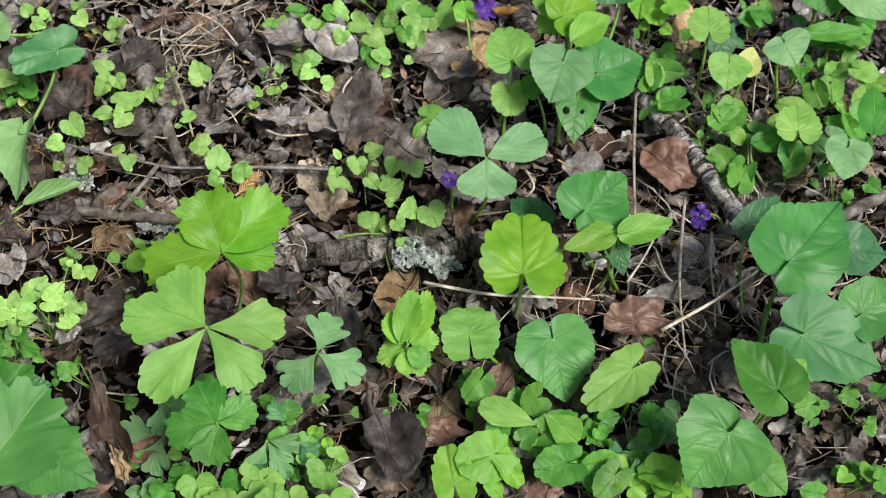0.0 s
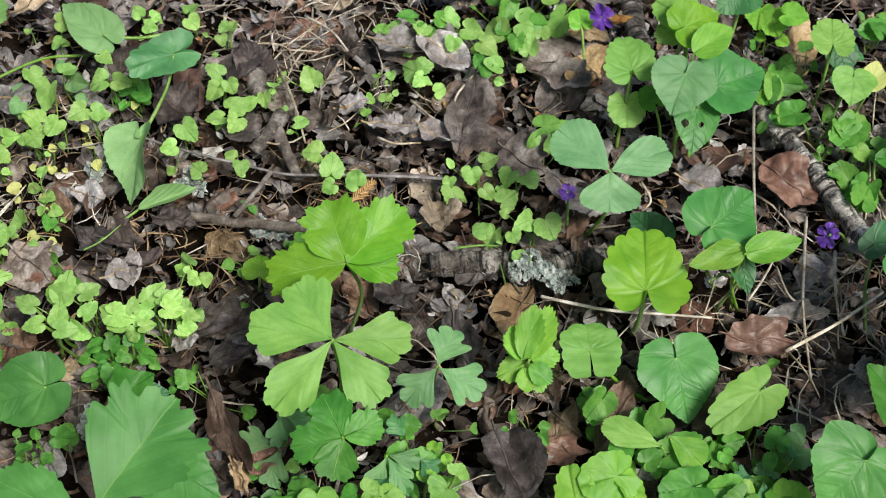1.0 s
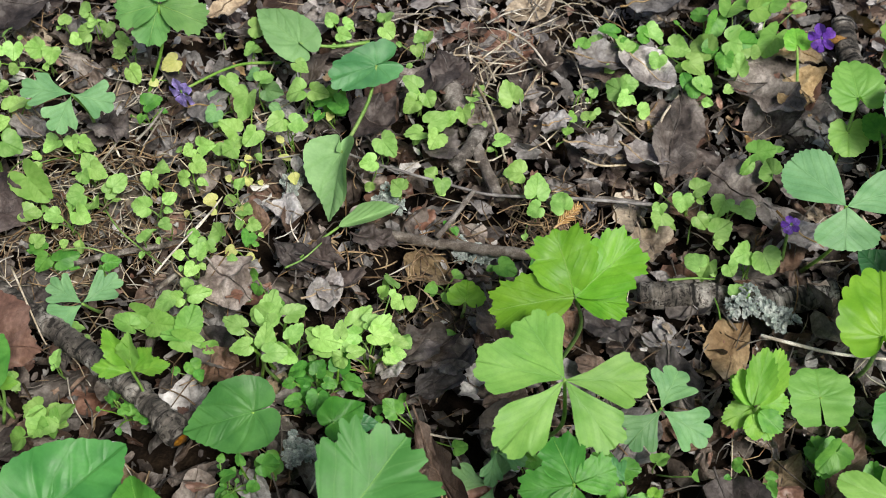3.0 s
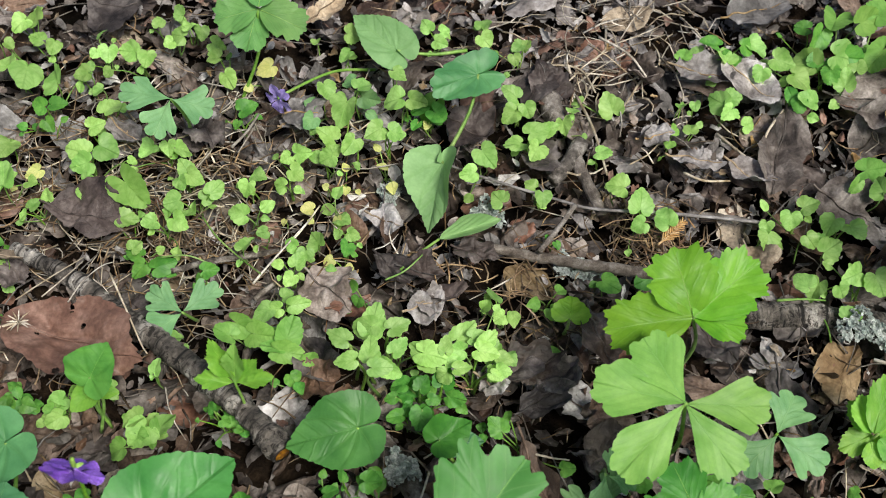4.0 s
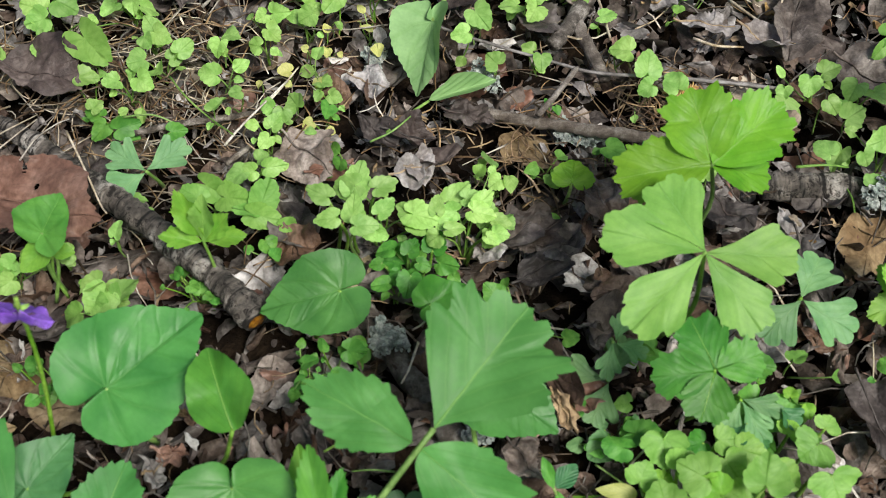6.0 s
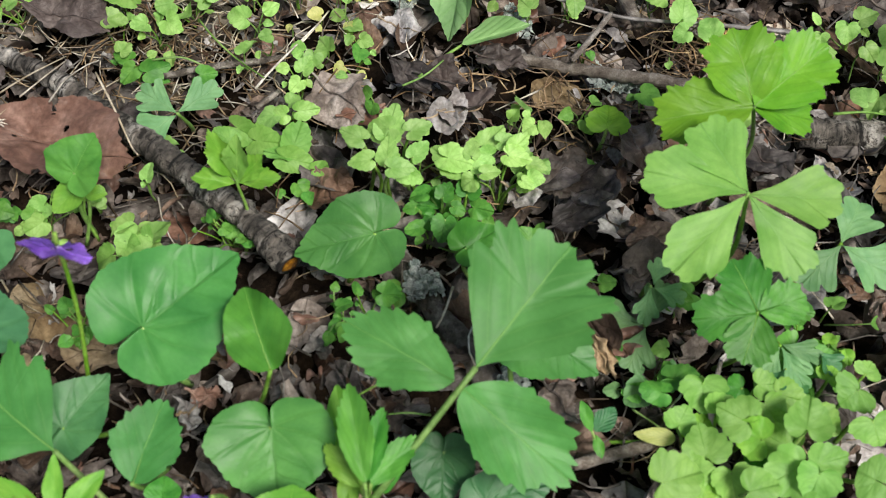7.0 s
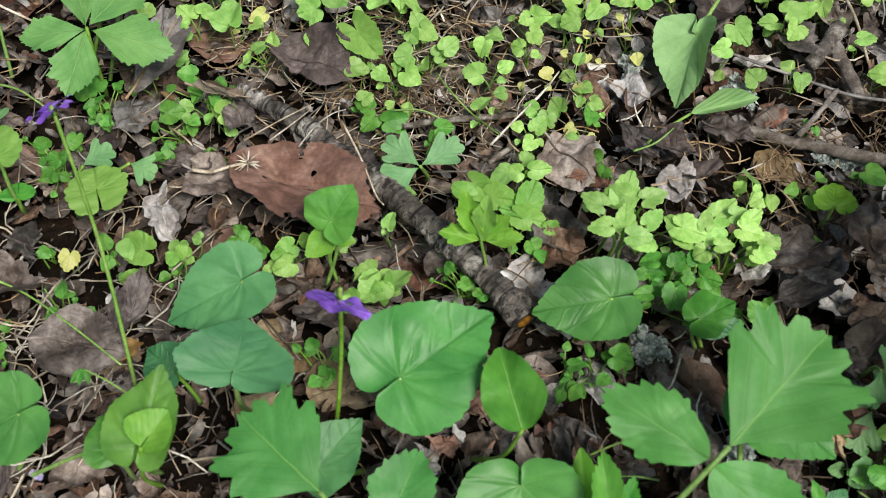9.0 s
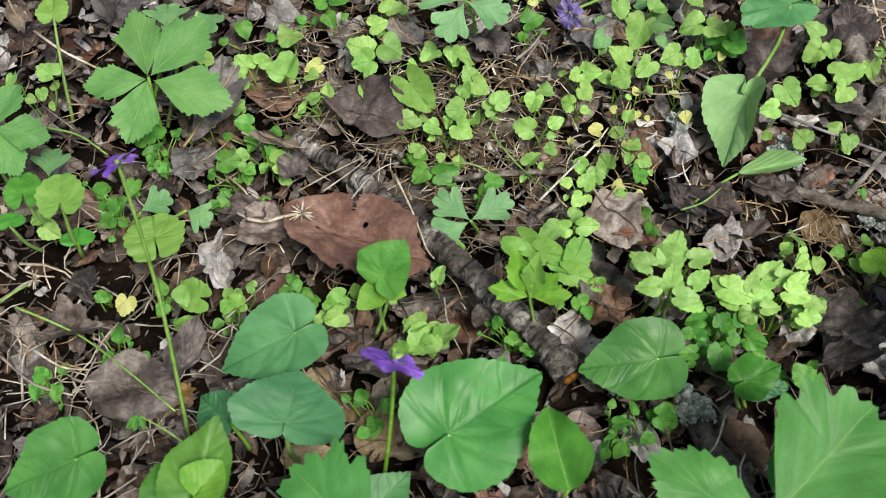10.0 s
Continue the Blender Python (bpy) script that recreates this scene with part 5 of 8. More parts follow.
leaf(p, "cleft", (-0.2547, 0.2927, 0.02), (-0.2674, 0.282, 0.0156), 0.0155, "mint", stem=False)
p = plant("cutleaf_plant", (-0.2216, 0.2524), "lime green cupped leaf with toothed lobes on an upright stalk", "cutleaf plant")
leaf(p, "toothed", (-0.2234, 0.2594, 0.030), (-0.2377, 0.2565, 0.034), 0.0085, "lime", straight=True, fold=.3, wave=.12)
leaf(p, "toothed", (-0.2230, 0.2594, 0.030), (-0.232, 0.2633, 0.05), 0.0105, "lime", stem=False, fold=.3, wave=.12, hint=(0, -0.5, 0.8))
leaf(p, "toothed", (-0.2228, 0.2594, 0.030), (-0.2231, 0.2629, 0.05), 0.0100, "pale", stem=False, fold=.3, wave=.12, hint=(0, -0.5, 0.8))
leaf(p, "toothed", (-0.2226, 0.2594, 0.030), (-0.2149, 0.2629, 0.043), 0.0095, "lime", stem=False, fold=.3, wave=.12, hint=(0, -0.4, 0.8))
leaf(p, "toothed", (-0.2224, 0.2594, 0.030), (-0.209, 0.2621, 0.034), 0.0085, "lime", stem=False, fold=.3, wave=.12)
p = plant("violet_plant", (-0.2813, 0.2474), "young violet plant with a folded pointed leaf over a russet leaf", "violet plant")
leaf(p, "heart", (-0.2763, 0.2494, 0.037), (-0.2709, 0.259, 0.048), 0.0212, "fresh", hint=(-0.2, -0.6, 0.7), fold=.3, wave=.12)
leaf(p, "ovate", (-0.2753, 0.2494, 0.03), (-0.2835, 0.2395, 0.0259), 0.0107, "lime")
leaf(p, "ovate", (-0.2752, 0.2498, 0.025), (-0.2677, 0.2507, 0.0254), 0.0057, "lime")
p = plant("violet_plant", (-0.1537, 0.4675), "violet plant with wilted leaves showing their pale undersides", "violet plant")
leaf(p, "heart", (-0.1597, 0.3852, 0.024), (-0.1622, 0.3576, 0.008), 0.0275, "under", stem=False, hint=(-0.65, -0.4, 0.85), fold=.5, wave=.12, lobes=0.26)
leaf(p, "kidney", (-0.1493, 0.4267, 0.04), (-0.1684, 0.4137, 0.042), 0.0215, "teal", root=(-0.1597, 0.3852, 0.024), wave=.16, droop=.1, lobes=0.5)
leaf(p, "heart", (-0.1918, 0.4545, 0.02), (-0.2158, 0.4703, 0.0266), 0.0227, "under", root=(-0.1582, 0.4646, 0.016), fold=.3)
leaf(p, "lance", (-0.1559, 0.3511, 0.014), (-0.13, 0.3629, 0.0189), 0.0090, "under", root=(-0.1703, 0.3341, 0.011), fold=.8)
p = plant("cutleaf_plant", (-0.2649, 0.4286), "light green cut leaf with toothed lobes on an upright stalk", "cutleaf plant")
leaf(p, "lobed", (-0.2544, 0.4423, 0.049), (-0.2743, 0.4349, 0.0459), 0.0195, "soft", straight=True)
leaf(p, "lobed", (-0.2553, 0.445, 0.046), (-0.2572, 0.4257, 0.038), 0.0183, "soft", stem=False)
leaf(p, "lobed", (-0.2539, 0.4424, 0.049), (-0.2303, 0.4359, 0.0463), 0.0193, "soft", stem=False)
leaf(p, "lobed", (-0.2531, 0.44, 0.052), (-0.2542, 0.4561, 0.0587), 0.0180, "soft", stem=False)
p = plant("trefoil_plant", (-0.2827, 0.4023), "light green trefoil with deeply notched leaflets", "trefoil plant")
leaf(p, "cleft", (-0.2826, 0.3901, 0.039), (-0.3069, 0.3913, 0.0395), 0.0170, "mint", straight=True)
leaf(p, "cleft", (-0.2834, 0.3911, 0.037), (-0.2884, 0.3749, 0.0303), 0.0185, "mint", stem=False)
leaf(p, "cleft", (-0.2822, 0.3898, 0.039), (-0.2633, 0.3886, 0.0385), 0.0185, "mint", stem=False)
p = plant("palmate_plant", (-0.3948, 0.3127), "green palmate plant with five toothed leaflets", "palmate plant")
leaf(p, "toothed", (-0.3921, 0.3094, 0.043), (-0.4075, 0.3338, 0.0531), 0.0189, "soft", straight=True)
leaf(p, "toothed", (-0.391, 0.3103, 0.043), (-0.3768, 0.3364, 0.0538), 0.0237, "soft", stem=False)
leaf(p, "toothed", (-0.3905, 0.3095, 0.042), (-0.3579, 0.3081, 0.0414), 0.0215, "soft", stem=False)
leaf(p, "toothed", (-0.393, 0.3101, 0.04), (-0.394, 0.286, 0.03), 0.0216, "soft", stem=False)
leaf(p, "toothed", (-0.3926, 0.3089, 0.042), (-0.4179, 0.3016, 0.039), 0.0157, "soft", stem=False)
p = plant("herb", (-0.3308, 0.1813), "nodding green bud of a violet on a bent stalk", "violet plant")
leaf(p, "lance", (-0.3408, 0.1761, 0.03), (-0.344, 0.1706, 0.0277), 0.0028, "mid", straight=True, stem=False)
leaf(p, "lance", (-0.3408, 0.1761, 0.03), (-0.3411, 0.1705, 0.0277), 0.0024, "mid", stem=False)
leaf(p, "lance", (-0.3401, 0.1761, 0.03), (-0.3376, 0.1717, 0.0282), 0.0023, "mid", stem=False)
p = plant("herb", (-0.0895, 0.1978), "small dark green herb with narrow leaves", "herb")
leaf(p, "lance", (-0.0933, 0.1901, 0.02), (-0.098, 0.1989, 0.0236), 0.0044, "mid", straight=True)
leaf(p, "lance", (-0.0925, 0.1903, 0.02), (-0.0868, 0.1982, 0.0233), 0.0075, "dark", stem=False)
leaf(p, "lance", (-0.0917, 0.1917, 0.015), (-0.0885, 0.1849, 0.0122), 0.0037, "mid", stem=False)
leaf(p, "ovate", (-0.0655, 0.1956, 0.012), (-0.0788, 0.1956, 0.012), 0.0059, "yellow", straight=True)
p = plant("palmate_plant", (-0.4454, 0.2711), "green palmate plant with toothed leaflets", "palmate plant")
leaf(p, "toothed", (-0.4365, 0.267, 0.045), (-0.4155, 0.269, 0.0458), 0.0147, "soft", straight=True)
leaf(p, "toothed", (-0.4371, 0.2674, 0.045), (-0.4347, 0.2849, 0.0522), 0.0141, "soft", stem=False)
leaf(p, "toothed", (-0.4382, 0.2686, 0.042), (-0.4236, 0.255, 0.0364), 0.0164, "soft", stem=False)
p = plant("scalloped_plant", (-0.4096, 0.2547), "light green plant with crinkled scalloped round leaves", "ground plant")
leaf(p, "kidney", (-0.3988, 0.2434, 0.042), (-0.4033, 0.2538, 0.0463), 0.0185, "pale", lobes=0.42)
leaf(p, "kidney", (-0.4208, 0.2504, 0.03), (-0.4242, 0.2582, 0.0332), 0.0156, "mid", lobes=0.59)
leaf(p, "kidney", (-0.3673, 0.2496, 0.024), (-0.3715, 0.2571, 0.0271), 0.0240, "pale", lobes=1.00)
leaf(p, "round", (-0.4251, 0.2413, 0.02), (-0.4275, 0.2461, 0.022), 0.0135, "mid")
leaf(p, "kidney", (-0.4522, 0.3417, 0.03), (-0.455, 0.3492, 0.0331), 0.0140, "pale", lobes=0.51)
leaf(p, "cleft", (-0.4218, 0.2682, 0.018), (-0.4253, 0.2793, 0.0226), 0.0164, "blue")
leaf(p, "cleft", (-0.3829, 0.2666, 0.012), (-0.3737, 0.2753, 0.0156), 0.0144, "blue")
leaf(p, "cleft", (-0.3659, 0.2724, 0.012), (-0.3551, 0.2704, 0.0112), 0.0136, "blue")
leaf(p, "cleft", (-0.4024, 0.3477, 0.03), (-0.4059, 0.358, 0.0342), 0.0207, "blue")
leaf(p, "cleft", (-0.3938, 0.3607, 0.03), (-0.3854, 0.3527, 0.0267), 0.0169, "blue")
leaf(p, "round", (-0.399, 0.2441, 0.015), (-0.401, 0.2497, 0.0173), 0.0140, "mid")
p = plant("sprouting_plant", (-0.1592, 0.1638), "bushy fresh green sprout with narrow toothed leaves", "ground plant")
leaf(p, "serrate", (-0.1593, 0.1496, 0.05), (-0.1687, 0.1749, 0.0604), 0.0102, "mid")
leaf(p, "serrate", (-0.158, 0.1519, 0.045), (-0.147, 0.1661, 0.0509), 0.0085, "mid")
leaf(p, "serrate", (-0.1608, 0.1526, 0.04), (-0.1734, 0.1622, 0.044), 0.0084, "lime")
leaf(p, "serrate", (-0.1597, 0.1507, 0.048), (-0.1578, 0.171, 0.0564), 0.0076, "mid")
leaf(p, "ovate", (-0.1584, 0.1543, 0.035), (-0.1502, 0.1605, 0.0375), 0.0067, "mid")
p = plant("trefoil_plant", (-0.0768, 0.2582), "pale blue-green trefoil low in the shade", "trefoil plant")
leaf(p, "cleft", (-0.0775, 0.2461, 0.022), (-0.0786, 0.2339, 0.017), 0.0095, "blue", straight=True)
leaf(p, "cleft", (-0.0767, 0.2467, 0.022), (-0.0748, 0.256, 0.0258), 0.0083, "blue", stem=False)
leaf(p, "cleft", (-0.0763, 0.2459, 0.022), (-0.0651, 0.2438, 0.0211), 0.0091, "blue", stem=False)
p = plant("scalloped_plant", (-0.016, 0.2237), "light yellow-green plant with overlapping scalloped leaves", "ground plant")
leaf(p, "scallop", (-0.008, 0.218, 0.022), (-0.0134, 0.2128, 0.0199), 0.0164, "pale", wave=.12)
leaf(p, "scallop", (-0.0054, 0.2053, 0.026), (-0.0021, 0.1982, 0.0231), 0.0167, "pale", wave=.12)
leaf(p, "kidney", (-0.0071, 0.183, 0.03), (-0.0124, 0.1847, 0.0307), 0.0157, "pale", wave=.1, lobes=1.00)
leaf(p, "scallop", (-0.0159, 0.2235, 0.016), (-0.0136, 0.2277, 0.0177), 0.0110, "lime")
leaf(p, "scallop", (-0.004, 0.2265, 0.018), (-0.0019, 0.2307, 0.0197), 0.0099, "pale")
leaf(p, "scallop", (-0.056, 0.2142, 0.014), (-0.0605, 0.2119, 0.013), 0.0103, "pale")
p = plant("seedling", (-0.1724, 0.2951), "pale yellow-green seedling with crowded scalloped leaves", "seedling")
leaf(p, "scallop", (-0.1835, 0.2811, 0.036), (-0.1911, 0.2836, 0.037), 0.0095, "sprout", fold=.14, wave=.06, cup=-0.06)
leaf(p, "scallop", (-0.1763, 0.2931, 0.025), (-0.175, 0.3041, 0.0295), 0.0133, "sprout", fold=.14, wave=.06, cup=-0.03)
leaf(p, "scallop", (-0.1679, 0.2947, 0.027), (-0.1612, 0.2983, 0.0285), 0.0093, "sprout", fold=.14, wave=.06, cup=0.09)
leaf(p, "scallop", (-0.1739, 0.2783, 0.029), (-0.1746, 0.2864, 0.0324), 0.0101, "sprout", fold=.14, wave=.06, cup=0.05)
leaf(p, "scallop", (-0.1791, 0.2742, 0.034), (-0.1863, 0.2722, 0.0332), 0.0090, "sprout", fold=.14, wave=.06, cup=-0.07)
leaf(p, "scallop", (-0.1655, 0.2856, 0.024), (-0.1615, 0.2914, 0.0264), 0.0086, "sprout", fold=.14, wave=.06, cup=-0.02)
leaf(p, "scallop", (-0.1715, 0.2712, 0.035), (-0.1639, 0.2724, 0.0355), 0.0094, "sprout", fold=.14, wave=.06, cup=0.01)
p = plant("seedling", (-0.1466, 0.2957), "pale yellow-green seedling with crowded scalloped leaves", "seedling")
leaf(p, "scallop", (-0.1489, 0.2843, 0.023), (-0.1587, 0.2898, 0.0253), 0.0140, "sprout", fold=.14, wave=.06, cup=0.20)
leaf(p, "scallop", (-0.1447, 0.2873, 0.027), (-0.1454, 0.2932, 0.0295), 0.0072, "sprout", fold=.14, wave=.06, cup=0.01)
leaf(p, "scallop", (-0.1435, 0.2847, 0.024), (-0.138, 0.2865, 0.0248), 0.0070, "sprout", fold=.14, wave=.06, cup=0.11)
leaf(p, "scallop", (-0.1396, 0.2797, 0.028), (-0.1338, 0.281, 0.0285), 0.0069, "sprout", fold=.14, wave=.06, cup=0.17)
leaf(p, "scallop", (-0.141, 0.2969, 0.022), (-0.1351, 0.3042, 0.025), 0.0112, "sprout", fold=.14, wave=.06, cup=-0.08)
leaf(p, "scallop", (-0.1352, 0.2961, 0.026), (-0.1286, 0.2976, 0.0266), 0.0084, "sprout", fold=.14, wave=.06, cup=-0.04)
leaf(p, "scallop", (-0.1318, 0.29, 0.027), (-0.1237, 0.2892, 0.0267), 0.0101, "sprout", fold=.14, wave=.06, cup=0.12)
leaf(p, "scallop", (-0.1233, 0.2906, 0.023), (-0.1174, 0.2897, 0.0226), 0.0071, "sprout", fold=.14, wave=.06, cup=0.01)
leaf(p, "scallop", (-0.1254, 0.2832, 0.022), (-0.121, 0.2814, 0.0212), 0.0058, "sprout", fold=.14, wave=.06, cup=0.13)
p = plant("seedling", (-0.1489, 0.2804), "fresh green seedling low under paler leaves", "seedling")
leaf(p, "scallop", (-0.1444, 0.2782, 0.016), (-0.1434, 0.2861, 0.0193), 0.0097, "mid", fold=.14, wave=.06, cup=0.11)
leaf(p, "scallop", (-0.1529, 0.274, 0.018), (-0.1509, 0.2797, 0.0204), 0.0072, "mid", fold=.14, wave=.06, cup=0.05)
leaf(p, "scallop", (-0.1542, 0.2788, 0.01), (-0.1614, 0.28, 0.0105), 0.0090, "mid", fold=.14, wave=.06, cup=0.06)
leaf(p, "scallop", (-0.1565, 0.2751, 0.009), (-0.1624, 0.2754, 0.0091), 0.0072, "mid", fold=.14, wave=.06, cup=0.17)
leaf(p, "scallop", (-0.1509, 0.2657, 0.016), (-0.1513, 0.258, 0.0128), 0.0092, "mid", fold=.14, wave=.06, cup=-0.03)
leaf(p, "scallop", (-0.1555, 0.2714, 0.008), (-0.1587, 0.2669, 0.0062), 0.0065, "mid", fold=.14, wave=.06, cup=0.00)
leaf(p, "scallop", (-0.1625, 0.2715, 0.013), (-0.1668, 0.2699, 0.0123), 0.0053, "mid", fold=.14, wave=.06, cup=0.01)
leaf(p, "scallop", (-0.1486, 0.2698, 0.019), (-0.1444, 0.2692, 0.0187), 0.0051, "mid", fold=.14, wave=.06, cup=-0.05)

# ---- violet flowers ----
flower((-0.2545, 0.1929, 0.083), (-0.2563, 0.1799, 0), 0.0203, (-.1, -.55, -.7))
flower((-0.363, 0.235, 0.088), (-0.3311, 0.1847, 0), 0.0165, (-.55, .35, .6))
flower((-0.198, 0.1338, 0.06), (-0.2, 0.1459, 0), 0.0154, (-.1, -.6, -.6))
flower((-0.2404, 0.4148, 0.02), (-0.203, 0.4594, 0), 0.0145, (-.4, -.8, -.05), "petal_lilac", "pale lilac violet flower nodding on a thin green stalk")
flower((0.1572, 0.3428, 0.043), (0.1856, 0.3645, 0), 0.0115, (-.8, -.4, .2))
flower((0.0421, 0.3673, 0.03), (0.0462, 0.3696, 0), 0.0080, (-.3, -.8, .3))
flower((0.0607, 0.4755, 0.04), (0.0626, 0.4975, 0), 0.0135, (-.5, -.8, .05))
flower((0.1044, 0.322, 0.03), (0.1289, 0.3404, 0), 0.0057, (-.8, -.4, -.1), "petal_pale", "pale lilac violet bud on a green stalk")
flower((-0.3363, 0.1338, 0.04), (-0.3202, 0.1605, 0), 0.0045, (-.3, -.5, -.8), "petal_pale", "pale lilac violet bud on a green stalk")

# ---- branches, sticks and twigs ----
twig("branch", "fallen branch with grey ridged bark and a broken end", [(-0.3361, 0.317, 0.014), (-0.3082, 0.3066, 0.014), (-0.2783, 0.2906, 0.014), (-0.2496, 0.2744, 0.014), (-0.2209, 0.2568, 0.0125), (-0.2019, 0.2413, 0.012)], 0.0034, 0.0060, "scaly", rough=0.34, sides=28, ridges=0.17, steps=30)
twig("branch", "fallen branch with pale scaly bark", [(0.1439, 0.4498, 0.01), (0.1632, 0.4222, 0.01), (0.1783, 0.3916, 0.01), (0.1923, 0.3618, 0.01)], 0.0043, 0.0049, "silver")
twig("branch", "stub of rough bark-covered wood", [(0.0844, 0.525, 0.006), (0.0858, 0.5023, 0.006), (0.09, 0.4903, 0.006)], 0.0063, 0.0057, "scaly", rough=0.28, sides=24, ridges=0.16, steps=22)
twig("wood_chunk", "tan splintered piece of rotting wood", [(0.0394, 0.4986, 0.008), (0.0594, 0.5053, 0.008), (0.0843, 0.51, 0.008)], 0.0027, 0.0024, "heartwood")
twig("stick", "short brown stick lying on the ground", [(0.1767, 0.3621, 0.01), (0.1979, 0.3607, 0.01), (0.2139, 0.3625, 0.01)], 0.0022, 0.0025, "wood")
twig("stick", "weathered brown stick lying under violet leaves", [(0.2387, 0.3718, 0.01), (0.2554, 0.3822, 0.01), (0.2756, 0.3935, 0.01)], 0.0034, 0.0034, "wood")
twig("stick", "weathered grey-brown stick lying in the litter", [(-0.1429, 0.3565, 0.006), (-0.1161, 0.3542, 0.006), (-0.0892, 0.3513, 0.009), (-0.0626, 0.351, 0.009), (-0.0427, 0.353, 0.008)], 0.0022, 0.0029, "wood", rough=0.35, sides=16, ridges=0.1, steps=14)
twig("twig", "thin bare twig leaning on a stick", [(-0.1119, 0.3526, 0.012), (-0.1052, 0.3657, 0.012), (-0.0979, 0.3812, 0.012)], 0.0013, 0.0011, "wood")
twig("stick", "short dark stick in the litter", [(-0.109, 0.3978, 0.006), (-0.1036, 0.4086, 0.006), (-0.0979, 0.4235, 0.006)], 0.0034, 0.0040, "bark")
twig("stick", "short grey weathered stick", [(-0.1004, 0.4154, 0.005), (-0.0945, 0.4027, 0.005), (-0.0852, 0.3833, 0.005)], 0.0034, 0.0025, "wood")
twig("wood_chunk", "pale weathered chunk of wood", [(-0.1193, 0.4604, 0.004), (-0.115, 0.4485, 0.004), (-0.1094, 0.435, 0.004)], 0.0053, 0.0047, "wood", rough=0.28, sides=24, ridges=0.16, steps=22)
twig("rotten_log", "rotten dark piece of branch crusted with lichen", [(-0.019, 0.3414, 0), (0.0079, 0.3448, 0), (0.0352, 0.3448, 0), (0.0684, 0.3553, 0)], 0.0055, 0.0066, "scaly", rough=0.28, sides=24, ridges=0.16, steps=22)
twig("twig", "long thin pale twig across the litter", [(-0.1812, 0.4058, 0.01), (-0.1561, 0.3959, 0.01), (-0.1348, 0.3903, 0.01), (-0.1067, 0.3844, 0.01), (-0.09, 0.3817, 0.01), (-0.0602, 0.3841, 0.01), (-0.0383, 0.3854, 0.01), (-0.012, 0.3862, 0.01)], 0.0006, 0.0008, "grey")
twig("twig", "thin reddish brown twig", [(-0.0471, 0.3895, 0.006), (-0.0276, 0.3898, 0.006), (-0.0107, 0.3881, 0.006)], 0.0011, 0.0014, "wood")
twig("stick", "short lichen-grey stick in the litter", [(-0.0967, 0.1849, 0.004), (-0.0841, 0.1908, 0.004), (-0.0703, 0.197, 0.004)], 0.0021, 0.0021, "wood")
twig("twig", "thin dark bare twig leaning in the leaves", [(-0.0509, 0.2269, 0.012), (-0.0544, 0.2112, 0.012), (-0.0615, 0.1985, 0.012)], 0.0008, 0.0009, "bark")
twig("rotten_log", "brown decaying stick partly buried in litter", [(-0.1673, 0.2613, -0.004), (-0.1541, 0.2447, -0.004), (-0.1382, 0.2274, -0.004), (-0.1206, 0.2071, -0.004)], 0.0045, 0.0049, "wood", rough=0.28, sides=24, ridges=0.16, steps=22)
twig("stick", "dark flat strip of bark in the litter", [(-0.2691, 0.3214, 0.006), (-0.2518, 0.3295, 0.006), (-0.225, 0.3392, 0.006)], 0.0014, 0.0014, "bark")
twig("stick", "pale splintered stick in the litter", [(-0.2312, 0.3145, 0.003), (-0.2202, 0.3297, 0.003), (-0.211, 0.3432, 0.003)], 0.0012, 0.0012, "wood")

# ---- single fallen leaves ----
dead_leaf((-0.0021, 0.4607, 0.002), (-0.0071, 0.405, 0.002), 0.0277, "dead", curl=0.05, lift=0.005)
dead_leaf((-0.0561, 0.4772, 0.002), (-0.0265, 0.4763, 0.002), 0.0229, "grey", curl=0.2, lift=0.006)
dead_leaf((-0.0323, 0.4861, 0.002), (-0.0046, 0.4613, 0.002), 0.0217, "grey", curl=0.1, lift=0.005)
dead_leaf((-0.0211, 0.3759, 0.002), (-0.0089, 0.3534, 0.002), 0.0209, "tan", curl=0.15, lift=0.004)
dead_leaf((-0.0707, 0.4277, 0.002), (-0.0559, 0.4312, 0.002), 0.0132, "grey", curl=0.2, lift=0.006)
dead_leaf((-0.0552, 0.4227, 0.002), (-0.0322, 0.4167, 0.002), 0.0150, "grey", curl=0.3, lift=0.006)
dead_leaf((-0.1258, 0.4415, 0.002), (-0.1181, 0.4688, 0.002), 0.0223, "umber", curl=0.1, lift=0.004)
dead_leaf((-0.1259, 0.4142, 0.002), (-0.1018, 0.4028, 0.002), 0.0240, "umber", curl=0.2, lift=0.005)
dead_leaf((0.0142, 0.4134, 0.002), (0.0347, 0.3961, 0.002), 0.0313, "dead", curl=0.1, lift=0.004)
dead_leaf((0.1453, 0.4135, 0.002), (0.1692, 0.3889, 0.002), 0.0312, "red", curl=0.15, lift=0.005)
dead_leaf((0.1155, 0.3076, 0.002), (0.1464, 0.3046, 0.002), 0.0209, "red", curl=0.3, lift=0.005)
dead_leaf((0.1549, 0.3525, 0.002), (0.1691, 0.3415, 0.002), 0.0209, "grey", curl=0.1, lift=0.004)
dead_leaf((0.1296, 0.3211, 0.002), (0.1627, 0.323, 0.002), 0.0129, "grey", curl=0.2, lift=0.005)
dead_leaf((0.0461, 0.3877, 0.002), (0.0684, 0.3642, 0.002), 0.0252, "grey", curl=0.1, lift=0.005)
dead_leaf((0.0121, 0.2525, 0.002), (0.0251, 0.2197, 0.002), 0.0296, "umber", curl=0.3, lift=0.004)
dead_leaf((-0.1101, 0.262, 0.002), (-0.0877, 0.2148, 0.002), 0.0151, "brown", curl=0.3, lift=0.006)
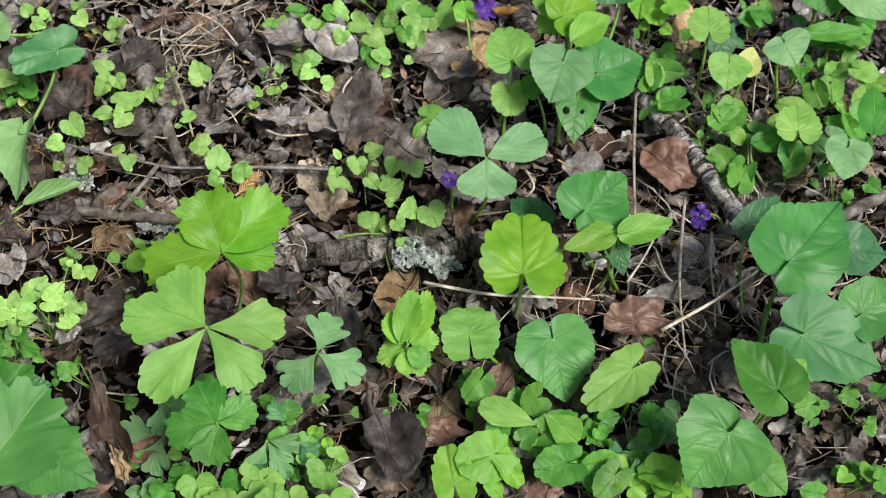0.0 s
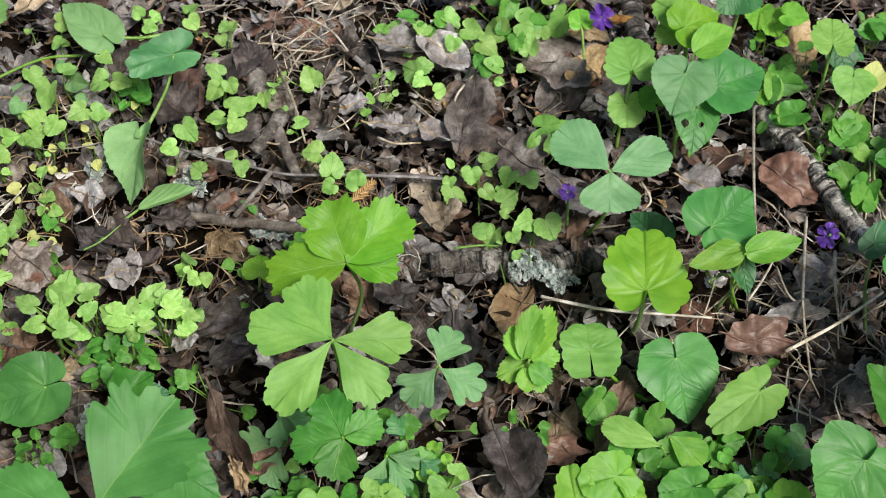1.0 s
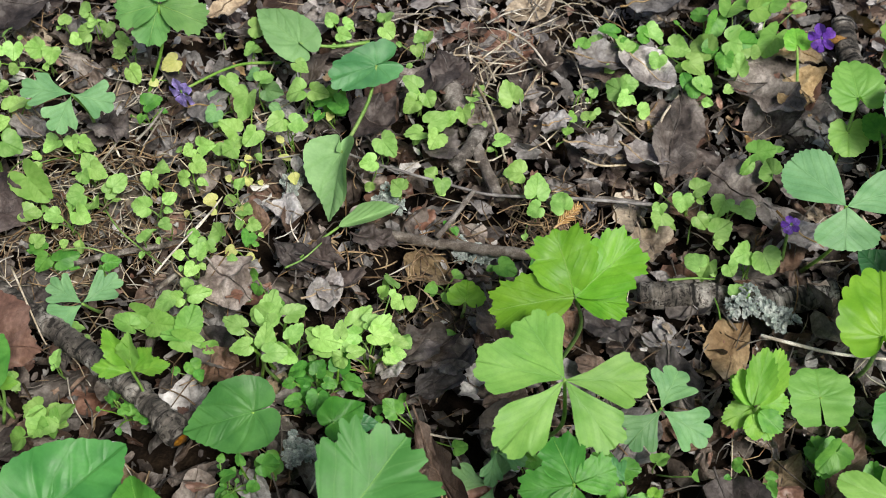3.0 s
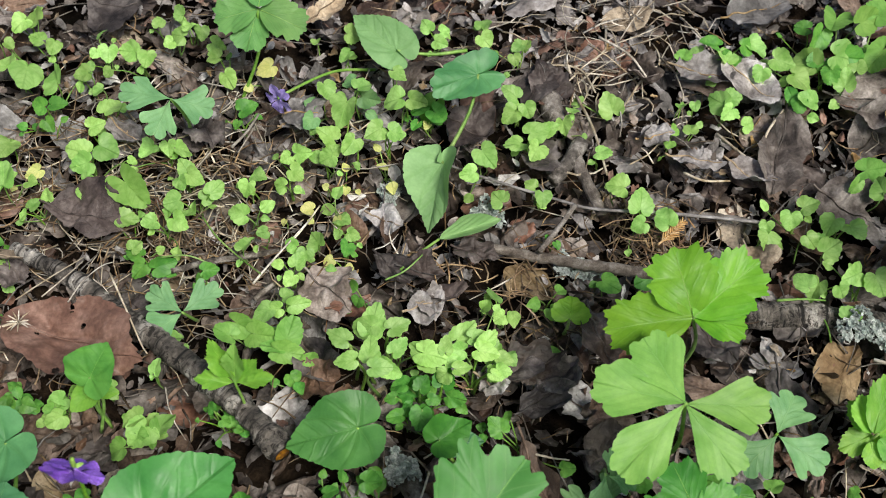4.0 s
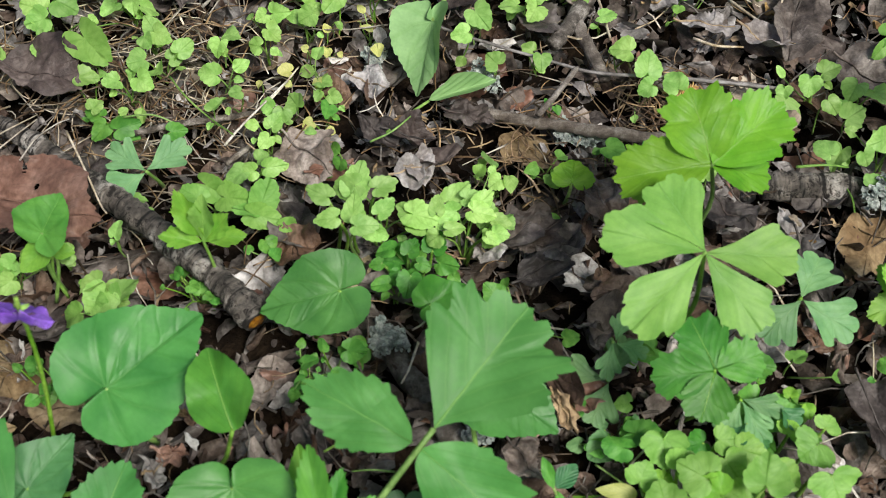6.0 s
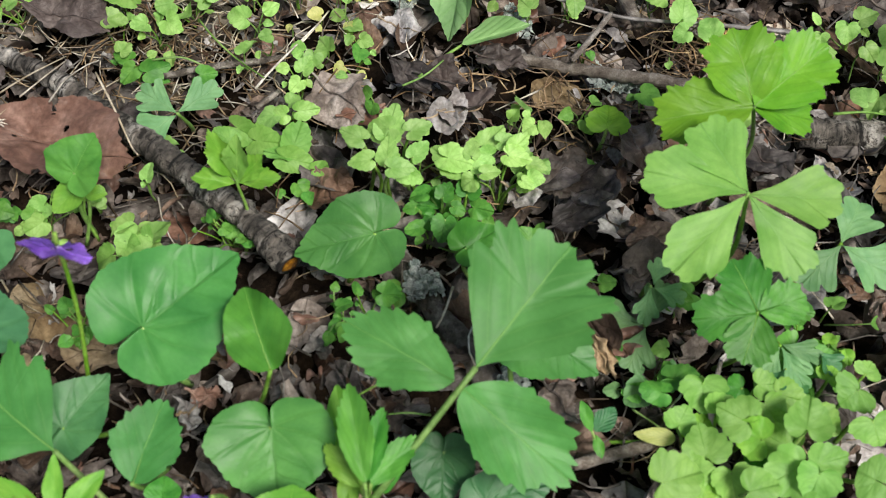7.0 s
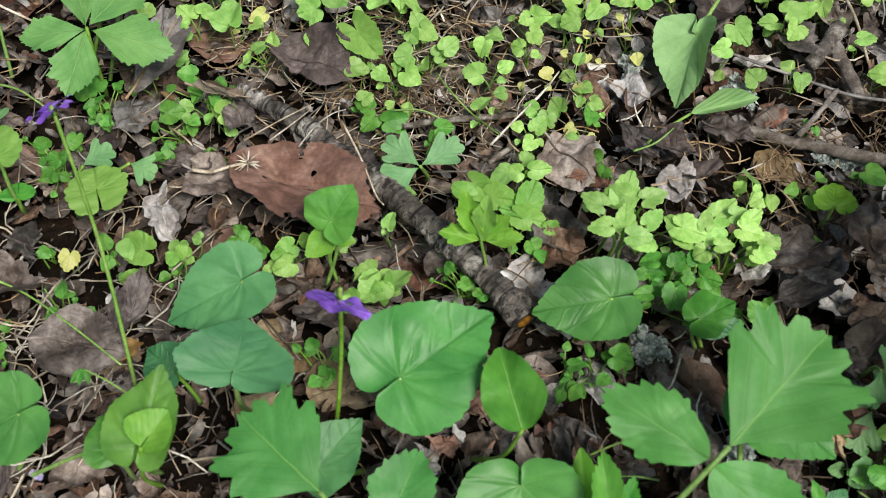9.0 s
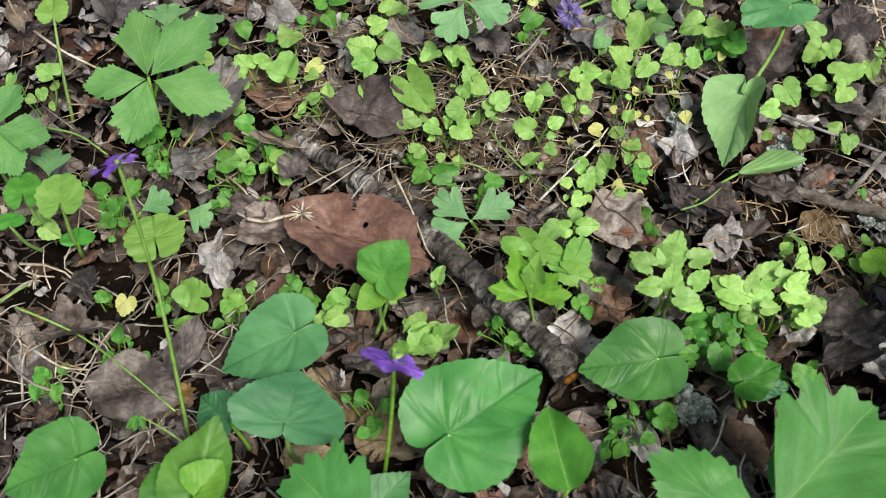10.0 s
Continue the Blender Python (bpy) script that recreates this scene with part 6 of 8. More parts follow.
dead_leaf((-0.0421, 0.3288, 0.002), (-0.025, 0.3107, 0.002), 0.0226, "umber", curl=0.2, lift=0.004)
dead_leaf((0.0554, 0.2421, 0.002), (0.0715, 0.2825, 0.002), 0.0150, "brown", curl=0.2, lift=0.004)
dead_leaf((-0.0094, 0.3116, 0.002), (0.0011, 0.2789, 0.002), 0.0156, "umber", curl=0.3, lift=0.005)
dead_leaf((-0.1608, 0.3185, 0.002), (-0.1476, 0.3225, 0.002), 0.0161, "grey", curl=0.2, lift=0.006)
dead_leaf((0.0512, 0.477, 0.002), (0.0678, 0.4594, 0.002), 0.0343, "tan", curl=0.1, lift=0.004)
dead_leaf((0.0249, 0.479, 0.002), (0.0526, 0.4644, 0.002), 0.0246, "red", curl=0.1, lift=0.004)
dead_leaf((-0.3275, 0.2836, 0.003), (-0.2642, 0.2686, 0.003), 0.0385, "red", curl=0.1, lift=0.009, crumple=0.009, fold=0.2, holes=((-.2, .5, .026), (.06, .25, .018), (-.5, .33, .05), (-.43, .35, .03), (-.36, .36, .02), (-.31, .37, .014), (.5, .62, .06), (.44, .56, .03), (.47, .2, .05)))
dead_leaf((-0.3294, 0.3449, 0.002), (-0.2946, 0.3371, 0.002), 0.0332, "umber", curl=0.05, lift=0.009)
dead_leaf((-0.3786, 0.3032, 0.002), (-0.368, 0.3597, 0.008), 0.0213, "grey", curl=0.03, lift=0.012, crumple=0.003, fold=0.12, tilt=(0.15, -0.3))
dead_leaf((-0.3493, 0.2509, 0.002), (-0.3482, 0.2696, 0.002), 0.0125, "grey", curl=0.1, lift=0.005)
dead_leaf((-0.373, 0.192, 0.002), (-0.3363, 0.1929, 0.002), 0.0268, "dead", curl=0.1, lift=0.006)
dead_leaf((-0.4017, 0.2064, 0.002), (-0.3739, 0.217, 0.002), 0.0201, "dead", curl=0.3, lift=0.006)
dead_leaf((-0.3409, 0.1988, 0.002), (-0.3409, 0.2239, 0.002), 0.0156, "umber", curl=0.5, lift=0.007)
dead_leaf((-0.2104, 0.3288, 0.002), (-0.1858, 0.3109, 0.002), 0.0280, "dead", curl=0.05, lift=0.006)
dead_leaf((-0.1964, 0.3121, 0.002), (-0.1773, 0.3221, 0.002), 0.0174, "red", curl=0.2, lift=0.005)
dead_leaf((-0.1702, 0.3359, 0.002), (-0.1445, 0.3365, 0.002), 0.0164, "umber", curl=0.3, lift=0.007)
dead_leaf((-0.1613, 0.3238, 0.002), (-0.1396, 0.3251, 0.002), 0.0142, "umber", curl=0.35, lift=0.006)
dead_leaf((-0.1488, 0.3512, 0.002), (-0.1295, 0.3469, 0.002), 0.0144, "umber", curl=0.3, lift=0.006)
dead_leaf((-0.1818, 0.3417, 0.002), (-0.1657, 0.3298, 0.002), 0.0149, "umber", curl=0.25, lift=0.005)
dead_leaf((-0.1249, 0.2861, 0.002), (-0.1037, 0.3028, 0.002), 0.0186, "umber", curl=0.3, lift=0.006)
dead_leaf((-0.2015, 0.2854, 0.002), (-0.189, 0.2676, 0.002), 0.0186, "brown", curl=0.25, lift=0.004)
dead_leaf((-0.1118, 0.2744, 0.002), (-0.0919, 0.2904, 0.002), 0.0157, "umber", curl=0.3, lift=0.005)
dead_leaf((-0.1642, 0.3129, 0.002), (-0.1507, 0.3225, 0.002), 0.0155, "grey", curl=0.3, lift=0.007)
dead_leaf((-0.1908, 0.3639, 0.002), (-0.1724, 0.3579, 0.002), 0.0152, "grey", curl=0.25, lift=0.004)
dead_leaf((-0.3555, 0.2791, 0.002), (-0.3337, 0.2796, 0.002), 0.0137, "umber", curl=0.3, lift=0.006)
dead_leaf((-0.4397, 0.3616, 0.002), (-0.4438, 0.3868, 0.002), 0.0245, "umber", curl=0.1, lift=0.006)
dead_leaf((-0.4861, 0.359, 0.002), (-0.4685, 0.3404, 0.002), 0.0125, "tan", curl=0.4, lift=0.006)
dead_leaf((-0.2774, 0.4058, 0.002), (-0.2641, 0.3846, 0.002), 0.0187, "umber", curl=0.15, lift=0.007)
dead_leaf((-0.2386, 0.4154, 0.002), (-0.2174, 0.4143, 0.002), 0.0210, "grey", curl=0.2, lift=0.006)
dead_leaf((-0.4003, 0.2307, 0.002), (-0.3781, 0.2237, 0.002), 0.0160, "dead", curl=0.2, lift=0.006)
dead_leaf((-0.124, 0.2864, 0.002), (-0.0974, 0.3022, 0.002), 0.0223, "dead", curl=0.2, lift=0.006)
dead_leaf((-0.0882, 0.329, 0.002), (-0.0768, 0.2994, 0.002), 0.0163, "dead", curl=0.3, lift=0.006)
dead_leaf((-0.1317, 0.2876, 0.002), (-0.1174, 0.2837, 0.002), 0.0134, "grey", curl=0.3, lift=0.007)
dead_leaf((-0.1057, 0.2979, 0.002), (-0.0902, 0.2903, 0.002), 0.0234, "dead", curl=0.2, lift=0.004)
dead_leaf((-0.2084, 0.2971, 0.002), (-0.1871, 0.2769, 0.002), 0.0186, "dead", curl=0.2, lift=0.003)
dead_leaf((-0.088, 0.2413, 0.002), (-0.0818, 0.222, 0.002), 0.0144, "red", curl=0.3, lift=0.006)
dead_leaf((-0.096, 0.2283, 0.002), (-0.0867, 0.2127, 0.002), 0.0059, "tan", curl=0.5, lift=0.009)
dead_leaf((-0.1082, 0.2105, 0.002), (-0.0975, 0.1976, 0.002), 0.0165, "dead", curl=0.2, lift=0.005)
dead_leaf((-0.2246, 0.1891, 0.002), (-0.214, 0.19, 0.002), 0.0126, "red", curl=0.2, lift=0.004)
dead_leaf((-0.2266, 0.1782, 0.002), (-0.2203, 0.1835, 0.002), 0.0125, "grey", curl=0.2, lift=0.004)
dead_leaf((-0.3383, 0.3111, 0.002), (-0.3227, 0.3021, 0.002), 0.0170, "umber", curl=0.3, lift=0.007)
dead_leaf((-0.2855, 0.4031, 0.002), (-0.2624, 0.3914, 0.002), 0.0242, "umber", curl=0.1, lift=0.004)
dead_leaf((-0.3194, 0.3989, 0.002), (-0.2992, 0.385, 0.002), 0.0142, "grey", curl=0.2, lift=0.005)
dead_leaf((-0.3566, 0.4771, 0.002), (-0.317, 0.4719, 0.002), 0.0422, "umber", curl=0.05, lift=0.006)
dead_leaf((-0.2403, 0.4696, 0.002), (-0.2222, 0.4871, 0.002), 0.0177, "tan", curl=0.4, lift=0.015)
dead_leaf((-0.2402, 0.4111, 0.002), (-0.227, 0.4188, 0.002), 0.0160, "grey", curl=0.2, lift=0.005)
dead_leaf((-0.1102, 0.445, 0.002), (-0.1218, 0.4674, 0.002), 0.0208, "umber", curl=0.1, lift=0.005)
dead_leaf((-0.1622, 0.4267, 0.002), (-0.14, 0.42, 0.002), 0.0274, "umber", curl=0.2, lift=0.003)
dead_leaf((-0.0298, 0.52, 0.002), (0.002, 0.5342, 0.002), 0.0271, "grey", curl=0.2, lift=0.004)
dead_leaf((-0.0793, 0.475, 0.002), (-0.0626, 0.4703, 0.002), 0.0176, "dead", curl=0.3, lift=0.005)
dead_leaf((0.0234, 0.4765, 0.002), (0.0682, 0.4673, 0.002), 0.0436, "dead", curl=0.05, lift=0.004)
dead_leaf((0.0419, 0.4977, 0.002), (0.0675, 0.4866, 0.002), 0.0187, "tan", curl=0.3, lift=0.008)
dead_leaf((0.1031, 0.4011, 0.002), (0.1248, 0.3903, 0.002), 0.0207, "grey", curl=0.2, lift=0.005)
dead_leaf((-0.029, 0.4195, 0.002), (-0.0068, 0.4088, 0.002), 0.0154, "grey", curl=0.4, lift=0.006)
dead_leaf((-0.3518, 0.3098, 0.002), (-0.3222, 0.3085, 0.002), 0.0058, "tan", curl=0.6, lift=0.017)
dead_leaf((-0.3477, 0.2759, 0.002), (-0.3208, 0.2703, 0.002), 0.0215, "dead", curl=0.2, lift=0.008)
dead_leaf((-0.3482, 0.2566, 0.002), (-0.3372, 0.2432, 0.002), 0.0115, "bleached", curl=0.15, lift=0.007, label="bleached grey torn leaf piece standing in the litter")

# ---- dry stems ----
straw([(-0.4333, 0.2903, 0.02), (-0.417, 0.2881, 0.023), (-0.4036, 0.2842, 0.02)], 0.00069, "stalk", "thin green grass blade bent over the litter")
straw([(-0.3207, 0.17, 0.03), (-0.3308, 0.1724, 0.033), (-0.3411, 0.1758, 0.03)], 0.00050, "stalk", "thin green grass blade bent over the litter")
straw([(0.0319, 0.3213, 0.01), (0.0605, 0.3146, 0.013), (0.0874, 0.3163, 0.01), (0.1093, 0.3143, 0.013)], 0.00105)
straw([(0.1408, 0.2984, 0.014), (0.1656, 0.3133, 0.017), (0.1912, 0.3345, 0.014)], 0.00116)
straw([(0.1615, 0.3769, 0.012), (0.1551, 0.3448, 0.015), (0.1525, 0.3206, 0.012), (0.1501, 0.2833, 0.015)], 0.00112)
straw([(0.1426, 0.4448, 0.014), (0.1367, 0.3984, 0.017), (0.1346, 0.362, 0.014)], 0.00119)
straw([(0.1728, 0.3576, 0.012), (0.1685, 0.3357, 0.015), (0.1689, 0.32, 0.012)], 0.00111)
straw([(-0.1023, 0.4525, 0.006), (-0.0928, 0.4297, 0.009), (-0.0844, 0.4055, 0.006)], 0.00103)
straw([(-0.094, 0.4948, 0.006), (-0.0788, 0.4821, 0.009), (-0.0689, 0.4712, 0.006)], 0.00092)
straw([(-0.1241, 0.4622, 0.006), (-0.1158, 0.4682, 0.009), (-0.1016, 0.4704, 0.006), (-0.0934, 0.4536, 0.009)], 0.00089)
straw([(-0.0337, 0.4392, 0.006), (-0.0197, 0.4238, 0.009), (-0.0094, 0.4215, 0.006)], 0.00088)
straw([(-0.049, 0.4127, 0.006), (-0.04, 0.407, 0.009), (-0.0275, 0.4113, 0.006)], 0.00086)
straw([(-0.0022, 0.4582, 0.008), (-0.0099, 0.4425, 0.011), (-0.0117, 0.4372, 0.008)], 0.00090)
straw([(0.1447, 0.3492, 0.008), (0.1476, 0.3307, 0.011), (0.1575, 0.3268, 0.008)], 0.00082)
straw([(0.1289, 0.3284, 0.008), (0.1377, 0.3416, 0.011), (0.149, 0.3632, 0.008)], 0.00081)
straw([(0.0832, 0.3962, 0.006), (0.0865, 0.3831, 0.009), (0.0824, 0.378, 0.006)], 0.00086)
straw([(-0.324, 0.2891, 0.019), (-0.3127, 0.2998, 0.022), (-0.3031, 0.314, 0.019)], 0.00045)
straw([(-0.3149, 0.2933, 0.017), (-0.3068, 0.3031, 0.02), (-0.3035, 0.3134, 0.017)], 0.00045)
straw([(-0.3025, 0.2913, 0.019), (-0.2986, 0.3, 0.022), (-0.2948, 0.3104, 0.019), (-0.2892, 0.3117, 0.022)], 0.00045)
straw([(-0.2898, 0.308, 0.019), (-0.2769, 0.2899, 0.022), (-0.2674, 0.2767, 0.019), (-0.2628, 0.271, 0.022)], 0.00057)
seed_head((-0.3187, 0.2784, 0.02), 0.0080, [(-0.3396, 0.2725, 0.016), (-0.332, 0.2728, 0.017), (-0.326, 0.276, 0.018), (-0.3203, 0.2787, 0.019)])
seed_head((-0.4094, 0.2255, 0.012), 0.0065, [(-0.4208, 0.2128, 0.008), (-0.4164, 0.2187, 0.009), (-0.4135, 0.2229, 0.01), (-0.4104, 0.225, 0.011)])
straw([(-0.3588, 0.2961, 0.008), (-0.3484, 0.2892, 0.011), (-0.3431, 0.2856, 0.008)], 0.00058)
straw([(-0.472, 0.3499, 0.006), (-0.4527, 0.34, 0.009), (-0.436, 0.3373, 0.006)], 0.00089)
straw([(-0.4111, 0.2123, 0.012), (-0.3934, 0.2086, 0.015), (-0.3796, 0.2068, 0.012), (-0.3566, 0.1968, 0.015), (-0.3359, 0.1882, 0.012)], 0.00064, "stalk", "thin green grass blade bent over the litter")
straw([(-0.4096, 0.1941, 0.006), (-0.3907, 0.1855, 0.009), (-0.3762, 0.1865, 0.006)], 0.00063)
straw([(-0.3976, 0.1989, 0.008), (-0.383, 0.194, 0.011), (-0.3739, 0.197, 0.008)], 0.00063)
straw([(-0.394, 0.1801, 0.004), (-0.3999, 0.1938, 0.007), (-0.4018, 0.2052, 0.004)], 0.00062)
straw([(-0.2746, 0.3235, 0.012), (-0.2618, 0.3245, 0.015), (-0.2519, 0.324, 0.012)], 0.00061, "stalk", "thin green grass blade bent over the litter")
straw([(-0.2612, 0.3479, 0.012), (-0.2516, 0.3364, 0.015), (-0.2415, 0.3301, 0.012), (-0.2283, 0.3201, 0.015)], 0.00054, "stalk", "thin green grass blade bent over the litter")
straw([(-0.1755, 0.3255, 0.015), (-0.1676, 0.3296, 0.018), (-0.1599, 0.3439, 0.015)], 0.00059, "stalk", "thin green grass blade bent over the litter")
straw([(-0.2312, 0.3166, 0.012), (-0.2255, 0.3263, 0.015), (-0.2142, 0.3536, 0.012)], 0.00069)
straw([(-0.1453, 0.1943, 0.006), (-0.1528, 0.1925, 0.009), (-0.1595, 0.1923, 0.006)], 0.00050, "stalk", "thin green grass blade bent over the litter")
straw([(-0.1697, 0.197, 0.008), (-0.1638, 0.2003, 0.011), (-0.1583, 0.2053, 0.008)], 0.00058, "stalk", "thin green grass blade bent over the litter")
straw([(-0.0086, 0.3434, 0.012), (0.002, 0.3438, 0.015), (0.0122, 0.3467, 0.012)], 0.00080, "stalk", "thin green grass blade bent over the litter")
straw([(-0.1445, 0.2436, 0.008), (-0.146, 0.231, 0.011), (-0.1481, 0.2262, 0.008)], 0.00060)
straw([(0.0162, 0.3309, 0.004), (0.0146, 0.3352, 0.007), (0.0132, 0.3439, 0.004)], 0.00060, "stalk", "thin green grass blade bent over the litter")
straw([(-0.0788, 0.2071, 0.006), (-0.0726, 0.202, 0.009), (-0.0642, 0.1987, 0.006)], 0.00050, "stalk", "thin green grass blade bent over the litter")
straw([(-0.289, 0.3937, 0.006), (-0.2811, 0.3952, 0.009), (-0.2743, 0.4086, 0.006)], 0.00065)
straw([(-0.2592, 0.392, 0.008), (-0.2532, 0.4008, 0.011), (-0.2513, 0.4144, 0.008)], 0.00090)
straw([(-0.2219, 0.3412, 0.008), (-0.2162, 0.3498, 0.011), (-0.212, 0.3654, 0.008)], 0.00061)
straw([(-0.3334, 0.3507, 0.006), (-0.3269, 0.3447, 0.009), (-0.3228, 0.3574, 0.006)], 0.00062)
straw([(-0.4182, 0.2136, 0.01), (-0.4128, 0.2185, 0.013), (-0.4107, 0.2245, 0.01)], 0.00065, "stalk", "thin green grass blade bent over the litter")


def conifer_sprig(base, tip):
    """A flat dried sprig: a thin stem with short side shoots in two rows."""
    rnd = random.Random(seed())
    b, t = Vector(base), Vector(tip)
    e = thing("conifer_sprig", base, "dry orange-tan conifer sprig lying on the litter", "conifer sprig")
    way = (t - b).normalized()
    side = way.cross(Vector((0, 0, 1))).normalized()
    v, f = tube_data(smooth_path([b, b.lerp(t, 0.5) + side * 0.0006, t], 5), 0.0006, 0.0003, 6)
    under(new("stem", mesh_of("stem", v, f, M["sprig"])), e, Matrix())
    for k in range(9):
        for hand in (-1, 1):
            c = b.lerp(t, 0.15 + 0.09 * k)
            d = (way + side * hand * 0.7).normalized() * (0.0065 - 0.0004 * k) * rnd.uniform(0.7, 1.1)
            v, f = tube_data(smooth_path([c, c + d * 0.5 + Vector((0, 0, 0.0003)), c + d], 3), 0.0005, 0.0003, 5, 0.3, seed())
            under(new("shoot", mesh_of("shoot", v, f, M["sprig"])), e, Matrix())
    return e


conifer_sprig((-0.0597, 0.3679, 0.008), (-0.0484, 0.3813, 0.011))
conifer_sprig((-0.0618, 0.3772, 0.008), (-0.0511, 0.3797, 0.01))

# ---- lichen ----
lichen((-0.1373, 0.3758, 0.004), 0.0154, 0.0135)
lichen((0.0276, 0.3351, 0.012), 0.0213, 0.0152)
lichen((0.0411, 0.3315, 0.01), 0.0133, 0.0124)
lichen((-0.1557, 0.2443, 0.006), 0.0128, 0.0128)
lichen((-0.12, 0.2139, 0.004), 0.0085, 0.0126)
lichen((-0.1568, 0.2457, 0.004), 0.0093, 0.0105)
lichen((-0.0894, 0.3523, 0.004), 0.0112, 0.0095)
lichen((-0.1826, 0.3786, 0.004), 0.0076, 0.0165)
lichen((-0.0993, 0.352, 0.004), 0.0093, 0.0121)

# ---- seedlings ----
sprout((-0.1751, 0.4807), (-0.1804, 0.4823, 0.011, 0.0072), (-0.1716, 0.4816, 0.0101, 0.0072), (-0.1734, 0.4723, 0.0115, 0.0071))
sprout((-0.1513, 0.4814), (-0.1506, 0.4745, 0.0146, 0.0095), (-0.1521, 0.4843, 0.0157, 0.009))
sprout((-0.1329, 0.4759), (-0.134, 0.4748, 0.0125, 0.0071), (-0.13, 0.478, 0.0106, 0.0072), (-0.1348, 0.4688, 0.0101, 0.0065))
sprout((-0.1146, 0.4658), (-0.1146, 0.4638, 0.006, 0.0054))
sprout((-0.1302, 0.4372), (-0.1328, 0.4414, 0.014, 0.0092), (-0.1326, 0.4296, 0.0123, 0.0109), (-0.1252, 0.4345, 0.0123, 0.0086))
sprout((-0.1201, 0.417), (-0.1197, 0.4188, 0.0151, 0.0124), (-0.1138, 0.4229, 0.0129, 0.008), (-0.1285, 0.4121, 0.0118, 0.0101), (-0.1185, 0.4062, 0.0162, 0.01))
sprout((-0.1054, 0.4346), (-0.107, 0.4277, 0.012, 0.0086), (-0.1037, 0.4374, 0.012, 0.0064))
sprout((-0.1414, 0.4031), (-0.1414, 0.4011, 0.0146, 0.0111))
sprout((-0.1469, 0.39), (-0.1469, 0.388, 0.0162, 0.0087))
sprout((-0.1329, 0.3798), (-0.1329, 0.3778, 0.0139, 0.0092))
sprout((-0.1158, 0.389), (-0.1188, 0.3906, 0.0101, 0.0077), (-0.1129, 0.3834, 0.0115, 0.0082))
sprout((-0.0856, 0.4483), (-0.0856, 0.4463, 0.0084, 0.0117))
sprout((-0.0877, 0.4164), (-0.0877, 0.4144, 0.0106, 0.0085))
sprout((-0.0797, 0.398), (-0.0797, 0.396, 0.0106, 0.0123))
sprout((-0.0692, 0.3796), (-0.0692, 0.3838, 0.0157, 0.0115), (-0.0692, 0.3715, 0.0157, 0.0081))
sprout((-0.0573, 0.38), (-0.0573, 0.378, 0.0134, 0.0099))
sprout((-0.0421, 0.3505), (-0.0421, 0.3485, 0.0125, 0.0085))
sprout((-0.0436, 0.3366), (-0.0436, 0.3346, 0.012, 0.0074))
sprout((-0.0469, 0.4394), (-0.0469, 0.4374, 0.009, 0.0076))
sprout((-0.045, 0.4553), (-0.045, 0.4533, 0.009, 0.0053))
sprout((-0.031, 0.4546), (-0.0347, 0.4544, 0.0125, 0.0118), (-0.0283, 0.4564, 0.0139, 0.0095), (-0.0298, 0.4469, 0.0139, 0.0082))
sprout((-0.0456, 0.4904), (-0.0456, 0.4884, 0.0084, 0.0086))
sprout((-0.0198, 0.448), (-0.0198, 0.446, 0.0077, 0.0077))
sprout((-0.031, 0.4866), (-0.031, 0.4846, 0.0129, 0.0109))
sprout((-0.0161, 0.4984), (-0.0161, 0.4964, 0.0112, 0.0111))
sprout((-0.0094, 0.4815), (-0.0046, 0.4832, 0.0157, 0.0121), (-0.0142, 0.4758, 0.0129, 0.0091))
sprout((0.0087, 0.4902), (0.0087, 0.4882, 0.0128, 0.0147))
sprout((0.0039, 0.4739), (0.0039, 0.4719, 0.0154, 0.0132))
sprout((0.0249, 0.4907), (0.0249, 0.4887, 0.0179, 0.0158))
sprout((0.0265, 0.4778), (0.0265, 0.4758, 0.0151, 0.0115))
sprout((0.0084, 0.4613), (0.0084, 0.4593, 0.0162, 0.0113))
sprout((0.0331, 0.4897), (0.0331, 0.4877, 0.0146, 0.0092))
sprout((0.0022, 0.394), (0.0062, 0.3963, 0.0134, 0.009), (-0.0019, 0.3877, 0.013, 0.0095))
sprout((0.0209, 0.3879), (0.0162, 0.3871, 0.0134, 0.0112), (0.0257, 0.3846, 0.0151, 0.0106))
sprout((0.0054, 0.3772), (0.0054, 0.3752, 0.0162, 0.0077))
sprout((-0.0119, 0.3819), (-0.0113, 0.3772, 0.0092, 0.0111), (-0.0124, 0.3827, 0.0116, 0.0072))
sprout((0.0158, 0.3777), (0.0158, 0.3757, 0.0108, 0.0111))
sprout((0.0108, 0.3563), (0.0044, 0.3561, 0.0096, 0.0092), (0.0091, 0.354, 0.0096, 0.0098), (0.019, 0.3528, 0.0125, 0.0081))
sprout((0.0301, 0.3607), (0.0249, 0.3592, 0.0162, 0.0108), (0.0354, 0.3582, 0.014, 0.0141))
sprout((0.0238, 0.3443), (0.0238, 0.3423, 0.0112, 0.0096))
sprout((0.0375, 0.409), (0.0375, 0.407, 0.02, 0.0113))
sprout((0.1576, 0.4639), (0.1604, 0.4605, 0.0176, 0.0121), (0.1509, 0.4551, 0.0168, 0.012), (0.1615, 0.4701, 0.0224, 0.0091), kind="kidney", look_of="fresh", label="small fresh green seedling in leaf litter")
sprout((0.1583, 0.4377), (0.1583, 0.4357, 0.02, 0.0135), kind="kidney", look_of="fresh", label="small fresh green seedling in leaf litter")
sprout((0.2253, 0.4383), (0.2253, 0.4363, 0.02, 0.0119), kind="kidney", look_of="pale", label="small pale green leafy sprout")
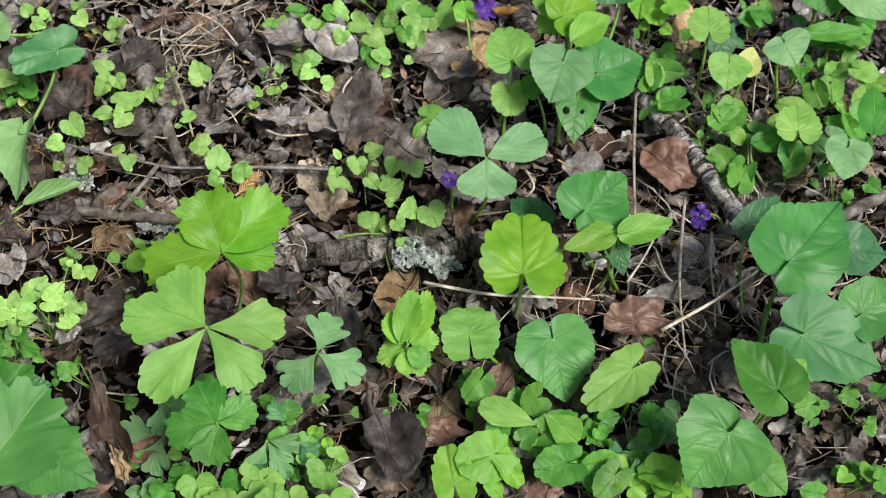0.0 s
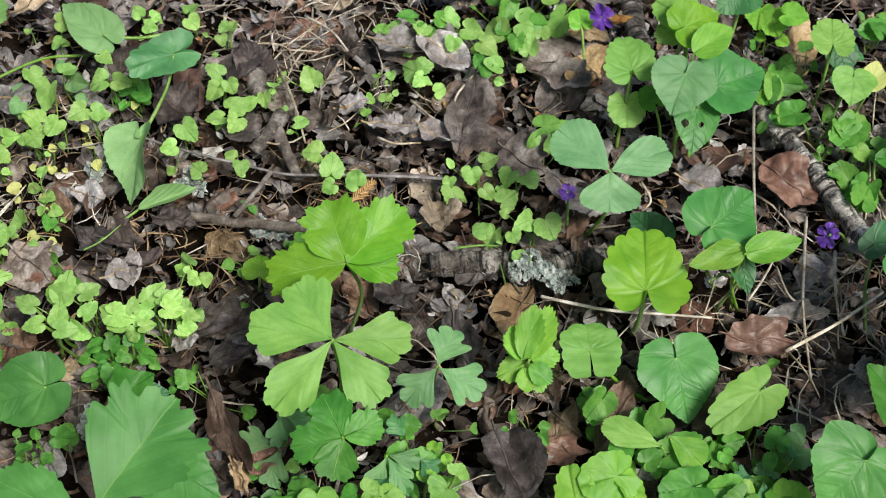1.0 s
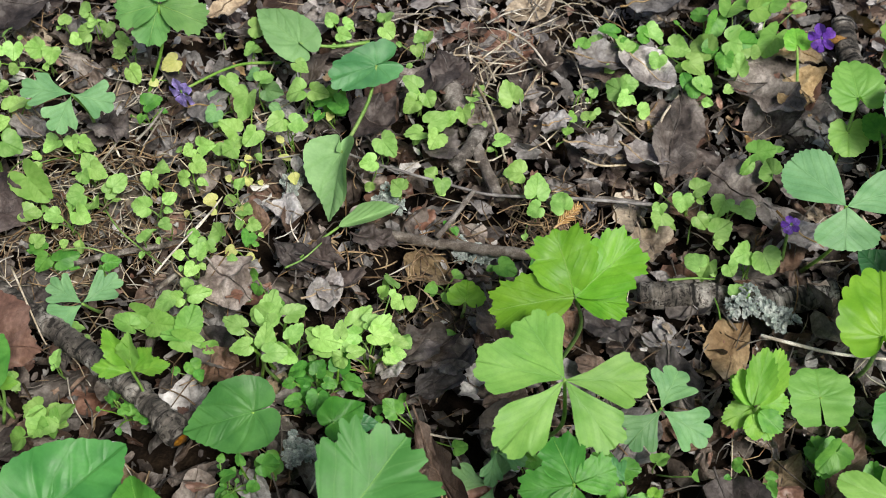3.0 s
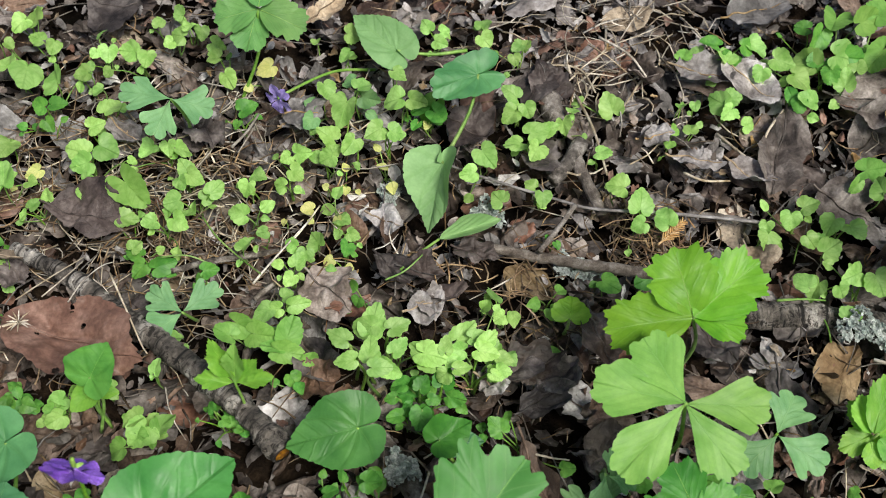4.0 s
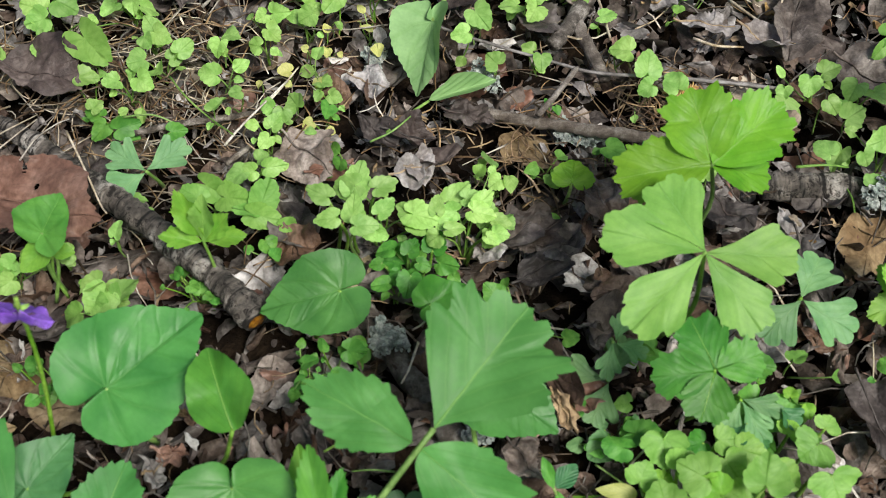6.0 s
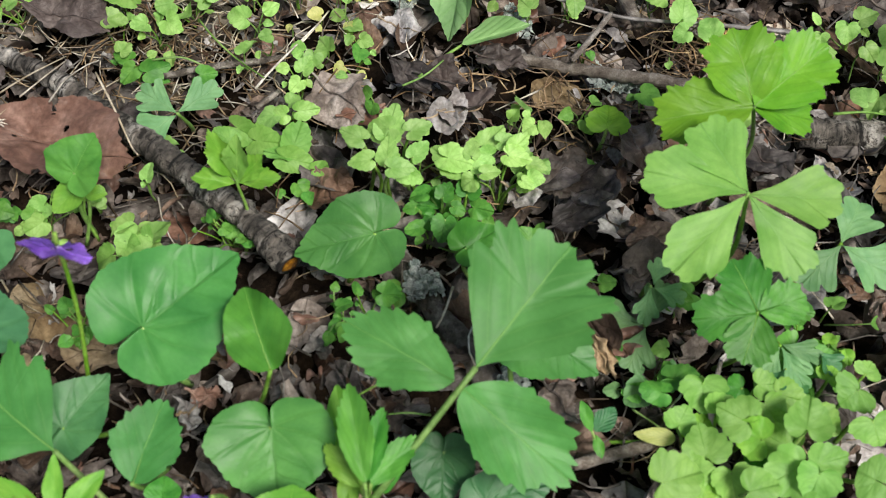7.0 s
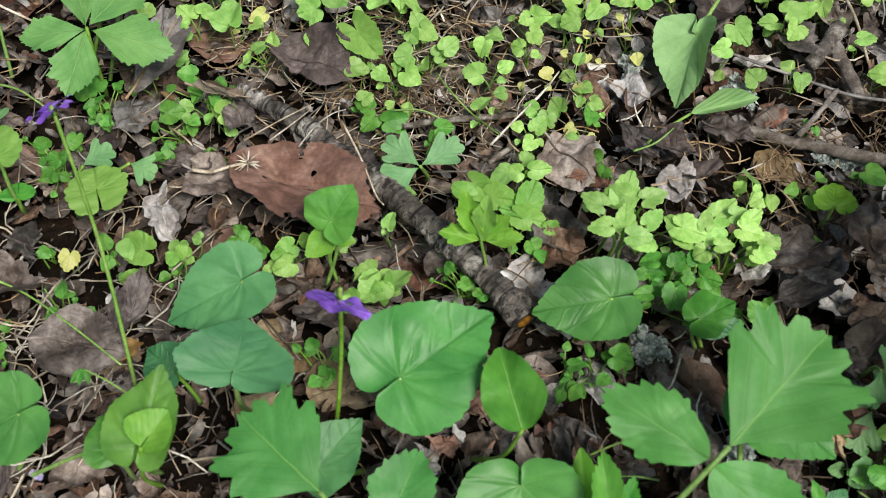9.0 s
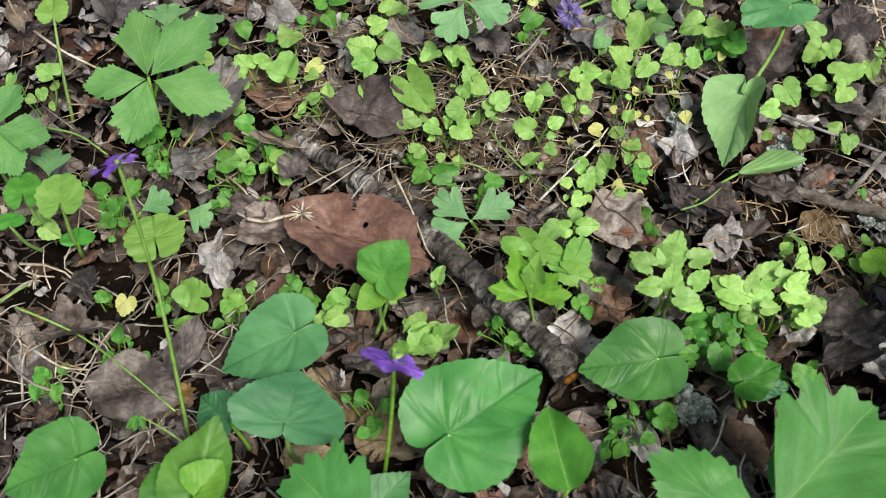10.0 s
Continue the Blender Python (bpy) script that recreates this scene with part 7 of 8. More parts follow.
sprout((0.1905, 0.4317), (0.1905, 0.4297, 0.0168, 0.0165), kind="kidney", look_of="pale", label="small pale green leafy sprout")
sprout((0.1906, 0.414), (0.1906, 0.412, 0.0224, 0.0086), look_of="pale", label="small pale green leafy sprout")
sprout((0.191, 0.3917), (0.191, 0.3897, 0.0166, 0.0153), kind="kidney", look_of="fresh", label="small fresh green seedling in leaf litter")
sprout((0.1844, 0.4046), (0.1844, 0.4026, 0.0147, 0.0115), kind="kidney", look_of="fresh", label="small fresh green seedling in leaf litter")
sprout((0.2617, 0.4665), (0.2566, 0.4677, 0.0185, 0.0123), (0.2669, 0.4614, 0.0246, 0.0139), kind="kidney", look_of="pale", label="small pale green leafy sprout")
sprout((0.2485, 0.4553), (0.2485, 0.4533, 0.0185, 0.0133), kind="kidney", look_of="pale", label="small pale green leafy sprout")
sprout((0.2644, 0.4508), (0.2644, 0.4488, 0.0185, 0.0109), kind="kidney", look_of="pale", label="small pale green leafy sprout")
sprout((0.2376, 0.4451), (0.2376, 0.4431, 0.0232, 0.0137), kind="kidney", look_of="fresh", label="small fresh green seedling in leaf litter")
sprout((0.2555, 0.4309), (0.2555, 0.4289, 0.0176, 0.016), kind="kidney", look_of="fresh", label="small fresh green seedling in leaf litter")
sprout((0.2336, 0.4671), (0.2336, 0.4651, 0.0192, 0.0085), look_of="fresh", label="small fresh green seedling in leaf litter")
sprout((0.2169, 0.508), (0.2169, 0.506, 0.0194, 0.0113), kind="kidney", look_of="fresh", label="small fresh green seedling in leaf litter")
sprout((0.2504, 0.4919), (0.2504, 0.4899, 0.0238, 0.0186), kind="kidney", look_of="fresh", label="small fresh green seedling in leaf litter")
sprout((0.2653, 0.4896), (0.2653, 0.4876, 0.0255, 0.0155), kind="kidney", look_of="fresh", label="small fresh green seedling in leaf litter")
sprout((0.2739, 0.5051), (0.2739, 0.5031, 0.0229, 0.0139), kind="kidney", look_of="fresh", label="small fresh green seedling in leaf litter")
sprout((0.1572, 0.5022), (0.1578, 0.5031, 0.02, 0.0187), (0.1474, 0.4979, 0.029, 0.0154), (0.1663, 0.4996, 0.029, 0.0154), look_of="lime", label="small lime green leafy sprout")
sprout((0.1483, 0.4952), (0.1483, 0.4932, 0.0116, 0.0062), look_of="fresh", label="small fresh green seedling in leaf litter")
sprout((0.1775, 0.4236), (0.1808, 0.4242, 0.0088, 0.0041), (0.1743, 0.419, 0.0084, 0.0041), look_of="fresh", label="small fresh green seedling in leaf litter")
sprout((0.2641, 0.4274), (0.2641, 0.4254, 0.0088, 0.0084), look_of="fresh", label="small fresh green seedling in leaf litter")
sprout((0.0536, 0.2618), (0.0536, 0.2598, 0.0232, 0.0111), kind="kidney", look_of="fresh", label="small fresh green seedling in leaf litter")
sprout((0.0781, 0.2584), (0.0781, 0.2564, 0.0184, 0.0136), kind="kidney", look_of="fresh", label="small fresh green seedling in leaf litter")
sprout((0.0626, 0.2286), (0.0567, 0.2276, 0.0202, 0.0197), (0.0685, 0.2255, 0.0144, 0.0151), kind="kidney", look_of="lime", label="small lime green leafy sprout")
sprout((0.0878, 0.2277), (0.0878, 0.2257, 0.0194, 0.0174), kind="kidney", look_of="fresh", label="small fresh green seedling in leaf litter")
sprout((0.0752, 0.2395), (0.0752, 0.2375, 0.0209, 0.0095), look_of="fresh", label="small fresh green seedling in leaf litter")
sprout((0.044, 0.2236), (0.044, 0.2216, 0.0173, 0.0187), kind="kidney", look_of="lime", label="small lime green leafy sprout")
sprout((0.1107, 0.2532), (0.1131, 0.2562, 0.0096, 0.0084), (0.1084, 0.2462, 0.012, 0.0073), look_of="fresh", label="small fresh green seedling in leaf litter")
sprout((0.1312, 0.2466), (0.1312, 0.2446, 0.0101, 0.0074), look_of="fresh", label="small fresh green seedling in leaf litter")
sprout((0.1218, 0.2332), (0.1218, 0.2312, 0.0125, 0.0111), kind="kidney", look_of="fresh", label="small fresh green seedling in leaf litter")
sprout((0.1176, 0.2246), (0.1124, 0.2247, 0.0166, 0.0142), (0.1228, 0.2205, 0.0144, 0.0118), look_of="lime", label="small lime green leafy sprout")
sprout((0.1324, 0.2255), (0.1324, 0.2235, 0.0209, 0.017), look_of="lime", label="small lime green leafy sprout")
sprout((0.1384, 0.2509), (0.1384, 0.2489, 0.0134, 0.0147), look_of="blue", label="small blue-green leafy sprout in shade")
sprout((0.1264, 0.2422), (0.1264, 0.2402, 0.012, 0.0097), look_of="blue", label="small blue-green leafy sprout in shade")
sprout((0.2088, 0.2687), (0.2039, 0.2674, 0.007, 0.0112), (0.2137, 0.266, 0.009, 0.0036), kind="kidney", look_of="fresh", label="small fresh green seedling in leaf litter")
sprout((0.2254, 0.2736), (0.2254, 0.2716, 0.0086, 0.0077), look_of="fresh", label="small fresh green seedling in leaf litter")
sprout((0.2318, 0.259), (0.2318, 0.257, 0.0093, 0.0071), look_of="fresh", label="small fresh green seedling in leaf litter")
sprout((0.2223, 0.2342), (0.2139, 0.2322, 0.0096, 0.0073), (0.222, 0.2335, 0.011, 0.0083), (0.2311, 0.2308, 0.0101, 0.0122), kind="kidney", look_of="fresh", label="small fresh green seedling in leaf litter")
sprout((0.2009, 0.2253), (0.2009, 0.2233, 0.0106, 0.0087), look_of="fresh", label="small fresh green seedling in leaf litter")
sprout((-0.0244, 0.2516), (-0.0244, 0.2496, 0.012, 0.0072), look_of="fresh", label="small fresh green seedling in leaf litter")
sprout((-0.022, 0.2357), (-0.0279, 0.2335, 0.012, 0.0118), (-0.0162, 0.2339, 0.0096, 0.0143), kind="kidney", look_of="fresh", label="small fresh green seedling in leaf litter")
sprout((-0.0111, 0.2408), (-0.013, 0.2407, 0.012, 0.0057), (-0.0092, 0.2368, 0.0096, 0.0053), look_of="pale", label="small pale green leafy sprout")
sprout((-0.3874, 0.4378), (-0.3874, 0.4358, 0.0179, 0.0075))
sprout((-0.3755, 0.4515), (-0.3773, 0.4466, 0.0154, 0.0109), (-0.3737, 0.4524, 0.0128, 0.0121))
sprout((-0.3641, 0.4435), (-0.369, 0.444, 0.0088, 0.0082), (-0.3592, 0.439, 0.0108, 0.0082))
sprout((-0.3816, 0.439), (-0.3816, 0.437, 0.0096, 0.0071))
sprout((-0.3684, 0.4189), (-0.363, 0.4141, 0.0168, 0.0158), (-0.3737, 0.4197, 0.016, 0.0106))
sprout((-0.3491, 0.4149), (-0.3491, 0.4129, 0.0168, 0.0152))
sprout((-0.3388, 0.4243), (-0.3388, 0.4223, 0.0118, 0.0091))
sprout((-0.3342, 0.44), (-0.3367, 0.4448, 0.0151, 0.006), (-0.3359, 0.4334, 0.0151, 0.0054), (-0.3301, 0.4356, 0.014, 0.0097))
sprout((-0.315, 0.4382), (-0.3197, 0.4381, 0.0146, 0.0108), (-0.3103, 0.4342, 0.0162, 0.0096))
sprout((-0.3493, 0.3978), (-0.3448, 0.4007, 0.013, 0.0083), (-0.3523, 0.3988, 0.0125, 0.0083), (-0.3509, 0.3878, 0.0101, 0.0047), look_of="fresh", label="small fresh green seedling in leaf litter")
sprout((-0.3442, 0.3901), (-0.3442, 0.3881, 0.013, 0.0072), look_of="fresh", label="small fresh green seedling in leaf litter")
sprout((-0.3284, 0.4157), (-0.3284, 0.4137, 0.0115, 0.0063))
sprout((-0.3194, 0.4047), (-0.3194, 0.4027, 0.013, 0.012))
sprout((-0.3228, 0.3925), (-0.3228, 0.3905, 0.013, 0.0087))
sprout((-0.3562, 0.3702), (-0.3562, 0.3682, 0.018, 0.012))
sprout((-0.3508, 0.3512), (-0.3508, 0.3492, 0.0194, 0.0147))
sprout((-0.3191, 0.3733), (-0.3242, 0.3723, 0.0158, 0.0121), (-0.3209, 0.3665, 0.0144, 0.011), (-0.3123, 0.3752, 0.0166, 0.0126))
sprout((-0.3161, 0.358), (-0.3167, 0.3607, 0.012, 0.007), (-0.3156, 0.3512, 0.0125, 0.0074))
sprout((-0.2936, 0.3547), (-0.2936, 0.3527, 0.0192, 0.0161), kind="kidney", look_of="pale", label="small light green scalloped round leaf on a thin stalk")
sprout((-0.336, 0.3449), (-0.3321, 0.3488, 0.011, 0.0069), (-0.3361, 0.3422, 0.0125, 0.0069), (-0.3398, 0.3376, 0.0096, 0.0064))
sprout((-0.3427, 0.3641), (-0.3427, 0.3621, 0.0096, 0.007), look_of="yellow", label="fading yellow seedling leaf in the litter")
sprout((-0.2874, 0.3858), (-0.296, 0.383, 0.0101, 0.0092), (-0.2859, 0.3832, 0.0134, 0.0076), (-0.2803, 0.3851, 0.0101, 0.0097))
sprout((-0.2737, 0.3703), (-0.2751, 0.3723, 0.0139, 0.008), (-0.2707, 0.3682, 0.0134, 0.0085), (-0.2753, 0.3642, 0.013, 0.0075))
sprout((-0.2666, 0.3594), (-0.2765, 0.3551, 0.0101, 0.0099), (-0.2677, 0.3523, 0.0096, 0.0084), (-0.263, 0.3604, 0.0096, 0.0075), (-0.2593, 0.3617, 0.0139, 0.0084))
sprout((-0.2774, 0.345), (-0.2713, 0.3435, 0.012, 0.0093), (-0.2835, 0.3425, 0.0106, 0.0083))
sprout((-0.2938, 0.3431), (-0.2938, 0.3411, 0.0125, 0.0092))
sprout((-0.2856, 0.3296), (-0.2856, 0.3276, 0.012, 0.0072))
sprout((-0.2438, 0.3725), (-0.2453, 0.3662, 0.013, 0.0089), (-0.2423, 0.3748, 0.0115, 0.008))
sprout((-0.2406, 0.3562), (-0.246, 0.3527, 0.011, 0.0098), (-0.2353, 0.3558, 0.0134, 0.0059))
sprout((-0.2386, 0.3372), (-0.2386, 0.3352, 0.0139, 0.0086))
sprout((-0.2283, 0.3767), (-0.2313, 0.3719, 0.0106, 0.0075), (-0.2254, 0.3775, 0.0134, 0.0085))
sprout((-0.2284, 0.3894), (-0.2259, 0.3913, 0.0112, 0.0087), (-0.2309, 0.3835, 0.0157, 0.007))
sprout((-0.297, 0.4649), (-0.3039, 0.4689, 0.0134, 0.0078), (-0.2967, 0.4601, 0.0139, 0.0082), (-0.2905, 0.4599, 0.011, 0.0077))
sprout((-0.3027, 0.4557), (-0.3011, 0.4566, 0.0101, 0.0094), (-0.3043, 0.4509, 0.0101, 0.0066))
sprout((-0.3138, 0.4664), (-0.3138, 0.4644, 0.0096, 0.0072))
sprout((-0.2814, 0.4555), (-0.2814, 0.4535, 0.0101, 0.0082))
sprout((-0.2746, 0.4388), (-0.2787, 0.4412, 0.0139, 0.0081), (-0.2706, 0.4325, 0.0101, 0.0096))
sprout((-0.2525, 0.4412), (-0.2525, 0.4392, 0.013, 0.0097), look_of="yellow", label="fading yellow seedling leaf in the litter")
sprout((-0.2581, 0.4117), (-0.2572, 0.4151, 0.0101, 0.0095), (-0.259, 0.4042, 0.011, 0.0052), look_of="fresh", label="small fresh green seedling in leaf litter")
sprout((-0.2339, 0.4669), (-0.2339, 0.4649, 0.0088, 0.005))
sprout((-0.2175, 0.4605), (-0.2175, 0.4585, 0.0088, 0.0077))
sprout((-0.2152, 0.4681), (-0.2152, 0.4661, 0.0158, 0.0098))
sprout((-0.2197, 0.4255), (-0.2197, 0.4235, 0.0211, 0.0104))
sprout((-0.2089, 0.4107), (-0.2089, 0.4087, 0.0246, 0.0158))
sprout((-0.2037, 0.4306), (-0.2037, 0.4286, 0.0211, 0.0094))
sprout((-0.1829, 0.425), (-0.1875, 0.4218, 0.0211, 0.0124), (-0.1782, 0.4243, 0.0202, 0.0088))
sprout((-0.1887, 0.4423), (-0.1887, 0.4403, 0.0194, 0.0079))
sprout((-0.1879, 0.4047), (-0.1837, 0.4029, 0.0208, 0.0091), (-0.1921, 0.4024, 0.0208, 0.0101))
sprout((-0.2024, 0.3948), (-0.2024, 0.3928, 0.0208, 0.0091))
sprout((-0.2143, 0.4014), (-0.2143, 0.3994, 0.016, 0.0102))
sprout((-0.2254, 0.4153), (-0.2263, 0.4194, 0.0151, 0.0068), (-0.2245, 0.4072, 0.0157, 0.0083), look_of="blue", label="small blue-green leafy sprout in shade")
sprout((-0.2061, 0.4343), (-0.2011, 0.4286, 0.0129, 0.0106), (-0.211, 0.436, 0.014, 0.008), look_of="blue", label="small blue-green leafy sprout in shade")
sprout((-0.2138, 0.3912), (-0.2125, 0.386, 0.0162, 0.0096), (-0.2186, 0.3902, 0.0112, 0.0061), (-0.2102, 0.3915, 0.0157, 0.0061))
sprout((-0.1709, 0.4275), (-0.1708, 0.4276, 0.0112, 0.0111), (-0.1661, 0.4223, 0.014, 0.0094), (-0.1759, 0.4267, 0.0112, 0.0074), kind="kidney", look_of="fresh", label="small fresh green seedling in leaf litter")
sprout((-0.2034, 0.3836), (-0.2042, 0.3872, 0.0086, 0.0041), (-0.2026, 0.376, 0.0077, 0.0045), look_of="yellow", label="fading yellow seedling leaf in the litter")
sprout((-0.2118, 0.3792), (-0.2118, 0.3772, 0.0067, 0.0035), look_of="yellow", label="fading yellow seedling leaf in the litter")
sprout((-0.2167, 0.3646), (-0.2167, 0.3626, 0.0077, 0.0065), look_of="yellow", label="fading yellow seedling leaf in the litter")
sprout((-0.2259, 0.3555), (-0.2259, 0.3535, 0.008, 0.0039), look_of="yellow", label="fading yellow seedling leaf in the litter")
sprout((-0.1716, 0.4236), (-0.1716, 0.4216, 0.007, 0.0042), look_of="yellow", label="fading yellow seedling leaf in the litter")
sprout((-0.204, 0.3658), (-0.205, 0.3692, 0.0116, 0.0055), (-0.2066, 0.3638, 0.0084, 0.006), (-0.2005, 0.3585, 0.0084, 0.0079))
sprout((-0.1975, 0.3513), (-0.1946, 0.3499, 0.0101, 0.0068), (-0.2003, 0.3487, 0.0115, 0.0044))
sprout((-0.2092, 0.3456), (-0.2092, 0.3436, 0.011, 0.0097))
sprout((-0.2156, 0.3384), (-0.2189, 0.3387, 0.0125, 0.0072), (-0.2123, 0.3341, 0.0134, 0.0072))
sprout((-0.2325, 0.3453), (-0.2325, 0.3433, 0.013, 0.0063))
sprout((-0.2173, 0.3286), (-0.2147, 0.3305, 0.0125, 0.0071), (-0.2213, 0.3275, 0.0134, 0.0047), (-0.216, 0.3218, 0.012, 0.0066))
sprout((-0.2172, 0.3099), (-0.2155, 0.3127, 0.0125, 0.007), (-0.2109, 0.3089, 0.0125, 0.0079), (-0.2236, 0.3041, 0.0106, 0.0093), (-0.2188, 0.3059, 0.012, 0.007))
sprout((-0.2535, 0.3209), (-0.2518, 0.3207, 0.0115, 0.0071), (-0.2552, 0.3171, 0.0096, 0.0057), look_of="fresh", label="small fresh green seedling in leaf litter")
sprout((-0.0809, 0.3455), (-0.0809, 0.3435, 0.008, 0.0086), look_of="fresh", label="small fresh green seedling in leaf litter")
sprout((-0.0649, 0.3495), (-0.0649, 0.3475, 0.0083, 0.0096), look_of="fresh", label="small fresh green seedling in leaf litter")
sprout((-0.2575, 0.2462), (-0.2632, 0.2461, 0.0125, 0.0101), (-0.2588, 0.2406, 0.012, 0.0133), (-0.2507, 0.246, 0.0125, 0.0093))
sprout((-0.1231, 0.2937), (-0.1256, 0.2969, 0.0151, 0.0101), (-0.1193, 0.2917, 0.0202, 0.0083), (-0.1245, 0.2866, 0.0151, 0.0079))
sprout((-0.1245, 0.3222), (-0.1248, 0.3161, 0.012, 0.0073), (-0.1198, 0.3187, 0.012, 0.0056), (-0.1289, 0.3257, 0.013, 0.0074))
sprout((-0.1064, 0.3062), (-0.1103, 0.303, 0.0062, 0.0039), (-0.1025, 0.3053, 0.0062, 0.0052), look_of="fresh", label="small fresh green seedling in leaf litter")
sprout((-0.1553, 0.2668), (-0.1606, 0.2657, 0.008, 0.0062), (-0.15, 0.2638, 0.0112, 0.0078), look_of="fresh", label="small fresh green seedling in leaf litter")
sprout((-0.2798, 0.3241), (-0.2728, 0.3215, 0.0088, 0.0098), (-0.2813, 0.3193, 0.0084, 0.008), (-0.2853, 0.3256, 0.0092, 0.0072), look_of="fresh", label="small fresh green seedling in leaf litter")
sprout((-0.2576, 0.2878), (-0.2576, 0.2858, 0.0115, 0.0085))
sprout((-0.2752, 0.2911), (-0.2752, 0.2891, 0.0134, 0.0094))
sprout((-0.2603, 0.2714), (-0.2603, 0.2694, 0.0134, 0.0066))
sprout((-0.2776, 0.2618), (-0.2776, 0.2598, 0.0088, 0.0083))
sprout((-0.2941, 0.2482), (-0.2951, 0.2502, 0.0104, 0.0086), (-0.293, 0.2423, 0.0112, 0.0085))
sprout((-0.3141, 0.2536), (-0.3139, 0.2481, 0.0083, 0.0058), (-0.3143, 0.2552, 0.008, 0.0041), look_of="fresh", label="small fresh green seedling in leaf litter")
sprout((-0.2257, 0.2552), (-0.2327, 0.2573, 0.0086, 0.0049), (-0.2256, 0.2535, 0.007, 0.0057), (-0.2188, 0.2488, 0.009, 0.0041), look_of="fresh", label="small fresh green seedling in leaf litter")
sprout((-0.204, 0.2769), (-0.2056, 0.2761, 0.008, 0.0076), (-0.2025, 0.2736, 0.008, 0.005), look_of="fresh", label="small fresh green seedling in leaf litter")
sprout((-0.2301, 0.2946), (-0.2308, 0.2955, 0.0118, 0.0111), (-0.2228, 0.2929, 0.0112, 0.0111), (-0.2367, 0.2894, 0.0146, 0.0085), kind="kidney", look_of="pale", label="small pale green leafy sprout")
sprout((-0.2122, 0.2919), (-0.2111, 0.296, 0.0112, 0.0115), (-0.2097, 0.2862, 0.0112, 0.0106), (-0.216, 0.2875, 0.0118, 0.0072), kind="kidney", look_of="pale", label="small pale green leafy sprout")
sprout((-0.0636, 0.253), (-0.0636, 0.251, 0.0112, 0.0099), look_of="fresh", label="small fresh green seedling in leaf litter")
sprout((-0.0723, 0.2191), (-0.0771, 0.2131, 0.0083, 0.0107), (-0.0675, 0.2211, 0.0067, 0.0089), look_of="blue", label="small blue-green leafy sprout in shade")
sprout((-0.1253, 0.2629), (-0.1253, 0.2609, 0.009, 0.0041), look_of="fresh", label="small fresh green seedling in leaf litter")
sprout((-0.1815, 0.2285), (-0.1827, 0.2303, 0.0064, 0.004), (-0.1803, 0.2227, 0.0064, 0.0047), look_of="fresh", label="small fresh green seedling in leaf litter")
sprout((-0.416, 0.2515), (-0.4178, 0.2503, 0.0157, 0.0076), (-0.4142, 0.2487, 0.0112, 0.0089))
sprout((-0.4481, 0.3186), (-0.4484, 0.3211, 0.0162, 0.0111), (-0.4479, 0.312, 0.0129, 0.0058))
sprout((-0.451, 0.3098), (-0.451, 0.3078, 0.0129, 0.0048))
sprout((-0.4637, 0.3169), (-0.4637, 0.3149, 0.012, 0.0097))
sprout((-0.3887, 0.3028), (-0.3941, 0.3059, 0.0116, 0.0094), (-0.3916, 0.2986, 0.0084, 0.0057), (-0.3857, 0.308, 0.0108, 0.0052), (-0.3834, 0.2906, 0.0112, 0.007), look_of="fresh", label="small fresh green seedling in leaf litter")
sprout((-0.3973, 0.2688), (-0.404, 0.2747, 0.008, 0.0065), (-0.3953, 0.2681, 0.0083, 0.0073), (-0.4005, 0.2669, 0.008, 0.0055), (-0.3952, 0.2609, 0.0086, 0.0068), (-0.3914, 0.2635, 0.0067, 0.0041), look_of="fresh", label="small fresh green seedling in leaf litter")
sprout((-0.3934, 0.2827), (-0.3934, 0.2807, 0.007, 0.0069), look_of="fresh", label="small fresh green seedling in leaf litter")
sprout((-0.3675, 0.3502), (-0.3709, 0.3506, 0.0146, 0.0108), (-0.3688, 0.3408, 0.0123, 0.0088), (-0.3628, 0.3531, 0.0162, 0.0088))
sprout((-0.3668, 0.3316), (-0.3668, 0.3296, 0.011, 0.0077))
sprout((-0.3754, 0.319), (-0.3754, 0.317, 0.0125, 0.0081))
sprout((-0.3901, 0.3549), (-0.3901, 0.3529, 0.0096, 0.0084))
sprout((-0.3792, 0.3739), (-0.3792, 0.3719, 0.013, 0.008), look_of="fresh", label="small fresh green seedling in leaf litter")
sprout((-0.3659, 0.3718), (-0.3659, 0.3698, 0.013, 0.0045), look_of="fresh", label="small fresh green seedling in leaf litter")
sprout((-0.3493, 0.3199), (-0.3594, 0.3211, 0.012, 0.0081), (-0.3517, 0.3121, 0.0125, 0.0094), (-0.3471, 0.3222, 0.0101, 0.0052), (-0.339, 0.3162, 0.012, 0.0056), look_of="fresh", label="small fresh green seedling in leaf litter")
sprout((-0.3544, 0.3031), (-0.3588, 0.3003, 0.013, 0.0097), (-0.3497, 0.2982, 0.0125, 0.0069), (-0.3548, 0.3049, 0.0115, 0.0061))
sprout((-0.3381, 0.3086), (-0.3381, 0.3066, 0.0115, 0.0098))
sprout((-0.3632, 0.2951), (-0.3632, 0.2931, 0.009, 0.0042), look_of="fresh", label="small fresh green seedling in leaf litter")
sprout((-0.3392, 0.286), (-0.3392, 0.284, 0.009, 0.0082), look_of="fresh", label="small fresh green seedling in leaf litter")
sprout((-0.3548, 0.2855), (-0.3532, 0.2855, 0.0067, 0.0055), (-0.3565, 0.2815, 0.0067, 0.0037), look_of="fresh", label="small fresh green seedling in leaf litter")
sprout((-0.3482, 0.236), (-0.3482, 0.234, 0.015, 0.0124))
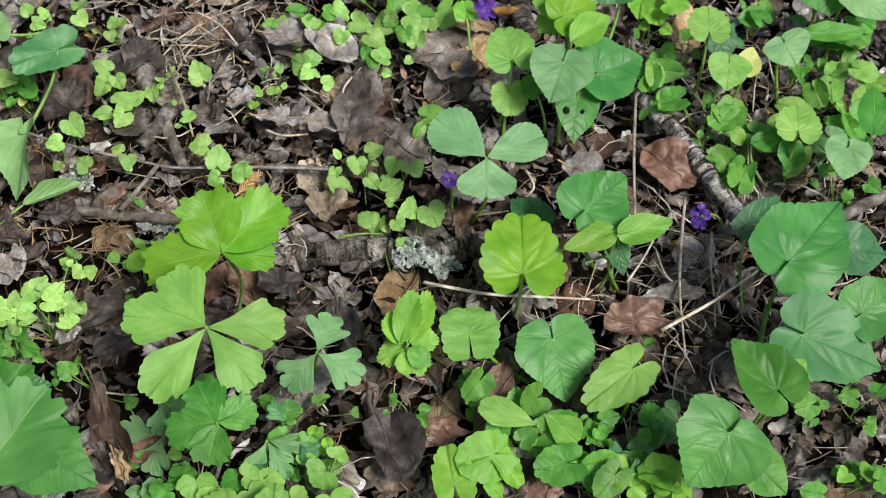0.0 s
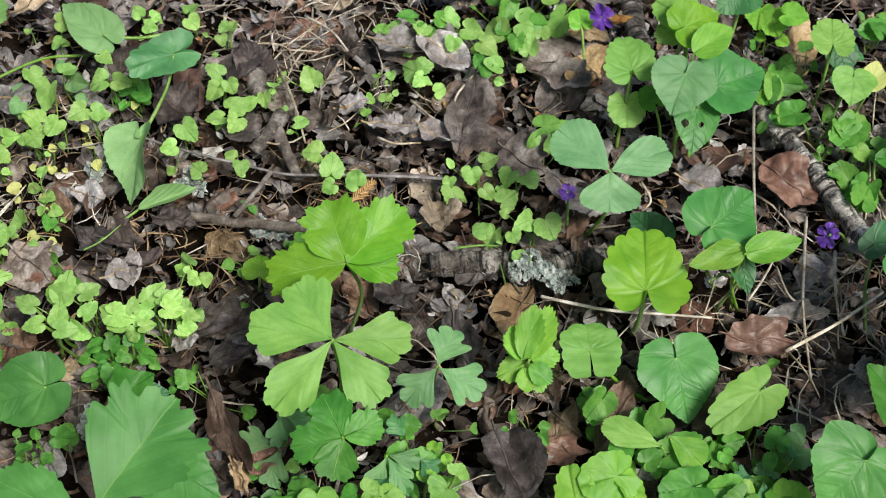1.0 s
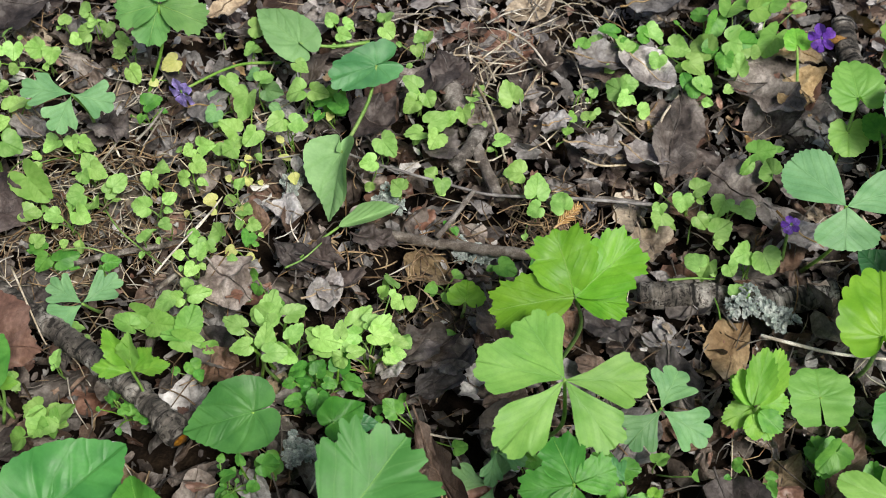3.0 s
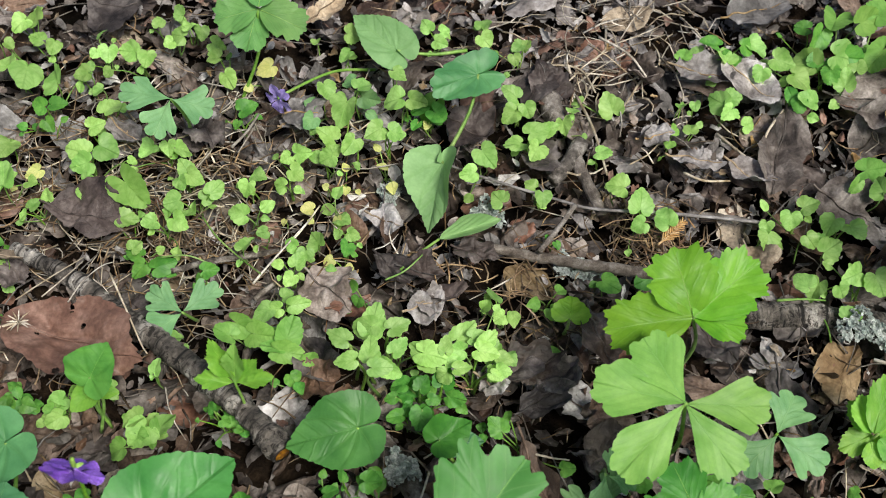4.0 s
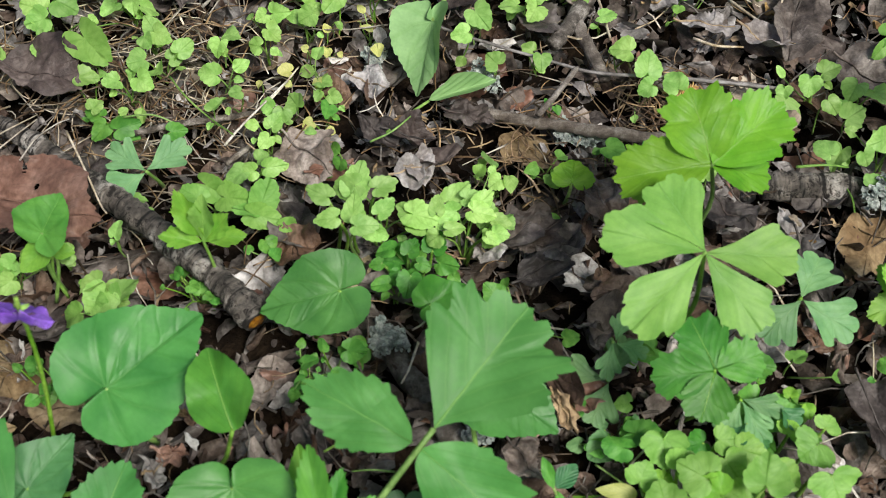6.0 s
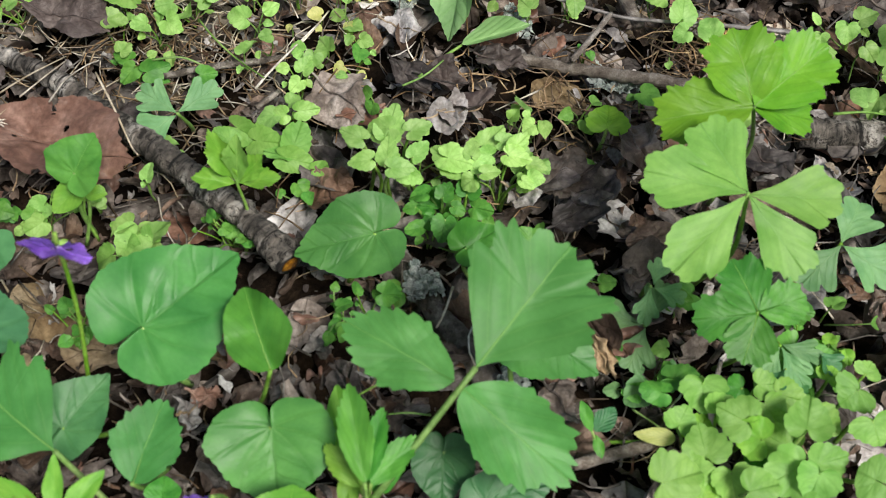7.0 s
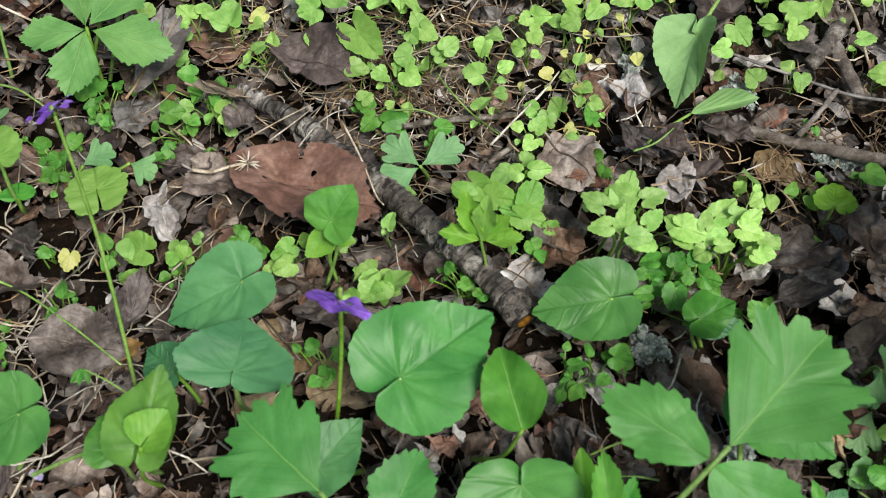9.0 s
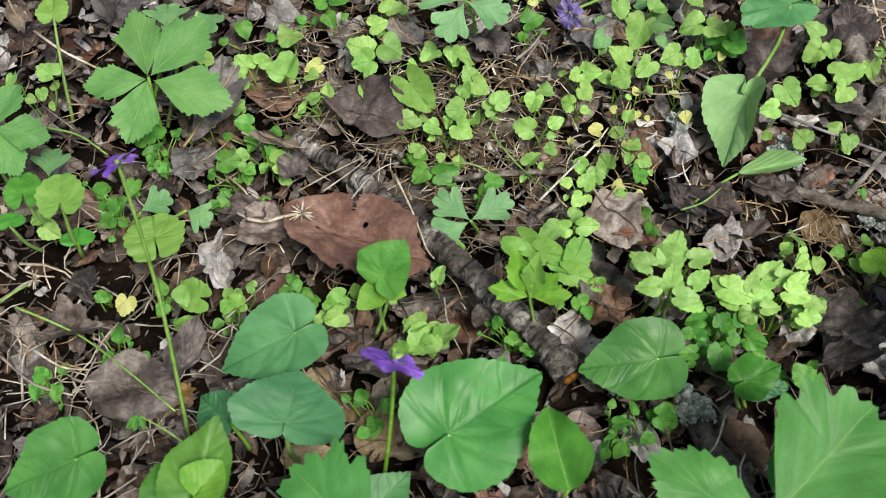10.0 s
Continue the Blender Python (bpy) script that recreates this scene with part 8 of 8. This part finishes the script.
sprout((-0.3842, 0.2302), (-0.3842, 0.2282, 0.0067, 0.0057), look_of="fresh", label="small fresh green seedling in leaf litter")
sprout((-0.3601, 0.2348), (-0.3617, 0.2355, 0.0083, 0.0057), (-0.3585, 0.2301, 0.0083, 0.0056), look_of="fresh", label="small fresh green seedling in leaf litter")
sprout((-0.3661, 0.2112), (-0.3695, 0.214, 0.0053, 0.0064), (-0.3698, 0.2044, 0.0055, 0.0063), (-0.3588, 0.2093, 0.005, 0.0047), look_of="fresh", label="small fresh green seedling in leaf litter")
sprout((-0.351, 0.2053), (-0.351, 0.2033, 0.005, 0.0067), look_of="fresh", label="small fresh green seedling in leaf litter")
sprout((-0.3523, 0.2286), (-0.3523, 0.2266, 0.005, 0.0035), look_of="fresh", label="small fresh green seedling in leaf litter")
sprout((-0.3879, 0.1895), (-0.39, 0.1846, 0.0067, 0.0062), (-0.3828, 0.1868, 0.0065, 0.0046), (-0.3909, 0.191, 0.0065, 0.0071), look_of="fresh", label="small fresh green seedling in leaf litter")
sprout((-0.3306, 0.2441), (-0.3334, 0.2396, 0.0106, 0.0086), (-0.3279, 0.2445, 0.0139, 0.0056))
sprout((-0.3125, 0.2524), (-0.316, 0.2484, 0.008, 0.0061), (-0.314, 0.2543, 0.009, 0.0048), (-0.3075, 0.2484, 0.0077, 0.0096), look_of="fresh", label="small fresh green seedling in leaf litter")
sprout((-0.3345, 0.2338), (-0.3333, 0.2336, 0.006, 0.0052), (-0.3358, 0.2301, 0.0062, 0.0043), look_of="fresh", label="small fresh green seedling in leaf litter")
sprout((-0.2679, 0.2119), (-0.2746, 0.2151, 0.0053, 0.0054), (-0.2657, 0.2075, 0.005, 0.0049), (-0.2665, 0.2031, 0.0053, 0.0061), (-0.2646, 0.2139, 0.007, 0.0062), look_of="fresh", label="small fresh green seedling in leaf litter")
sprout((-0.3721, 0.2278), (-0.3721, 0.2258, 0.0101, 0.0078), look_of="yellow", label="fading yellow seedling leaf in the litter")
sprout((-0.1652, 0.2402), (-0.1652, 0.2382, 0.0062, 0.009), look_of="fresh", label="small fresh green seedling in leaf litter")
sprout((-0.1805, 0.2281), (-0.1809, 0.2318, 0.005, 0.0037), (-0.1825, 0.2232, 0.005, 0.0049), (-0.178, 0.2233, 0.0048, 0.0044), look_of="fresh", label="small fresh green seedling in leaf litter")
sprout((-0.227, 0.2576), (-0.2334, 0.26, 0.006, 0.0055), (-0.2267, 0.2558, 0.0053, 0.0055), (-0.2209, 0.2509, 0.006, 0.0038), look_of="fresh", label="small fresh green seedling in leaf litter")
sprout((-0.3892, 0.2971), (-0.3959, 0.2998, 0.012, 0.006), (-0.3884, 0.2987, 0.0139, 0.0055), (-0.383, 0.2896, 0.012, 0.005), (-0.3893, 0.292, 0.0125, 0.0046), look_of="fresh", label="small fresh green seedling in leaf litter")
sprout((-0.396, 0.2677), (-0.3958, 0.2675, 0.0104, 0.0067), (-0.3947, 0.2603, 0.0096, 0.0071), (-0.3896, 0.2614, 0.01, 0.004), (-0.4039, 0.2736, 0.008, 0.0055), look_of="fresh", label="small fresh green seedling in leaf litter")
sprout((-0.3554, 0.2969), (-0.3574, 0.2976, 0.0157, 0.0091), (-0.3613, 0.2905, 0.0134, 0.0041), (-0.3475, 0.2965, 0.0146, 0.0055), look_of="fresh", label="small fresh green seedling in leaf litter")
sprout((-0.3479, 0.3121), (-0.3522, 0.3118, 0.014, 0.0065), (-0.3436, 0.3085, 0.0146, 0.0051), look_of="fresh", label="small fresh green seedling in leaf litter")
sprout((-0.3386, 0.2865), (-0.3386, 0.2845, 0.0088, 0.0081), look_of="fresh", label="small fresh green seedling in leaf litter")
sprout((-0.3548, 0.2824), (-0.3537, 0.2821, 0.0104, 0.0063), (-0.3558, 0.2788, 0.0116, 0.0045), look_of="fresh", label="small fresh green seedling in leaf litter")
sprout((-0.3834, 0.2295), (-0.3834, 0.2275, 0.008, 0.0052), look_of="fresh", label="small fresh green seedling in leaf litter")
sprout((-0.372, 0.2116), (-0.3695, 0.2127, 0.008, 0.0059), (-0.3694, 0.203, 0.0083, 0.0058), (-0.377, 0.2131, 0.0077, 0.003), look_of="fresh", label="small fresh green seedling in leaf litter")
sprout((-0.35, 0.2036), (-0.35, 0.2016, 0.0093, 0.0062), look_of="fresh", label="small fresh green seedling in leaf litter")
sprout((-0.3871, 0.1884), (-0.3899, 0.1895, 0.0093, 0.0062), (-0.3894, 0.1844, 0.008, 0.0049), (-0.382, 0.1852, 0.008, 0.0049), look_of="fresh", label="small fresh green seedling in leaf litter")
sprout((-0.2681, 0.2089), (-0.2737, 0.2127, 0.0115, 0.0061), (-0.2665, 0.2037, 0.0101, 0.006), (-0.2675, 0.1985, 0.0139, 0.0048), (-0.2646, 0.2127, 0.0096, 0.0045), look_of="fresh", label="small fresh green seedling in leaf litter")
sprout((-0.3475, 0.2358), (-0.3475, 0.2338, 0.0154, 0.0118), kind="kidney", look_of="pale", label="small pale green leafy sprout")
sprout((-0.3311, 0.2356), (-0.3304, 0.2359, 0.0154, 0.0063), (-0.3319, 0.2313, 0.0186, 0.0054), look_of="pale", label="small pale green leafy sprout")
sprout((-0.3111, 0.2503), (-0.3143, 0.2463, 0.0125, 0.006), (-0.3124, 0.2523, 0.012, 0.0043), (-0.3065, 0.2462, 0.0115, 0.0064), look_of="fresh", label="small fresh green seedling in leaf litter")
sprout((-0.294, 0.2524), (-0.2951, 0.2506, 0.0096, 0.0073), (-0.2902, 0.2547, 0.0115, 0.006), (-0.2968, 0.246, 0.012, 0.0051), look_of="pale", label="small pale green leafy sprout")
sprout((-0.2768, 0.2593), (-0.2768, 0.2573, 0.0139, 0.006), look_of="pale", label="small pale green leafy sprout")
sprout((-0.2601, 0.2433), (-0.264, 0.2474, 0.0096, 0.0072), (-0.2585, 0.2398, 0.012, 0.0071), (-0.2524, 0.2452, 0.012, 0.0076), (-0.2652, 0.233, 0.012, 0.0091), look_of="pale", label="small pale green leafy sprout")
sprout((-0.3414, 0.3075), (-0.3429, 0.3023, 0.012, 0.0046), (-0.3399, 0.3088, 0.0096, 0.0102), look_of="pale", label="small pale green leafy sprout")
sprout((-0.1865, 0.3934), (-0.1914, 0.4016, 0.008, 0.004), (-0.1865, 0.3917, 0.008, 0.0049), (-0.1816, 0.3809, 0.0096, 0.0053), look_of="yellow", label="fading yellow seedling leaf in the litter")
sprout((-0.2018, 0.3777), (-0.2018, 0.3757, 0.0084, 0.0039), look_of="yellow", label="fading yellow seedling leaf in the litter")
sprout((-0.2028, 0.361), (-0.2028, 0.359, 0.0076, 0.0047), look_of="yellow", label="fading yellow seedling leaf in the litter")
sprout((-0.1977, 0.3372), (-0.2019, 0.3362, 0.0079, 0.0051), (-0.1936, 0.3342, 0.0079, 0.0041), look_of="yellow", label="fading yellow seedling leaf in the litter")
sprout((-0.195, 0.3437), (-0.195, 0.3417, 0.012, 0.0069), look_of="fresh", label="small fresh green seedling in leaf litter")
sprout((-0.1829, 0.3166), (-0.1879, 0.3214, 0.012, 0.0054), (-0.1852, 0.3134, 0.0139, 0.0067), (-0.1757, 0.309, 0.012, 0.0053), look_of="fresh", label="small fresh green seedling in leaf litter")
sprout((-0.1048, 0.3319), (-0.1106, 0.329, 0.008, 0.0058), (-0.1031, 0.3248, 0.008, 0.0067), (-0.1008, 0.336, 0.0084, 0.0059), look_of="pale", label="small pale green leafy sprout")
sprout((-0.1322, 0.3239), (-0.1322, 0.3219, 0.0096, 0.0058), look_of="pale", label="small pale green leafy sprout")
sprout((-0.1064, 0.3638), (-0.1085, 0.3629, 0.0088, 0.0038), (-0.1044, 0.3606, 0.008, 0.0043), look_of="fresh", label="small fresh green seedling in leaf litter")
sprout((-0.0519, 0.4862), (-0.0519, 0.4842, 0.0116, 0.008), look_of="pale", label="small pale green leafy sprout")
sprout((-0.0554, 0.4332), (-0.0545, 0.4348, 0.01, 0.0061), (-0.0564, 0.4276, 0.008, 0.0061), look_of="pale", label="small pale green leafy sprout")
sprout((-0.0523, 0.4521), (-0.0523, 0.4501, 0.0104, 0.0057), look_of="pale", label="small pale green leafy sprout")
sprout((-0.0298, 0.491), (-0.0385, 0.4906, 0.0146, 0.0091), (-0.0292, 0.4843, 0.0112, 0.0096), (-0.0217, 0.4919, 0.0134, 0.0091), look_of="fresh", label="small fresh green seedling in leaf litter")
sprout((0.1593, 0.4772), (0.1593, 0.4752, 0.016, 0.009), look_of="pale", label="small pale green leafy sprout")
sprout((0.1525, 0.459), (0.1525, 0.457, 0.0192, 0.0118), kind="kidney", look_of="pale", label="small pale green leafy sprout")
sprout((0.158, 0.4406), (0.158, 0.4386, 0.016, 0.0128), kind="kidney", look_of="pale", label="small pale green leafy sprout")
sprout((0.1873, 0.4292), (0.1873, 0.4272, 0.0186, 0.0161), kind="kidney", look_of="fresh", label="small fresh green seedling in leaf litter")
sprout((0.1921, 0.3954), (0.1921, 0.3934, 0.0128, 0.0141), kind="kidney", look_of="fresh", label="small fresh green seedling in leaf litter")
sprout((0.1781, 0.4044), (0.1781, 0.4024, 0.016, 0.0085), look_of="fresh", label="small fresh green seedling in leaf litter")
sprout((0.1742, 0.4217), (0.1742, 0.4197, 0.0128, 0.004), look_of="fresh", label="small fresh green seedling in leaf litter")
sprout((0.2216, 0.4061), (0.2216, 0.4041, 0.016, 0.0125), kind="kidney", look_of="pale", label="small pale green leafy sprout")
sprout((0.2163, 0.4247), (0.2163, 0.4227, 0.02, 0.0086), look_of="pale", label="small pale green leafy sprout")
sprout((0.1346, 0.2952), (0.1346, 0.2932, 0.01, 0.0056), look_of="fresh", label="small fresh green seedling in leaf litter")
sprout((0.1104, 0.2526), (0.1123, 0.256, 0.008, 0.0108), (0.1085, 0.2453, 0.01, 0.0082), kind="kidney", look_of="fresh", label="small fresh green seedling in leaf litter")
sprout((0.0526, 0.2709), (0.0542, 0.267, 0.012, 0.0112), (0.0509, 0.2709, 0.0096, 0.0049), kind="kidney", look_of="fresh", label="small fresh green seedling in leaf litter")
sprout((0.1271, 0.2271), (0.1311, 0.2234, 0.012, 0.0141), (0.1231, 0.2268, 0.012, 0.0094), kind="kidney", look_of="fresh", label="small fresh green seedling in leaf litter")
sprout((0.1037, 0.2253), (0.1037, 0.2233, 0.012, 0.0094), look_of="fresh", label="small fresh green seedling in leaf litter")
sprout((0.0933, 0.234), (0.0919, 0.2294, 0.014, 0.0141), (0.0881, 0.2344, 0.0112, 0.0104), (0.0999, 0.2324, 0.0112, 0.0095), kind="kidney", look_of="fresh", label="small fresh green seedling in leaf litter")
sprout((-0.0654, 0.2519), (-0.0654, 0.2499, 0.012, 0.0072), look_of="pale", label="small pale green leafy sprout")
sprout((-0.0617, 0.2645), (-0.0617, 0.2625, 0.012, 0.0081), look_of="pale", label="small pale green leafy sprout")
sprout((-0.0708, 0.2315), (-0.0708, 0.2295, 0.0096, 0.0059), look_of="pale", label="small pale green leafy sprout")
sprout((-0.0872, 0.2274), (-0.0872, 0.2254, 0.01, 0.0066), look_of="fresh", label="small fresh green seedling in leaf litter")
sprout((-0.0792, 0.215), (-0.0792, 0.213, 0.008, 0.0077), look_of="fresh", label="small fresh green seedling in leaf litter")
sprout((-0.0686, 0.2219), (-0.0686, 0.2199, 0.01, 0.0085), look_of="fresh", label="small fresh green seedling in leaf litter")
sprout((-0.0905, 0.2412), (-0.0905, 0.2392, 0.008, 0.006), look_of="fresh", label="small fresh green seedling in leaf litter")
sprout((-0.1833, 0.2289), (-0.1811, 0.2284, 0.01, 0.006), (-0.1853, 0.2357, 0.008, 0.0036), (-0.1836, 0.2166, 0.0096, 0.0043), look_of="fresh", label="small fresh green seedling in leaf litter")
sprout((-0.1659, 0.2387), (-0.1659, 0.2367, 0.008, 0.0081), look_of="fresh", label="small fresh green seedling in leaf litter")
sprout((-0.2273, 0.2534), (-0.2336, 0.2557, 0.0125, 0.0051), (-0.2269, 0.2501, 0.0139, 0.0051), (-0.2213, 0.2486, 0.0115, 0.0038), look_of="fresh", label="small fresh green seedling in leaf litter")
sprout((-0.173, 0.2313), (-0.1775, 0.2354, 0.01, 0.0045), (-0.1662, 0.2347, 0.0116, 0.009), (-0.1697, 0.2264, 0.0104, 0.0053), (-0.1787, 0.2209, 0.008, 0.0053), look_of="fresh", label="small fresh green seedling in leaf litter")
sprout((0.178, 0.4358), (0.1888, 0.4254, 0.0188, 0.0161), (0.1593, 0.4384, 0.0172, 0.0133), (0.1858, 0.4375, 0.0138, 0.0071), kind="kidney", look_of="fresh", label="small fresh green seedling in leaf litter")
sprout((0.1555, 0.4667), (0.156, 0.463, 0.0167, 0.0127), (0.163, 0.4792, 0.0138, 0.0074), (0.1476, 0.4518, 0.0148, 0.009), kind="kidney", look_of="fresh", label="small fresh green seedling in leaf litter")
sprout((0.1949, 0.4896), (0.2018, 0.4918, 0.0167, 0.0131), (0.1901, 0.491, 0.0148, 0.0094), (0.1927, 0.4799, 0.0148, 0.0093), look_of="teal", label="small blue-green leafy sprout in shade")
sprout((0.2591, 0.4963), (0.2464, 0.4942, 0.0183, 0.0163), (0.2578, 0.4914, 0.0164, 0.0125), (0.273, 0.4972, 0.0177, 0.0151), kind="kidney", look_of="fresh", label="small fresh green seedling in leaf litter")
sprout((0.2483, 0.4615), (0.2558, 0.4715, 0.0158, 0.0111), (0.2494, 0.4548, 0.0161, 0.0115), (0.2397, 0.4522, 0.0158, 0.0109), kind="kidney", look_of="pale", label="small pale green leafy sprout")
sprout((0.2711, 0.4629), (0.2703, 0.4678, 0.0174, 0.0141), (0.2651, 0.4526, 0.0145, 0.0085), (0.278, 0.4624, 0.0158, 0.011), kind="kidney", look_of="pale", label="small pale green leafy sprout")
sprout((0.2234, 0.4373), (0.2312, 0.4394, 0.0158, 0.0108), (0.2157, 0.4312, 0.0142, 0.0077), kind="kidney", look_of="pale", label="small pale green leafy sprout")
sprout((0.2006, 0.4197), (0.2054, 0.4154, 0.018, 0.0145), (0.1958, 0.42, 0.0145, 0.0082), kind="kidney", look_of="fresh", label="small fresh green seedling in leaf litter")
sprout((0.2378, 0.4759), (0.2333, 0.4699, 0.0142, 0.008), (0.2423, 0.4779, 0.0142, 0.0081), look_of="fresh", label="small fresh green seedling in leaf litter")
sprout((0.2193, 0.5124), (0.2138, 0.507, 0.0161, 0.012), (0.2247, 0.5137, 0.0158, 0.0115), kind="kidney", look_of="fresh", label="small fresh green seedling in leaf litter")
sprout((0.24, 0.4173), (0.2447, 0.4166, 0.0174, 0.0135), (0.2353, 0.414, 0.0151, 0.0094), kind="kidney", look_of="blue", label="small blue-green leafy sprout in shade")
sprout((0.2558, 0.4271), (0.2505, 0.4296, 0.0164, 0.0119), (0.2611, 0.4206, 0.0142, 0.0077), kind="kidney", look_of="fresh", label="small fresh green seedling in leaf litter")
sprout((0.1751, 0.4807), (0.1701, 0.464, 0.0135, 0.0067), (0.1795, 0.4791, 0.0132, 0.0062), (0.1756, 0.493, 0.0142, 0.0081), look_of="fresh", label="small fresh green seedling in leaf litter")
sprout((0.2472, 0.3936), (0.2597, 0.3904, 0.0148, 0.0086), (0.2455, 0.3845, 0.0142, 0.0074), (0.2364, 0.3999, 0.0148, 0.0087), look_of="fresh", label="small fresh green seedling in leaf litter")
sprout((0.206, 0.2642), (0.2007, 0.2603, 0.0167, 0.0105), (0.2113, 0.2641, 0.0127, 0.0043), kind="kidney", look_of="fresh", label="small fresh green seedling in leaf litter")
sprout((0.2298, 0.2651), (0.2229, 0.2663, 0.0154, 0.0086), (0.2294, 0.2518, 0.0142, 0.0065), (0.2372, 0.2713, 0.0154, 0.0086), look_of="fresh", label="small fresh green seedling in leaf litter")
sprout((0.2174, 0.2313), (0.213, 0.2285, 0.0151, 0.0077), (0.2218, 0.2301, 0.0158, 0.0087), look_of="lime", label="small lime green leafy sprout")
sprout((0.2131, 0.2251), (0.2287, 0.2264, 0.0164, 0.0096), (0.1975, 0.2198, 0.0158, 0.0086), kind="kidney", look_of="fresh", label="small fresh green seedling in leaf litter")
sprout((0.1358, 0.222), (0.1315, 0.2227, 0.0215, 0.0169), (0.14, 0.2172, 0.0164, 0.0094), kind="kidney", look_of="lime", label="small lime green leafy sprout")
sprout((0.1253, 0.2386), (0.1222, 0.2284, 0.0183, 0.0124), (0.1372, 0.2462, 0.0161, 0.0093), (0.1166, 0.2352, 0.0158, 0.0086), kind="cleft", look_of="teal", label="small blue-green leafy sprout in shade")
sprout((0.1145, 0.2329), (0.1275, 0.244, 0.0142, 0.0063), (0.1098, 0.2199, 0.019, 0.0131), (0.1061, 0.2289, 0.017, 0.0105), kind="kidney", look_of="fresh", label="small fresh green seedling in leaf litter")
sprout((0.0552, 0.2646), (0.0552, 0.2626, 0.0174, 0.0113), kind="kidney", look_of="fresh", label="small fresh green seedling in leaf litter")
sprout((0.0819, 0.2443), (0.0754, 0.2408, 0.017, 0.0106), (0.0885, 0.2438, 0.0196, 0.0144), kind="kidney", look_of="fresh", label="small fresh green seedling in leaf litter")
sprout((0.1099, 0.2495), (0.1117, 0.2506, 0.0158, 0.0088), (0.1082, 0.2444, 0.0148, 0.0073), look_of="fresh", label="small fresh green seedling in leaf litter")
sprout((0.0271, 0.2547), (0.0313, 0.2478, 0.0142, 0.0063), (0.0311, 0.2539, 0.0129, 0.0044), (0.0188, 0.2565, 0.0142, 0.0063), look_of="fresh", label="small fresh green seedling in leaf litter")
sprout((0.0679, 0.2509), (0.0633, 0.2411, 0.0174, 0.011), (0.0725, 0.2567, 0.0164, 0.0098), kind="kidney", look_of="fresh", label="small fresh green seedling in leaf litter")
sprout((-0.0115, 0.2569), (-0.0115, 0.2549, 0.0154, 0.0082), look_of="pale", label="small pale green leafy sprout")
sprout((-0.0692, 0.2146), (-0.065, 0.2152, 0.017, 0.0101), (-0.0734, 0.2099, 0.0161, 0.0086), kind="kidney", look_of="fresh", label="small fresh green seedling in leaf litter")
sprout((-0.0292, 0.2527), (-0.0341, 0.2525, 0.0148, 0.0072), (-0.0243, 0.2489, 0.0154, 0.0081), look_of="fresh", label="small fresh green seedling in leaf litter")
sprout((-0.0259, 0.2343), (-0.0275, 0.2446, 0.017, 0.0105), (-0.0326, 0.2216, 0.018, 0.0115), (-0.0176, 0.2306, 0.0177, 0.0112), kind="cleft", look_of="teal", label="small blue-green leafy sprout in shade")
sprout((-0.0114, 0.2404), (-0.0142, 0.2407, 0.0135, 0.0052), (-0.0085, 0.2362, 0.0135, 0.0052), look_of="lime", label="small lime green leafy sprout")
sprout((-0.1095, 0.263), (-0.092, 0.2503, 0.0138, 0.0057), (-0.1202, 0.2633, 0.0154, 0.0082), (-0.1164, 0.2693, 0.0132, 0.0049), look_of="fresh", label="small fresh green seedling in leaf litter")
sprout((0.0301, 0.5171), (0.0222, 0.5124, 0.0183, 0.0148), (0.038, 0.5177, 0.0174, 0.0131), kind="kidney", look_of="pale", label="small pale green leafy sprout")
sprout((0.0195, 0.4874), (0.0276, 0.49, 0.017, 0.0122), (0.0192, 0.4786, 0.0154, 0.0094), (0.0116, 0.4875, 0.0145, 0.0078), kind="kidney", look_of="fresh", label="small fresh green seedling in leaf litter")
sprout((0.0019, 0.462), (0.0037, 0.4568, 0.0148, 0.0081), (0.0001, 0.4633, 0.0138, 0.0066), kind="kidney", look_of="fresh", label="small fresh green seedling in leaf litter")
sprout((0.0444, 0.5109), (0.0427, 0.4927, 0.0177, 0.0134), (0.0461, 0.525, 0.018, 0.0143), kind="kidney", look_of="pale", label="small pale green leafy sprout")
sprout((0.0103, 0.5074), (0.0138, 0.5009, 0.0164, 0.0113), (0.0068, 0.51, 0.0142, 0.0074), kind="kidney", look_of="fresh", label="small fresh green seedling in leaf litter")
sprout((0.0318, 0.4172), (0.0355, 0.4196, 0.017, 0.0114), (0.0282, 0.4107, 0.0142, 0.0067), kind="kidney", look_of="pale", label="small pale green leafy sprout")
sprout((-0.1652, 0.291), (-0.1786, 0.294, 0.026, 0.0095), (-0.166, 0.2779, 0.024, 0.0080), (-0.1659, 0.2984, 0.024, 0.0072), (-0.1505, 0.2856, 0.026, 0.0099), kind="kidney", look_of="sprout", label="small yellow-green leafy sprout in leaf litter")
sprout((-0.1336, 0.2889), (-0.1399, 0.2895, 0.026, 0.0076), (-0.1443, 0.2792, 0.022, 0.0080), (-0.129, 0.2942, 0.028, 0.0080), (-0.1212, 0.2849, 0.022, 0.0068), kind="round", look_of="sprout", label="small yellow-green leafy sprout in leaf litter")
sprout((-0.1496, 0.2752), (-0.161, 0.2769, 0.014, 0.0085), (-0.1496, 0.2662, 0.012, 0.0095), (-0.1485, 0.274, 0.013, 0.008), (-0.1392, 0.2755, 0.012, 0.0085), kind="round", look_of="fresh", label="small fresh green seedling in leaf litter")
